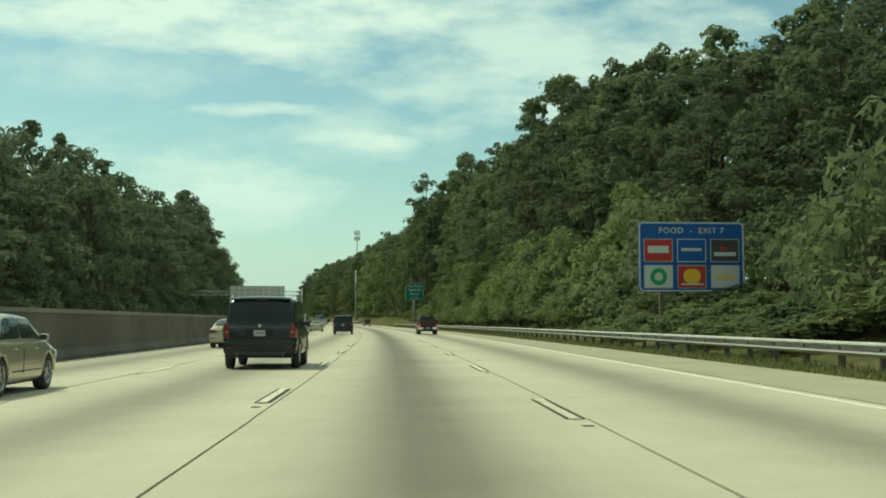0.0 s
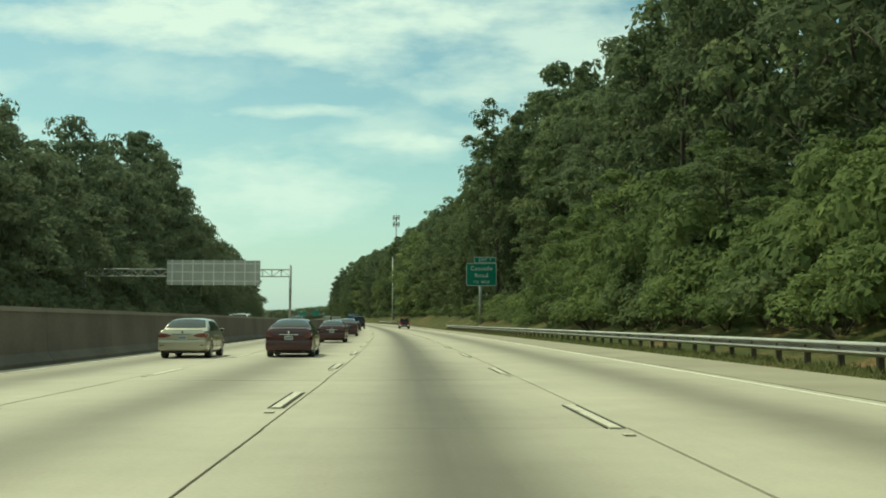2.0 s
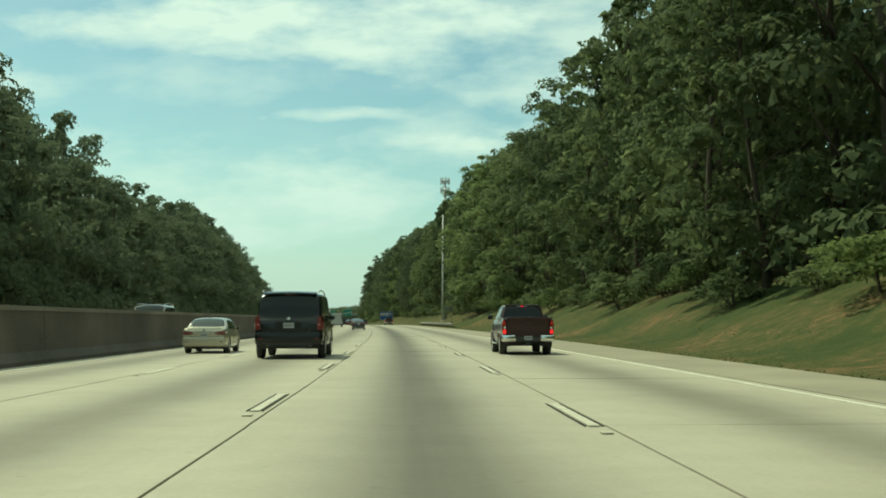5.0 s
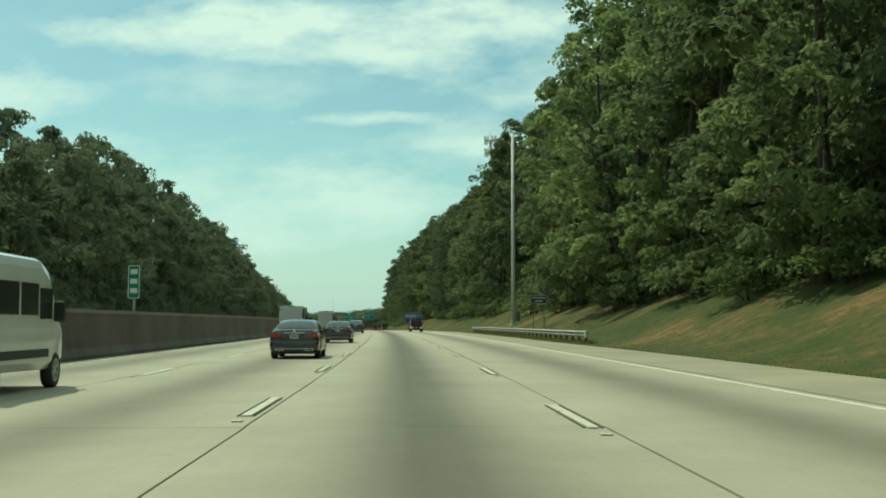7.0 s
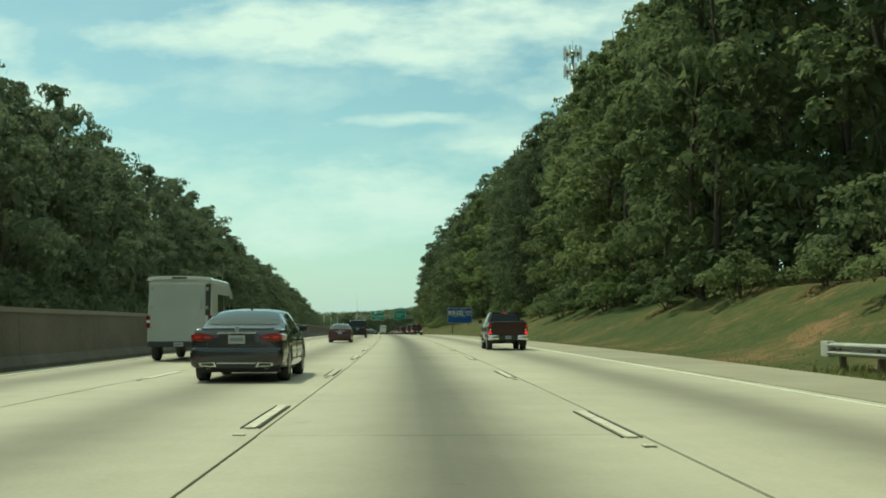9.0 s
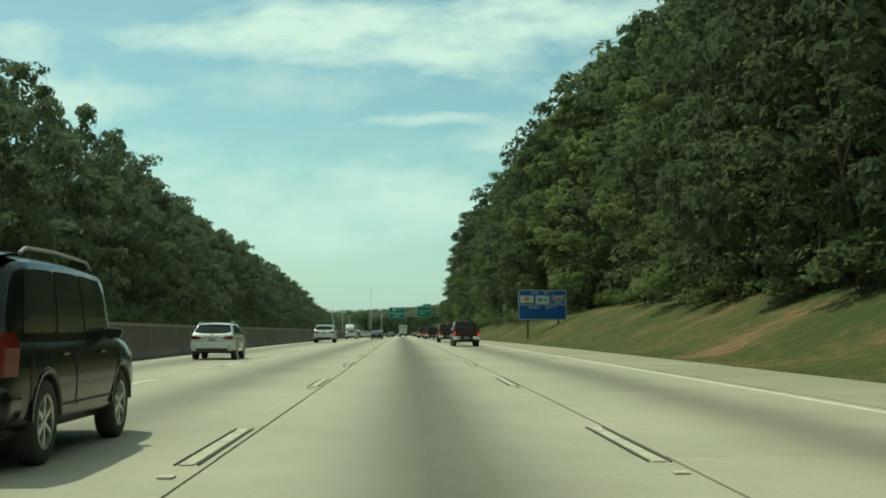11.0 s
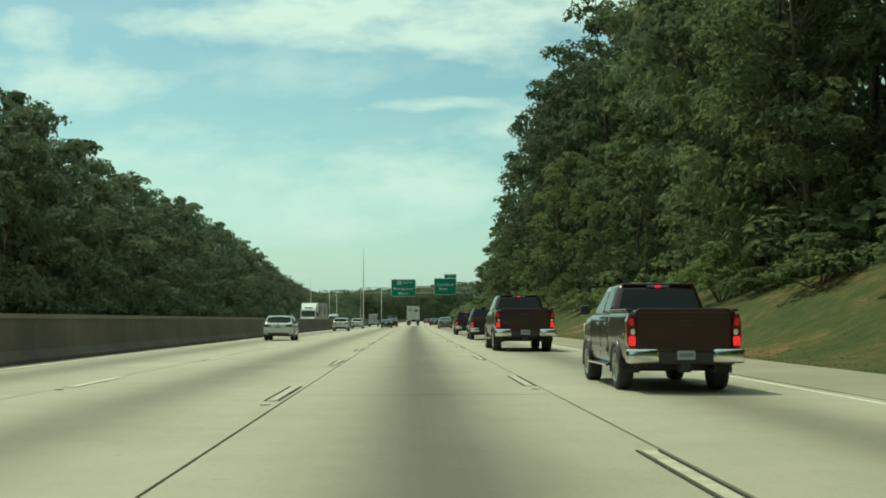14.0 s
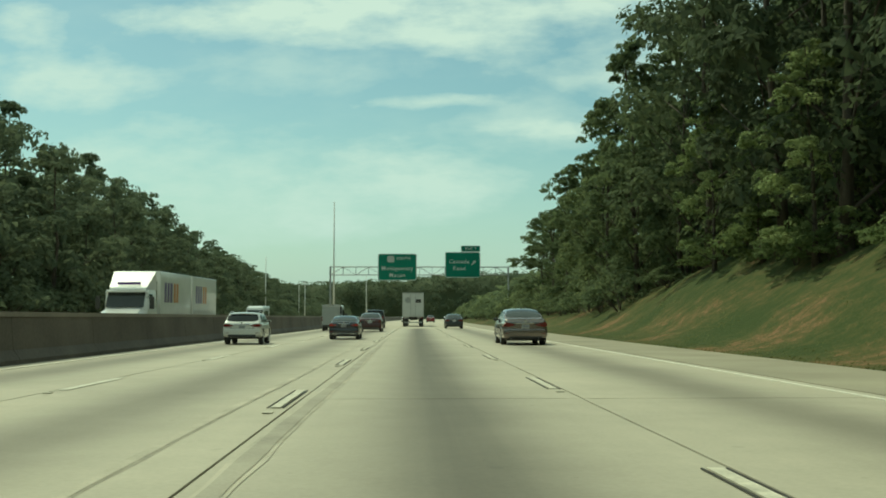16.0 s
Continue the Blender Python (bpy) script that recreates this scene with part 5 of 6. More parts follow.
    for sgn in (1, -1):
        for a, b in ((2.30, 3.02), (3.08, 4.05)):
            ta, tb = (2.38, 3.0) if a < 2.5 else (3.05, 3.52)
            lo, hi = [(sgn * (wb + (wr - wb) * .10), q, zb + .05) for q in (a, b)], [(sgn * (wr + (wb - wr) * .06), q, H - .14) for q in (ta, tb)]
            cor = (lo[0], lo[1], hi[1], hi[0]) if sgn > 0 else (lo[1], lo[0], hi[0], hi[1])
            part("side_window", panel_bm(cor, 0.008, 0.03, (.02, .02, .02, .02)), M_GLASS, root)
        for y in (3.0, 2.10, 4.2):
            part("door_line", box(sgn * (w + .001) - .004, sgn * (w + .001) + .004, y - .008, y + .008, sill + .1, belt - .05), M_DARK, root)
        for y in (2.32, 3.18):
            part("door_handle", box(sgn * w - .025, sgn * w + .03, y - .10, y + .10, belt - .20, belt - .155, .01), M_CHROME, root)
        part("side_moulding", box(sgn * w - .015, sgn * w + .02, 2.2, 4.1, sill + .16, sill + .24, .01), mat, root)
        part("running_board", box(sgn * (w - .02) - .10, sgn * (w - .02) + .10, 2.0, 4.25, .40, .455, .02), M_CHROME, root, "chrome running board")
        mir = part("mirror", box(sgn * (w + .15) - .11, sgn * (w + .15) + .11, 3.92, 4.06, belt + .0, belt + .20, .06), M_DARK, root)
        part("mirror_glass", box(sgn * (w + .15) - .085, sgn * (w + .15) + .085, 3.912, 3.92, belt + .03, belt + .17), M_GLASS, mir)
        horn = lambda k, y: [(sgn * (w * .915 + x * k), y, bed - .36 + z * k) for x, z in ((-.075, -.29), (.05, -.29), (.085, -.20), (.085, .16), (.05, .30), (-.005, .30), (-.075, .10))]
        lamp = part("tail_light", loft([horn(.94, -.022), horn(1.0, -.010), horn(1.0, .22)]), M_TAIL, root, "tall red tail light")
        part("lit_lens", plate(.125, .17, -.032, .03, .035, sgn * w * .915, bed - .53), M_BRAKE, lamp, "lit brake light")
        part("dim_lens", plate(.085, .13, -.030, .03, .035, sgn * w * .925, bed - .20), M_DIM, lamp, "dim upper tail light")
        part("reverse_lens", plate(.075, .10, -.030, .03, .045, sgn * w * .900, bed - .375), M_LENS, lamp)
        part("bumper_end", box(*sorted((sgn * .47, sgn * 1.03)), -.165, .06, .515, .765, .05), M_CHROME, root, "chrome rear bumper corner", smooth=True)
        part("headlight", box(sgn * w * .76 - .18, sgn * w * .76 + .18, L - .26, L - .06, hood - .36, hood - .12, .04), M_LENS, root)
    part("bumper_step", box(-.50, .50, -.13, .05, .50, .70, .03), M_DARK, root)
    part("hitch", box(-.09, .09, -.12, .2, .36, .52, .02), M_DARK, root)
    part("exhaust_pipe", tube((.55, .0, .40), (.55, .6, .42), .045), M_DARK, root)
    plate_part(root, -.14, .655)
    hb = part("brake_lamp", box(-.22, .22, 2.20, 2.26, H - .085, H - .045, .01), M_STEEL, root, "high brake light housing")
    part("lit_lens", box(-.055, .055, 2.19, 2.21, H - .09, H - .04, .01), M_BRAKE, hb, "lit high brake light")
    part("roof_lip", box(-wr * .9, wr * .9, 2.20, 2.36, H - .05, H - .005, .02), mat, root)
    part("axle", tube((-.8, 1.25, .40), (.8, 1.25, .40), .07), M_DARK, root)
    part("underbody", box(-w * .75, w * .75, .5, L - .5, .40, .60), M_DARK, root)
    tyre, rim = wheel_meshes(.40, .28, 5)
    for sgn in (1, -1):
        for y in (1.25, 4.85):
            wh = piece("wheel", tyre, root, Matrix.Translation((sgn * (w - .13), y, .40)) @ Matrix.Rotation(0 if sgn > 0 else math.pi, 4, "Z"))
            piece("rim", rim, wh)
            A = np.linspace(radians(-10), radians(190), 25)
            arch = lambda rr, x: [(sgn * x, y + rr * math.cos(a), .40 + rr * math.sin(a)) for a in A]
            part("wheel_arch", loft([arch(.53, w * .985), arch(.52, w + .022), arch(.47, w + .028), arch(.455, w * .97)], close=False, caps=False), mat, root, smooth=True)
            part("wheel_housing", loft([arch(.46, w * .985), arch(.465, w - .36), arch(.05, w - .365)], close=False, caps=False), M_DARK, root)
    return root


def cargo_van(m):
    """A high-roofed white panel van with one plain rear door panel."""
    mat = paint("white_van_paint", (0.62, 0.64, 0.62), 0.0, 0.35)
    root = thing("cargo_van", m, "white high-roof cargo van with plain rear doors", "van")
    L, w, H = 5.4, 0.945, 2.52

    def ring(y, z0, z1, ww, r=.22):
        top = w * 0.90 / w * ww
        half = [(ww * .92, z0), (ww, z0 + .15), (ww, 1.25), (ww * .985, z1 - .55), (ww * .955, z1 - r), (ww * .90, z1 - .06), (ww * .78, z1)]
        return [(x, y, z) for x, z in half] + [(-x, y, z) for x, z in half[::-1]]
    st = [(0, .45, H - .06, w * .985), (.06, .42, H, w), (3.9, .38, H, w), (4.4, .38, H - .18, w), (4.75, .38, 1.75, w * .99), (5.1, .40, 1.28, w * .97), (5.45, .45, 1.12, w * .92), (L, .5, .95, w * .84)]
    part("body", loft([ring(*a) if a[2] > 2 else [(x, y, min(z, a[2])) for x, y, z in ring(a[0], a[1], 2.0, a[3])] for a in st]), mat, root, smooth=False)
    part("rear_door", box(-w * .96, w * .80, -.045, .02, .58, 2.34, .02), paint("grey_panel_paint", (0.42, 0.44, 0.42), 0.1, 0.5), root, "plain pale grey rear panel")
    part("door_sill", box(-w * .96, w * .82, -.075, .02, .56, .60, .01), M_WHITE, root, "white strip along the foot of the panel")
    part("door_header", box(-w * .96, w * .82, -.055, .02, 2.28, 2.36, .01), M_WHITE, root)
    for sgn in (1, -1):
        part("tail_light", box(sgn * w * .96 - .06, sgn * w * .96 + .06, -.05, .06, .98, 1.36, .02), M_TAIL, root, "tall red tail light")
        part("reverse_lens", box(sgn * w * .96 - .05, sgn * w * .96 + .05, -.056, .0, 1.14, 1.22, .01), M_LENS, root)
        if sgn > 0:
            part("corner_post", box(w * .89 - .075, w * .89 + .075, -.03, .04, 1.36, 2.30, .015), M_DARK, root, "black corner post")
        for z in (1.0, 1.6, 2.15):
            part("hinge", box(sgn * w * .86 - .04, sgn * w * .86 + .04, -.055, -.02, z - .05, z + .05, .01), M_STEEL, root)
        for a, b in ((1.2, 2.3), (2.45, 3.5)):
            part("side_window", box(sgn * w * .995 - .012, sgn * w * .995 + .012, a, b, 1.42, 2.02, .01), M_GLASS, root)
        part("cab_window", box(sgn * w * .992 - .012, sgn * w * .992 + .012, 3.62, 4.45, 1.35, 1.95, .01), M_GLASS, root)
        mir = part("mirror", box(sgn * (w + .15) - .11, sgn * (w + .15) + .11, 4.35, 4.5, 1.30, 1.70, .04), M_DARK, root)
        part("mirror_glass", box(sgn * (w + .15) - .09, sgn * (w + .15) + .09, 4.342, 4.35, 1.34, 1.66), M_GLASS, mir)
        part("side_moulding", box(sgn * w - .01, sgn * w + .02, .6, 4.2, .62, .78, .01), M_DARK, root)
    part("latch", box(.62, .68, -.075, -.04, 1.55, 1.86, .01), M_STEEL, root)
    part("notice", box(.26, .52, -.055, -.044, 1.36, 1.58), M_PLATE, root, "small grey notice")
    part("roof_lip", loft([[(x * w, y, 2.40 + z) for x, z in ((-1.02, 0), (-.95, .10), (-.5, .13), (.5, .13), (.95, .10), (1.02, 0), (.5, .04), (-.5, .04))] for y in (-.12, .3)]), mat, root, "white roof overhang")
    part("high_lamp", box(-.22, .22, -.13, -.10, 2.45, 2.50, .01), M_DARK, root)
    part("bumper", box(-w * .96, w * .96, -.09, .10, .42, .60, .04), M_DARK, root, "dark rear bumper")
    part("windscreen", panel_bm(((.86, 5.02, 1.38), (-.86, 5.02, 1.38), (-.80, 4.45, 2.18), (.80, 4.45, 2.18)), .03, .03), M_GLASS, root)
    plate_part(root, -.10, .50, .28, .12)
    tyre, rim = wheel_meshes(.35, .22)
    for sgn in (1, -1):
        for y in (1.0, 4.75):
            wh = piece("wheel", tyre, root, Matrix.Translation((sgn * (w - .10), y, .35)) @ Matrix.Rotation(0 if sgn > 0 else math.pi, 4, "Z"))
            piece("rim", rim, wh)
    return root


def trailer_truck(m):
    """A tractor and white box trailer seen from behind."""
    root = thing("semi_trailer", m, "white box trailer with two rear doors ahead in the lane", "truck")
    w = 1.28
    part("box", box(-w, w, .06, 13.5, 1.15, 4.05, .03), M_WHITE, root, "white trailer box")
    part("frame_top", box(-w, w, -.03, .10, 3.90, 4.06), M_BACK, root)
    for sgn in (1, -1):
        part("rear_door", box(sgn * .63 - .60, sgn * .63 + .60, -.03, .07, 1.22, 3.90, .02), M_WHITE, root)
        part("frame_side", box(sgn * 1.25 - .03, sgn * 1.25 + .03, -.035, .10, 1.15, 3.95), M_BACK, root)
        part("lock_bar", tube((sgn * .30, -.06, 1.2), (sgn * .30, -.06, 3.9), .02, n=8), M_STEEL, root)
        part("tail_light", box(sgn * 1.08 - .12, sgn * 1.08 + .12, -.06, .05, 1.02, 1.12), M_TAIL, root)
        part("mud_flap", box(sgn * .95 - .28, sgn * .95 + .28, .5, .53, .2, .85), M_DARK, root)
    d = part("door_badge", tube((-.60, -.042, 3.15), (-.60, -.03, 3.15), .36, n=24), M_STEEL, root, "round grey badge")
    part("door_panel", box(.32, .95, -.042, -.03, 2.85, 3.25), M_DARK, root, "dark square panel")
    part("underride_bar", box(-1.1, 1.1, -.02, .10, .45, .58), M_STEEL, root)
    part("chassis", box(-.5, .5, .3, 12, .85, 1.15), M_DARK, root)
    part("tractor_cab", box(-1.22, 1.22, 14.3, 16.4, .9, 3.5, .15), M_WHITE, root)
    part("tractor_hood", box(-1.0, 1.0, 16.4, 18.0, .8, 2.0, .15), M_WHITE, root)
    part("drawbar", box(-.4, .4, 12, 17.5, .75, 1.0), M_DARK, root)
    tyre, rim = wheel_meshes(.50, .50)
    for sgn in (1, -1):
        for y in (1.2, 2.5, 13.2, 14.5, 17.2):
            wh = piece("wheel", tyre, root, Matrix.Translation((sgn * .98, y, .50)) @ Matrix.Rotation(0 if sgn > 0 else math.pi, 4, "Z"))
            piece("rim", rim, wh)
    return root


def oncoming_truck(m, sleeper=True, label="white tractor with two short white trailers coming the other way"):
    """A truck on the far carriageway: its nose points back towards the viewer (local -y)."""
    root = thing("delivery_truck", m, label, "truck")
    white = paint("truck_white", (0.72, 0.73, 0.70), 0.0, 0.35)
    prof = [(-.95, .75, 1.40), (-.1, .75, 1.62), (.75, .75, 1.78), (1.25, .75, 2.75), (1.5, .75, 2.85), (3.0, .75, 2.85)]
    part("cab", loft([[(1.1 * (.86 if y < 0 else 1), y, z0), (1.2 * (.86 if y < 0 else 1), y, z0 + .6), (1.12 * (.84 if y < .8 else 1), y, z1), (-1.12 * (.84 if y < .8 else 1), y, z1), (-1.2 * (.86 if y < 0 else 1), y, z0 + .6), (-1.1 * (.86 if y < 0 else 1), y, z0)] for y, z0, z1 in prof]), white, root)
    part("roof_fairing", loft([[(.95, 1.35, 2.85), (1.0, 1.45, 3.0), (-1.0, 1.45, 3.0), (-.95, 1.35, 2.85)], [(1.18, 2.9, 2.85), (1.15, 2.9, 3.95), (-1.15, 2.9, 3.95), (-1.18, 2.9, 2.85)]]), white, root, "tall white roof fairing")
    part("windscreen", panel_bm(((-1.0, .74, 1.86), (1.0, .74, 1.86), (.98, 1.22, 2.68), (-.98, 1.22, 2.68)), .03, .03), M_GLASS, root)
    part("visor", box(-1.08, 1.08, .95, 1.4, 2.70, 2.80, .03), white, root)
    part("badge", box(-.62, .62, 1.62, 1.64, 3.15, 3.30), paint("badge_violet", (.10, .05, .22), 0), root, "plain violet lettering bar")
    for sgn in (1, -1):
        part("side_window", box(sgn * 1.13 - .03, sgn * 1.13 + .03, 1.35, 2.1, 1.9, 2.6, .02), M_GLASS, root)
        mir = part("mirror", box(sgn * 1.42 - .12, sgn * 1.42 + .12, .75, .86, 1.75, 2.45, .03), M_DARK, root)
        part("mirror_arm", box(sgn * 1.26 - .14, sgn * 1.26 + .14, .80, .84, 2.40, 2.44), M_DARK, mir)
        part("exhaust_stack", tube((sgn * 1.1, 3.05, 1.0), (sgn * 1.1, 3.05, 3.4), .07), M_CHROME, root)
    part("grille", box(-.6, .6, -1.0, -.93, .8, 1.35, .03), M_CHROME, root)
    y = 3.5
    for i in range(2):
        t = part("trailer", box(-1.26, 1.26, y, y + 8.4, 1.15, 4.0, .04), white, root, "white trailer with violet and orange bars")
        for k, (a, b, c) in enumerate(((.10, .05, .22), (.62, .22, .04))):
            pm = paint("bar_%s" % ("violet" if k == 0 else "orange"), (a, b, c), 0)
            for sgn in (1, -1):
                for j in range(3 if k == 0 else 2):
                    yy = y + 1.0 + (j * .75 if k == 0 else 2.4 + j * .75)
                    part("lettering_bar", box(sgn * 1.265 - .008, sgn * 1.265 + .008, yy, yy + .5, 2.15, 3.35), pm, t)
        part("chassis", box(-.5, .5, y, y + 8.4, .7, 1.15), M_DARK, root)
        y += 9.0
    part("frame", box(-.45, .45, -.6, 4.5, .6, .95), M_DARK, root)
    tyre, rim = wheel_meshes(.50, .45)
    for sgn in (1, -1):
        for yy in (-.2, 3.4, 4.6, 10.5, 13.2, 19.8):
            wh = piece("wheel", tyre, root, Matrix.Translation((sgn * .98, yy, .50)) @ Matrix.Rotation(0 if sgn > 0 else math.pi, 4, "Z"))
            piece("rim", rim, wh)
    return root


CHAMPAGNE = paint("champagne_paint", (0.47, 0.425, 0.315), 0.5)
BLACK = material("black_paint", (0.008, 0.008, 0.009), 0.22, 0.0, vary=0.1, grain=90, blotch=0.8, bump=0, spec=0.35, coat=0.25)
PEARL = paint("pearl_white_paint", (0.66, 0.66, 0.62), 0.05)
MAROON = paint("maroon_paint", (0.056, 0.014, 0.014), 0.4)
GRAPHITE = paint("graphite_paint", (0.046, 0.046, 0.050), 0.55, 0.24)
SILVER = paint("warm_silver_paint", (0.22, 0.185, 0.165), 0.7, 0.22)
RED = paint("red_paint", (0.20, 0.012, 0.012), 0.3)
GREY = paint("dark_grey_paint", (0.045, 0.047, 0.050), 0.5)


def lane(s, u, turn=0.0):
    return spot(s, u, 0.0, turn, K, tilt=(turn == 0)) @ Matrix.Diagonal((1, 0.92, 1, 1))


black = suv("black_suv", "large black sport utility vehicle in the inner lane", lane(216.9, -2.95), BLACK, L=5.2, W=2.06, H=2.00, chrome=False)
champagne = car("sedan", "champagne gold sedan beside the median wall", lane(59.4, -5.95), CHAMPAGNE, deck=1.04, tail_z=0.82, lamps="wide", lit="pale", valance=-1)
maroon = car("sedan", "dark maroon sedan with round chrome-ringed tail lights", lane(147.9, -3.42), MAROON, L=4.7, W=1.79, H=1.44, roof_w=0.53, front_y=3.75, roof_f=2.95, deck=1.08, lamps="round", tail_z=0.84, plate_z=0.72, sill=0.20, valance=-1)
minivan = suv("minivan", "white minivan ahead beside the median wall", lane(73.0, -6.2), PEARL, L=5.0, W=1.95, H=1.76, belt=1.02, deck=1.02, hood=0.98, sill=0.28, wheel_r=0.34, tail_z=0.92, plate_z=0.70, bumper=M_DARK)
van = cargo_van(lane(370.6, -6.02))
coupe = car("coupe", lit="dim", label="dark graphite coupe with chrome bumper trim", m=lane(360.6, -3.0), mat=GRAPHITE, outlets=True, L=4.75, W=1.80, H=1.40, deck=1.03, rear_y=0.75, roof_r=1.75, roof_f=2.9, tail_z=0.84, plate_z=0.80, windows=2)
crossover = suv("crossover", "pearl white crossover beside the median wall", lane(497.6, -5.93), PEARL, L=4.3, W=1.85, H=1.54, sill=0.33, belt=1.04, deck=1.06, hood=0.98, rear_y=0.12, roof_r=0.62, roof_f=2.4, front_y=3.25, axles=(0.92, 3.25), roof_w=0.66, wheel_r=0.37, tail_z=0.91, plate_z=0.83, lamps="wide", valance=0.05)
truck = pickup(lane(567.85, 3.13))
car("sedan", "warm silver sedan in the outer lane", lane(649.8, 3.44), SILVER, deck=1.05, lamps="wide")
car("sedan", "dark grey sedan far ahead in the outer lane", lane(702.0, 3.0), GREY, dense=False)
trailer_truck(lane(720.5, -0.55))
car("hatchback", "small red car far ahead", lane(804.0, 1.6), RED, L=4.3, H=1.5, roof_f=2.5, front_y=3.2, axles=(0.9, 3.4), dense=False)
suv("black_suv", "black sport utility vehicle far ahead in the inner lane", lane(706.0, -3.8), BLACK, chrome=False, dense=False)
car("sedan", "dark red sedan ahead in the inner lane", lane(682.0, -3.1), MAROON, lamps="round")
car("sedan", "white sedan far ahead turning off", lane(880.0, 5.4), PEARL, dense=False)
car("sedan", "white sedan far ahead turning off", lane(890.0, 8.0), PEARL, dense=False)
car("sedan", "pale car far ahead in the inner lane", lane(820.0, -3.4), PEARL, dense=False)
# oncoming traffic seen over the median wall
oncoming_truck(spot(658.0, -12.2, 0, 0, K) @ Matrix.Diagonal((0.92, 0.86, 0.86, 1)))
suv("oncoming_car", "white vehicle passing the other way", spot(163.0, -12.3, 0, 180, K), PEARL, H=1.95, dense=False)
tagged(copy_thing(van, spot(697.0, -12.3, 0, 180, K)), "white van following the truck the other way", "van")
suv("oncoming_car", "grey vehicle passing the other way", spot(246.0, -12.3, 0, 180, K), SILVER, H=2.1, dense=False)

# more of the same traffic further along the road
for ob, s, u, label in (
        (black, 78.5, -2.95, "large black sport utility vehicle in the inner lane"), (truck, 77.5, 3.38, "dark maroon pickup in the outer lane"),
        (coupe, 314.7, -2.80, "dark graphite coupe with chrome bumper trim"), (van, 322.9, -5.6, "white high-roof cargo van with plain rear panel"), (truck, 585.3, 3.30, "dark maroon pickup in the outer lane"), (truck, 601.4, 3.30, "dark maroon pickup in the outer lane"), (truck, 551.0, 3.25, "dark maroon pickup in the outer lane"), (maroon, 125.2, -3.32, "dark maroon sedan with round chrome-ringed tail lights"),
        (maroon, 191.6, -3.42, "dark maroon sedan following the black vehicle"), (truck, 219.8, 3.36, "dark maroon pickup in the outer lane"), (champagne, 221.5, -5.85, "champagne gold sedan beside the median wall"),
        (minivan, 240.8, -6.05, "white minivan ahead beside the median wall"), (truck, 382.0, 3.5, "dark maroon pickup in the outer lane"), (maroon, 401.0, -3.6, "dark maroon sedan in the inner lane"),
        (black, 428.0, -3.4, "large black sport utility vehicle in the inner lane"), (crossover, 650.8, -6.1, "pearl white crossover beside the median wall"), (van, 686.5, -5.9, "white high-roof cargo van with plain rear panel"),
        (coupe, 659.0, -3.2, "dark graphite coupe in the inner lane"),
        (black, 20.4, -2.80, "large black sport utility vehicle in the inner lane"), (champagne, 12.2, -5.6, "champagne gold sedan beside the median wall"), (champagne, 37.3, -5.95, "champagne gold sedan beside the median wall"),
        (coupe, 293.9, -2.85, "dark graphite coupe with chrome bumper trim"),
        (champagne, 104.0, -5.95, "champagne gold sedan beside the median wall"), (maroon, 104.7, -3.30, "dark maroon sedan with round chrome-ringed tail lights"),
        (van, 279.5, -5.8, "white high-roof cargo van with plain rear panel"), (truck, 478.0, 3.2, "dark maroon pickup in the outer lane"), (truck, 499.4, 3.2, "dark maroon pickup in the outer lane"), (truck, 536.0, 3.2, "dark maroon pickup in the outer lane"), (coupe, 538.4, -3.0, "dark graphite coupe in the inner lane"),
        (crossover, 452.6, -5.95, "pearl white crossover beside the median wall"), (crossover, 540.0, -5.93, "pearl white crossover beside the median wall"), (crossover, 584.0, -5.95, "pearl white crossover beside the median wall"),
        (crossover, 624.3, -6.0, "pearl white crossover beside the median wall")):
    tagged(copy_thing(ob, lane(s, u)), label, "pickup truck" if ob is truck else "van" if ob is van else "car")


# ------------------------------------------------------------------ guardrails
def guardrail(s0, s1, u, label):
    """A W-beam on posts, with a bent-down end."""
    root = thing("guardrail", Matrix.Identity(4), label, "guardrail")
    prof = [(0.045, 0.55), (0.0, 0.548), (-0.04, 0.538), (-0.105, 0.520), (-0.110, 0.500), (0.035, 0.452), (0.035, 0.400), (-0.105, 0.372), (-0.110, 0.352), (-0.03, 0.31), (0.01, 0.29)]
    back = [(x + 0.012, z) for x, z in prof[::-1]]
    seg = 13.2
    a = s0
    while a < s1 - 0.5:
        b = min(a + seg, s1)
        rings = [[at(s, u + x, z + 0.02) for x, z in prof + back] for s in np.linspace(a + 0.006, b, 5)]
        part("beam", loft(rings), M_ZINC, root, "galvanised corrugated beam", smooth=False)
        a = b
    pm = bpy.data.meshes.new("post")
    bm = box(0.02, 0.13, -0.05, 0.05, -0.3, 0.53, 0.008)
    bm.to_mesh(pm)
    bm.free()
    pm.materials.append(M_POST)
    for s in np.arange(s0 + 0.6, s1, 1.62):
        piece("post", pm, root, spot(s, u))
    for s in (s0, s1):
        e = part("end_shoe", box(-0.10, 0.06, -0.18, 0.18, 0.28, 0.60, 0.03), M_ZINC, root, "rounded galvanised end shoe")
        e.matrix_basis = spot(s, u)
    return root


guardrail(-24.0, 206.5, 7.95, "galvanised steel guardrail along the grassy shoulder")
guardrail(311.3, 364.2, 7.95, "short galvanised steel guardrail before the light pole")


# ------------------------------------------------------------------ signs
def sign_face(root, w, h, cz, mat, r=0.16, y=0.0, cx=0.0, stripe=0.05):
    face = part("panel", plate(w, h, y - 0.03, y + 0.02, r, cx, cz), mat, root)
    part("border", frame_bm(w - 0.03, h - 0.03, stripe, y - 0.045, y - 0.028, r, cx, cz), M_WHITE, face, "white border")
    return face


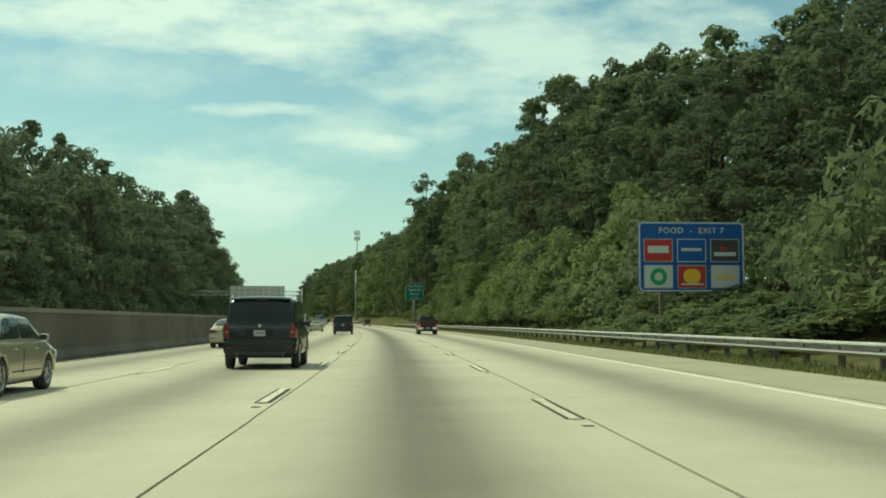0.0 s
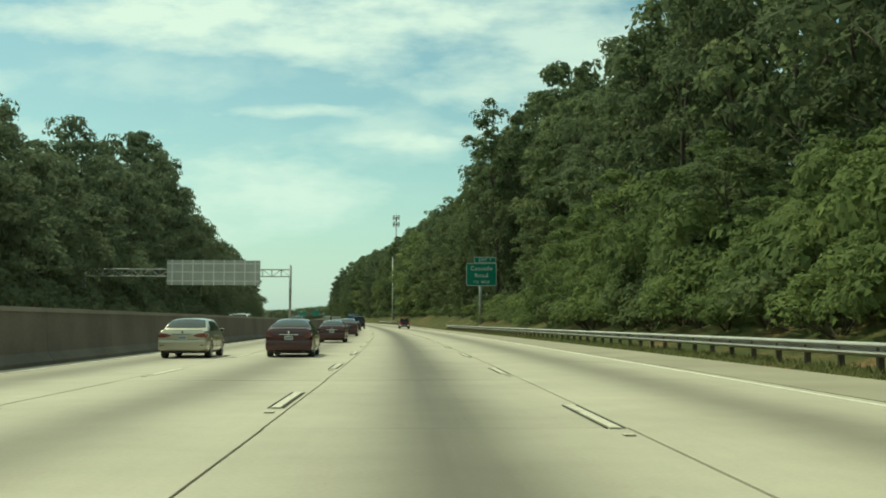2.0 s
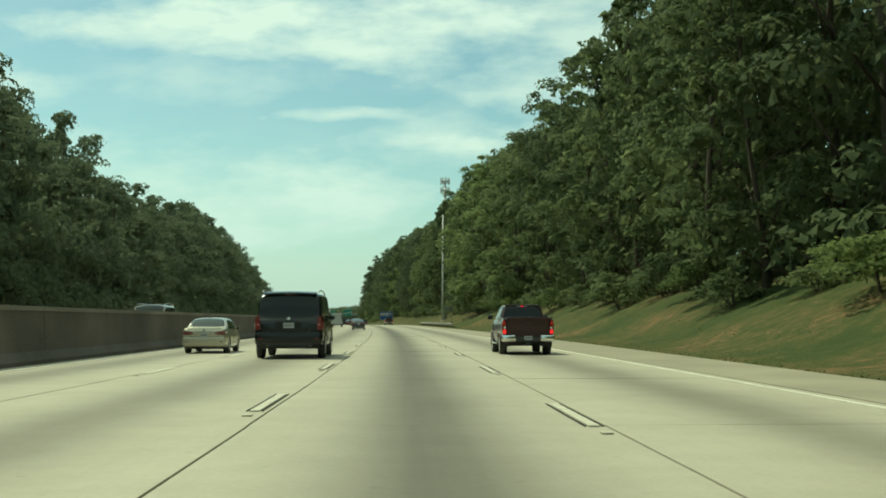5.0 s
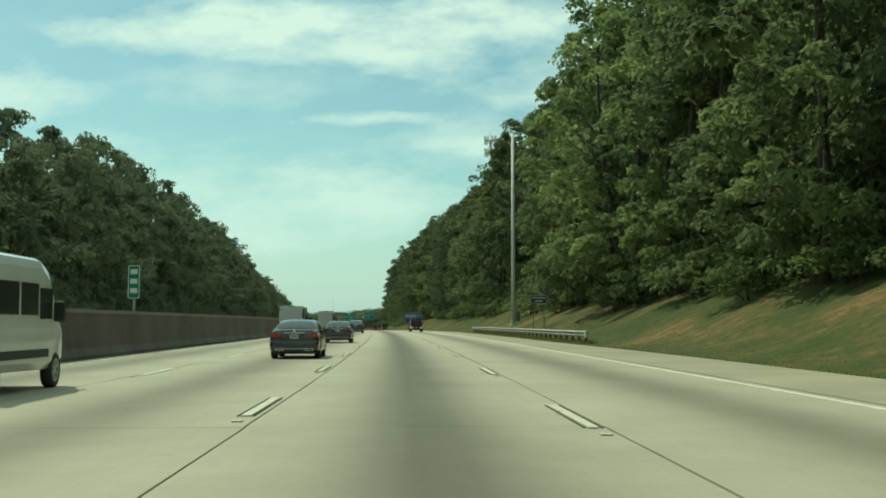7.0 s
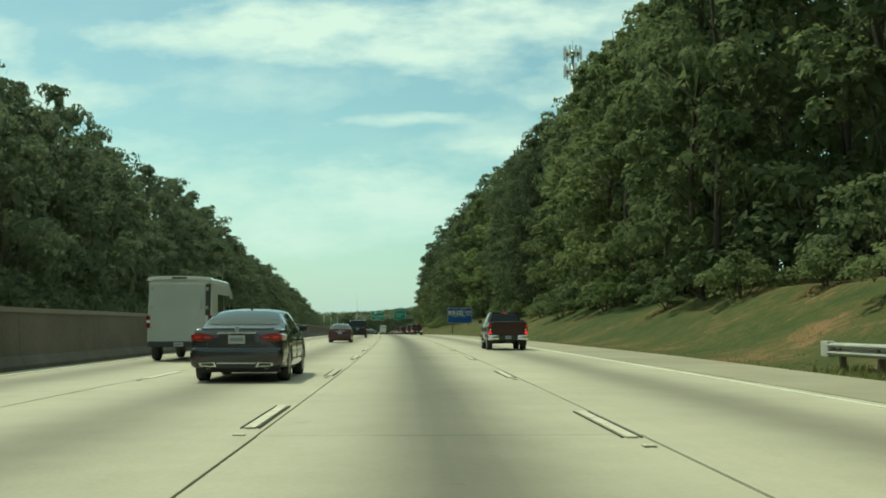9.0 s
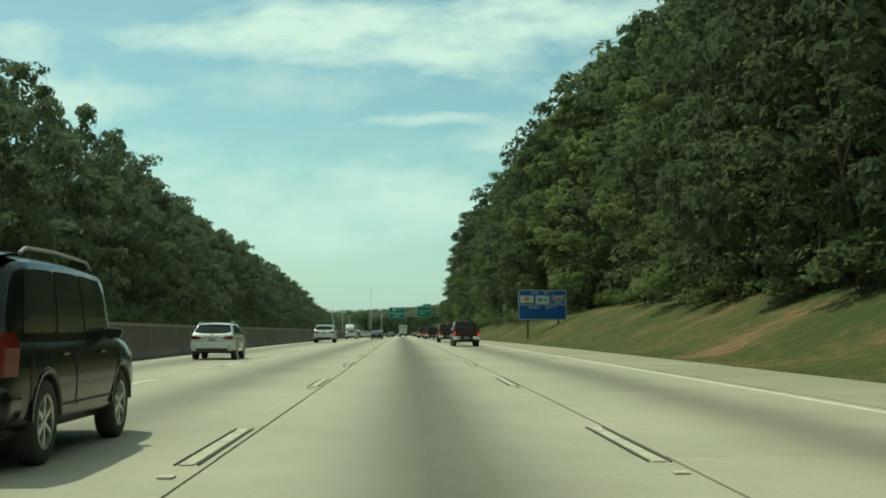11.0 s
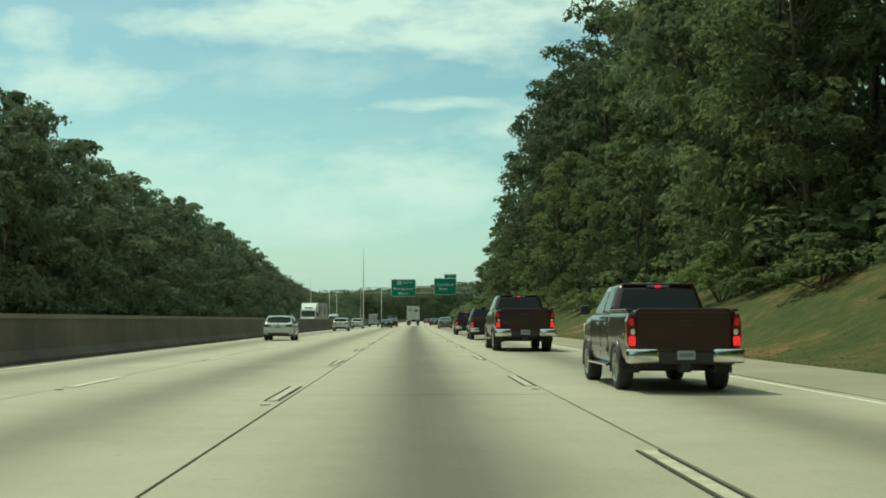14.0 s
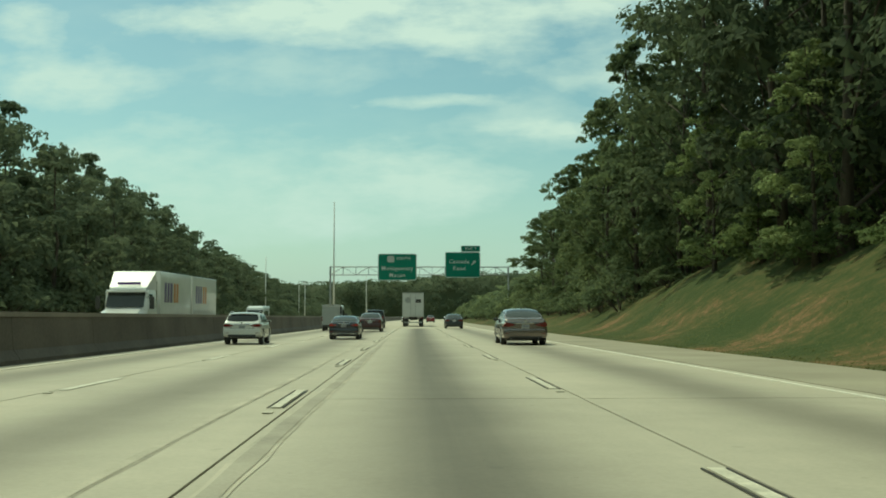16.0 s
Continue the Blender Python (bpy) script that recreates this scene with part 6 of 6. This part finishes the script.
def food_sign():
    """Blue services sign with six plain logo panels."""
    w, h, cz = 3.88, 2.53, 3.27
    root = thing("services_sign", spot(36.8, 10.68, 0), "blue roadside food services sign with six logo panels", "road sign")
    face = sign_face(root, w, h, cz, M_BLUE)
    lettering("FOOD  -  EXIT 7", 0.30, M_WHITE, face, 0, -0.045, cz + 0.94)
    cells = [(-1.22, 0.23, M_REDL), (0.0, 0.23, M_BLUE), (1.22, 0.23, M_BLACKL), (-1.22, -0.72, M_WHITE), (0.0, -0.72, M_REDL), (1.22, -0.72, M_WHITE)]
    logos = []
    for x, z, mat in cells:
        logos.append(part("logo_panel", plate(1.0, 0.78, -0.05, -0.028, 0.03, x, cz + z), mat, face))
        part("logo_border", frame_bm(1.06, 0.84, 0.03, -0.048, -0.030, 0.04, x, cz + z), M_WHITE if mat is M_BLUE else M_BACK, face)
    bar = lambda i, x0, x1, z0, z1, mat: part("logo_shape", box(cells[i][0] + x0, cells[i][0] + x1, -0.062, -0.048, cz + cells[i][1] + z0, cz + cells[i][1] + z1), mat, logos[i])
    bar(0, -0.38, 0.38, -0.10, 0.16, M_WHITE)
    bar(1, -0.38, 0.36, -0.02, 0.08, M_WHITE)
    bar(2, -0.40, 0.40, -0.20, -0.06, M_WHITE)
    bar(2, -0.18, 0.06, 0.02, 0.14, M_REDL)
    part("logo_shape", tube((-1.22, -0.062, cz - 0.72), (-1.22, -0.048, cz - 0.72), 0.31, n=28), M_LEAFG, logos[3])
    part("logo_shape", tube((-1.22, -0.068, cz - 0.72), (-1.22, -0.060, cz - 0.72), 0.15, n=24), M_WHITE, logos[3])
    part("logo_shape", plate(0.62, 0.52, -0.066, -0.048, 0.22, 0.0, cz - 0.70), M_YELLOW, logos[4])
    bar(4, -0.40, 0.42, -0.30, -0.24, M_WHITE)
    bar(5, -0.36, 0.36, -0.05, 0.04, M_YELLOW)
    for x in (-1.1, 1.1):
        part("post", box(x - 0.07, x + 0.07, 0.02, 0.14, ground_z(36.8, 10.7) - 0.6, cz + 0.9), M_POST, root)
    return root


def gas_sign():
    w, h, cz = 3.78, 2.34, 2.89
    root = thing("services_sign", spot(502.2, 10.68, 0), "blue roadside gas and food sign on two posts", "road sign")
    face = sign_face(root, w, h, cz, M_BLUE)
    lettering("GAS  -  EXIT 7", 0.25, M_WHITE, face, 0, -0.045, cz + 0.94)
    lettering("FOOD  -  EXIT 7", 0.26, M_WHITE, face, 0, -0.045, cz - 0.20)
    part("divider", box(-w / 2 + 0.06, w / 2 - 0.06, -0.045, -0.028, cz - 0.025, cz + 0.02), M_WHITE, face)
    xs = (-1.22, 0.0, 1.22)
    logos = [part("logo_panel", plate(1.06, 0.66, -0.05, -0.028, 0.03, x, cz + 0.40), m, face) for x, m in zip(xs, (M_WHITE, M_WHITE, M_BLUE))]
    part("logo_border", frame_bm(1.10, 0.70, 0.03, -0.052, -0.030, 0.04, xs[2], cz + 0.40), M_WHITE, face)
    part("logo_shape", tube((xs[0], -0.064, cz + 0.46), (xs[0], -0.048, cz + 0.46), 0.20, n=9), M_TAN, logos[0])
    part("logo_shape", box(xs[0] - 0.53, xs[0] + 0.53, -0.055, -0.048, cz + 0.07, cz + 0.17), M_LEAFG, logos[0])
    part("logo_shape", tube((xs[1] - 0.20, -0.064, cz + 0.40), (xs[1] - 0.20, -0.048, cz + 0.40), 0.16, n=20), M_LEAFG, logos[1])
    part("logo_shape", box(xs[1] + 0.05, xs[1] + 0.36, -0.060, -0.048, cz + 0.33, cz + 0.47), M_LEAFG, logos[1])
    part("logo_shape", box(xs[2] - 0.42, xs[2] + 0.42, -0.060, -0.048, cz + 0.36, cz + 0.66), M_WHITE, logos[2])
    part("logo_shape", box(xs[2] - 0.36, xs[2] + 0.36, -0.068, -0.058, cz + 0.44, cz + 0.56), M_REDL, logos[2])
    part("logo_shape", box(xs[2] - 0.28, xs[2] + 0.28, -0.060, -0.048, cz + 0.15, cz + 0.24), M_WHITE, logos[2])
    for x in (-1.15, 1.25):
        part("post", box(x - 0.075, x + 0.075, 0.02, 0.15, ground_z(502.2, 10.6 + x) - 0.5, cz + 0.8, 0.01), M_POST, root, "dark wooden post")
    return root


def guide_sign():
    """Green exit sign on one round post behind the guardrail."""
    root = thing("exit_sign", spot(192.0, 10.55, 0), "green exit guide sign on a grey round post", "road sign")
    cz, w, h = 6.24, 3.40, 2.54
    face = sign_face(root, w, h, cz, M_GREEN, 0.2)
    lettering("Cascade", 0.66, M_WHITE, face, 0, -0.045, cz + 0.66)
    lettering("Road", 0.66, M_WHITE, face, 0, -0.045, cz - 0.10)
    lettering("1/2  MILE", 0.42, M_WHITE, face, 0, -0.045, cz - 0.84)
    tab = sign_face(root, 2.50, 0.66, cz + h / 2 + 0.36, M_GREEN, 0.1, 0.0, 0.42)
    lettering("EXIT  7", 0.40, M_WHITE, tab, 0.42, -0.045, cz + h / 2 + 0.36)
    part("post", tube((-0.08, 0.22, -0.4), (-0.08, 0.22, cz + 1.0), 0.185, 0.175, 16), M_STEEL, root, "round grey steel post", smooth=True)
    for z in (cz - 0.8, cz, cz + 0.8):
        part("brace", box(-w * 0.42, w * 0.42, 0.02, 0.10, z - 0.04, z + 0.04), M_STEEL, root)
    return root


def name_sign():
    root = thing("memorial_sign", spot(337.6, 9.85, 0), "small dark brown naming sign on two thin posts", "road sign")
    cz = 2.51
    face = sign_face(root, 1.18, 0.58, cz, M_BLACKL, 0.05, stripe=0.03)
    part("lettering_bar", box(-0.46, 0.46, -0.046, -0.030, cz + 0.07, cz + 0.15), M_WHITE, face)
    part("lettering_bar", box(-0.28, 0.28, -0.046, -0.030, cz - 0.14, cz - 0.06), M_WHITE, face)
    for x in (-0.37, 0.37):
        part("post", box(x - 0.025, x + 0.025, 0.02, 0.07, -0.1, cz + 0.3), M_POST, root)
    return root


def marker_sign(s, z0, z1, w, label):
    """A narrow upright sign on a post standing on the median wall."""
    root = thing("median_sign", spot(s, -8.38, 0), label, "road sign")
    cz, h = (z0 + z1) / 2, z1 - z0
    face = sign_face(root, w, h, cz, M_GREEN, 0.04, y=-0.06, stripe=0.02)
    for k in (0.30, 0.02, -0.26):
        part("lettering_bar", box(-w * 0.28, w * 0.28, -0.105, -0.09, cz + h * k - h * 0.07, cz + h * k + h * 0.07), M_WHITE, face)
    part("post", box(-0.03, 0.03, -0.04, 0.02, WALL_H(s) - 0.01, z1 - 0.05), M_STEEL, root)
    return root


food_sign()
gas_sign()
guide_sign()
name_sign()
marker_sign(300.0, 1.66, 2.71, 0.38, "narrow green marker sign above the median wall")
marker_sign(547.6, 1.32, 2.36, 0.38, "narrow green marker sign above the median wall")


# ------------------------------------------------------------------ gantries
def truss(root, x0, x1, z0, z1, depth, mat, bays, r=0.06):
    for y in (-depth / 2, depth / 2):
        for z in (z0, z1):
            part("chord", tube((x0, y, z), (x1, y, z), r, n=8), mat, root)
        bm = bmesh.new()
        xs = np.linspace(x0, x1, bays + 1)
        for i in range(bays):
            a, b = (z0, z1) if i % 2 == 0 else (z1, z0)
            tube((xs[i], y, a), (xs[i + 1], y, b), r * 0.45, n=6, bm=bm)
            tube((xs[i], y, z0), (xs[i], y, z1), r * 0.5, n=6, bm=bm)
        part("lattice", bm, mat, root, "thin lattice bracing")


# ribs coloured paler than the panels to bring out relief the shade hides
M_RIB = material("highlight_aluminium_rib", (0.66, 0.67, 0.64), 0.5, 0.1, vary=0.1)


def gantry_back():
    """Sign bridge for the oncoming carriageway: the backs of its panels face us."""
    root = thing("sign_gantry", spot(184.0, 0, 0), "grey steel sign bridge seen from behind the panels", "sign gantry")
    xr, xl = -10.0, -30.6
    for x in (xr, xl):
        for y in (-0.45, 0.45):
            part("column", tube((x, y, -0.1), (x, y, 6.75), 0.10, n=12), M_STEEL, root, smooth=True)
        bm = bmesh.new()
        for k in range(6):
            tube((x, -0.45, 1.0 * k + 0.3), (x, 0.45, 1.0 * k + 1.0), 0.05, n=6, bm=bm)
        part("column_lattice", bm, M_STEEL, root)
    truss(root, xl, xr, 5.60, 6.30, 0.7, M_STEEL, 22, 0.045)
    for i in range(9):
        x = -22.3 + i * 1.035 + 0.52
        part("panel", box(x - 0.512, x + 0.512, -0.60, -0.55, 4.70, 7.19), M_BACK, root, "bare aluminium sign back")
        part("stiffener", box(x - 0.05, x + 0.05, -0.72, -0.60, 4.66, 7.23), M_RIB, root)
    for z in (5.1, 6.0, 6.85):
        part("rail", box(-22.3, -13.0, -0.68, -0.60, z - 0.05, z + 0.05), M_RIB, root)
    return root


def gantry_front():
    """Overhead sign bridge ahead with two green signs."""
    root = thing("sign_gantry", spot(752.0, 0, 0), "overhead sign bridge with two green guide signs", "sign gantry")
    for x in (-11.7, 11.7):
        for y in (-0.5, 0.5):
            part("column", tube((x, y, -0.5), (x, y * 0.6, 7.6), 0.095, n=12), M_STEEL, root)
    truss(root, -11.7, 11.7, 6.50, 7.55, 0.7, M_STEEL, 14, 0.055)
    a = sign_face(root, 5.05, 3.50, 7.50, M_GREEN, 0.25, -0.75, -2.9, 0.07)
    lettering("Montgomery", 0.72, M_WHITE, a, -2.9, -0.80, 7.32)
    lettering("Macon", 0.72, M_WHITE, a, -2.9, -0.80, 6.42)
    lettering("SOUTH", 0.50, M_WHITE, a, -2.1, -0.80, 8.62)
    part("route_shield", plate(0.95, 0.85, -0.81, -0.78, 0.25, -3.75, 8.55), M_BACK, a, "pale route shield")
    b = sign_face(root, 4.60, 3.36, 7.80, M_GREEN, 0.25, -0.75, 5.66, 0.07)
    lettering("Cascade", 0.72, M_WHITE, b, 5.2, -0.80, 8.22)
    lettering("Road", 0.72, M_WHITE, b, 5.2, -0.80, 7.32)
    arrow = part("arrow", loft([[(6.82 + a, y, 7.80 - a), (7.20 + a, y, 8.18 - a), (7.20 - a, y, 8.18 + a), (6.82 - a, y, 7.80 + a)] for a in (0.045,) for y in (-0.80, -0.785)]), M_WHITE, b)
    part("arrow_head", loft([[(7.38, y, 8.36), (6.98, y, 8.30), (7.32, y, 7.96)] for y in (-0.80, -0.785)]), M_WHITE, arrow)
    t = sign_face(root, 2.5, 0.80, 9.92, M_GREEN, 0.1, -0.75, 6.7, 0.05)
    lettering("EXIT 7", 0.46, M_WHITE, t, 6.7, -0.80, 9.92)
    return root


gantry_back()
gantry_front()


# ------------------------------------------------------------------ light poles and mast
def light_pole(s, u, top, r, label, box_at_foot=False, arm=0.0, z0=None):
    z0 = ground_z(s, u) if z0 is None else z0
    root = thing("light_pole", spot(s, u, 0), label, "light pole")
    part("pole", tube((0, 0, z0 - 0.3), (0, 0, top), r, r * 0.55, 14), M_POLE, root, smooth=True)
    part("base", tube((0, 0, z0 - 0.2), (0, 0, z0 + 0.10), r * 1.5, r * 1.4, 14), M_POLE, root)
    if arm:
        part("arm", tube((0, 0, top - 0.15), (arm, 0, top + 0.1), 0.05, 0.04, 8), M_POLE, root)
        part("lamp_head", box(arm - 0.32, arm + 0.22, -0.14, 0.14, top + 0.05, top + 0.19, 0.05), M_STEEL, root)
    if box_at_foot:
        part("meter_box", box(0.25, 0.62, -0.15, 0.15, z0 + 0.35, z0 + 1.35, 0.04), M_CABINET, root, "dull grey electrical cabinet")
        part("cabinet_stand", box(0.38, 0.48, -0.06, 0.06, z0 - 0.2, z0 + 0.36), M_POST, root)
    return root


light_pole(360.5, 11.2, 18.2, 0.21, "tall tapered grey light pole beside the guardrail", True)
light_pole(412.0, -31.0, 16.4, 0.17, "slim grey light pole behind the opposite carriageway", z0=0.0)
light_pole(748.0, -10.9, 15.7, 0.13, "slim grey light pole near the sign bridge", z0=0.0)
light_pole(796.0, -27.0, 11.4, 0.11, "slim grey light pole far along the road", z0=0.0)
light_pole(841.0, -27.0, 8.5, 0.10, "slim grey light pole far along the road", z0=0.0)
light_pole(811.0, -22.0, 7.5, 0.09, "slim grey light pole far along the road", arm=-0.5, z0=0.0)
light_pole(790.0, -2.0 - 7.2, 8.0, 0.10, "grey post on the median far ahead", z0=1.0)


def cell_mast():
    s, u, top = 501.0, 28.2, 44.0
    root = thing("cell_tower", spot(s, u, 0), "tall grey cell mast rising over the trees", "mast")
    part("mast", tube((0, 0, ground_z(s, u) - 0.5), (0, 0, top), 0.42, 0.26, 14), M_STEEL, root, smooth=True)
    for z in (top - 0.6, top - 3.4):
        ring = part("platform", tube((0, 0, z - 0.08), (0, 0, z + 0.05), 1.25, n=12), M_STEEL, root)
        for k in range(9):
            a = 2 * math.pi * k / 9
            x, y = 1.32 * math.cos(a), 1.32 * math.sin(a)
            part("antenna", box(x - 0.13, x + 0.13, y - 0.08, y + 0.08, z - 0.95, z + 1.05, 0.03), M_POLE, root)
    part("spike", tube((0, 0, top), (0, 0, top + 1.6), 0.04, 0.02, 6), M_STEEL, root)
    return root


cell_mast()

# ------------------------------------------------------------------ litter and tyre marks
def shred(s, u, length, turn, label):
    """A curled strip of tyre rubber lying on the pavement."""
    root = thing("tyre_shred", spot(s, u, 0.012, turn), label, "debris")
    rings = []
    for i in range(7):
        y = length * (i / 6 - 0.5)
        z = 0.003 * math.sin(i * 1.3) + 0.004
        rings.append([(-0.012, y, z), (0.012, y, z + 0.003), (0.010, y, z + 0.009), (-0.010, y, z + 0.007)])
    part("strip", loft(rings), M_TYRE, root)
    return root


shred(583.9, -1.37, 0.30, 90, "thin black strip of tyre rubber on the concrete")
shred(605.85, 1.50, 0.26, 80, "curled scrap of tyre rubber on the concrete")
shred(535.4, 6.8, 0.42, 85, "dark scrap lying on the shoulder")
M_MARK = material("tyre_mark", (0.325, 0.295, 0.229), 0.85, vary=0.25, grain=30, blotch=1.0)
M_SMEAR = material("tyre_mark_fringe", (0.412, 0.373, 0.288), 0.85, vary=0.25, grain=30, blotch=1.0)
for u0, u1, s0, s1, core, label in ((-2.17, -2.05, 600, 668, M_SMEAR, "long grey tyre mark along the lane"), (-1.48, -1.27, 596, 664, M_MARK, "broad grey tyre mark along the lane")):
    for mat, share, z in ((M_SMEAR, 1.0, 0.004), (core, 0.66, 0.008)):
        vv = []
        for s in np.arange(s0, s1 + 0.1, 1.0):
            k = min(1.0, 0.04 + (s - s0) / 26.0, 0.04 + (s1 - s) / 20.0) / 2 * share * (1 + 0.3 * noise.noise(Vector((s * 0.7, share, 1.0))))
            m = (u0 + u1) / 2 + 0.02 * math.sin(s * 0.4) + 0.012 * noise.noise(Vector((s * 1.1, 4.0, 2.0)))
            vv += [at(s, m - (u1 - u0) * k, z), at(s, m + (u1 - u0) * k, z)]
        tagged(piece("tyre_mark", mesh_of("tyre_mark", vv, [(q, q + 1, q + 3, q + 2) for q in range(0, len(vv) - 2, 2)], mat)), label, "road marking", kind="structure")

# ------------------------------------------------------------------ lane markings
DASH, PERIOD = 2.5, 9.52
M_WORN = material("faded_dash_paint", (0.455, 0.420, 0.325), 0.8, vary=0.3, grain=30, blotch=4.0)
M_THIN = material("thin_dash_paint", (0.60, 0.57, 0.47), 0.8, vary=0.25, grain=30, blotch=4.0)
dash_me = {}
for name, x0, x1, z0, z1, mat in (("dash", -0.05, 0.05, 0.0, 0.010, M_DASH), ("worn", -0.05, 0.05, 0.0, 0.006, M_WORN), ("thin", -0.058, 0.058, 0.0, 0.006, M_THIN), ("edge", -0.007, 0.007, 0.0, 0.008, M_GROOVE), ("marker", -0.05, 0.05, 0.0, 0.012, M_DASH)):
    bm = box(x0, x1, 0.0, DASH if name != "marker" else 0.11, z0, z1, 0.006 if name == "marker" else 0)
    me = bpy.data.meshes.new(name)
    bm.to_mesh(me)
    bm.free()
    me.materials.append(mat)
    dash_me[name] = me
markings = tagged(new("lane_markings"), "broken white lane lines with black contrast edges", "road marking", kind="structure")
rm = random.Random(3)
for uc in (-4.72, -1.71, 1.48):
    for k in range(-1, 88):
        s = 0.2 + k * PERIOD
        if uc > -2 and uc < 0:
            s += float(np.interp(s, [0, 80, 290, 350, 480, 560], [2.1, 2.3, 1.2, 0.9, -0.7, -2.7]))
        d = piece("dash", dash_me["thin" if uc < -4 else "worn" if 425 < s < 600 or rm.random() < 0.2 else "dash"], markings, spot(s, uc, 0.004, tilt=True))
        for off in (-0.078, 0.078) if rm.random() > 0.03 and uc > -4 else ():
            piece("contrast_edge", dash_me["edge"], d, Matrix.Translation((off, 0, 0)))
        if k < 75:
            piece("marker", dash_me["marker"], markings, spot(s - 0.55 - 0.1 * rm.random(), uc, 0.004, tilt=True))

# ------------------------------------------------------------------ concrete slabs
SLAB = 7.62
slab_me = []
for width, mat, a, b in ((3.17, M_ROAD, 0.010, 0.014), (3.26, M_ROAD_SIDE, 0.008, 0.010), (3.44, M_ROAD_SIDE, 0.008, 0.008), (3.60, M_ROAD_SIDE, 0.014, 0.008)):
    bm = box(-width / 2 + a, width / 2 - b, 0.004, SLAB - 0.004, -0.12, 0.0, 0.006)
    me = bpy.data.meshes.new("slab")
    bm.to_mesh(me)
    bm.free()
    me.materials.append(mat)
    slab_me.append(me)
# slab tone by station, darker along two stretches
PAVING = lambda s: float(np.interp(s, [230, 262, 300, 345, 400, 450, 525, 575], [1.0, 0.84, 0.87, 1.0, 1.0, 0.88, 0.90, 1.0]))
road = tagged(new("road"), "pale worn concrete carriageway of jointed slabs with oil-dark lanes", "road", kind="structure")
rs = random.Random(4)
for uc, idx, _ in ((0.015, 0, 0), (3.40, 3, 0), (-3.20, 1, 0), (-6.55, 2, 0)):
    for k in range(-3, 92):
        s = k * SLAB + 2.2
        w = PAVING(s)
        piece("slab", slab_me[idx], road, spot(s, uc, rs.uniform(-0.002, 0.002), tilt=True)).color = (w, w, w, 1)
tagged(ribbon("road_far", -8.2, 5.25, 0.0, 92 * SLAB + 2.2, 1500, M_FAR_ROAD, thick=0.08), "pale concrete carriageway running into the distance", "road", kind="structure")
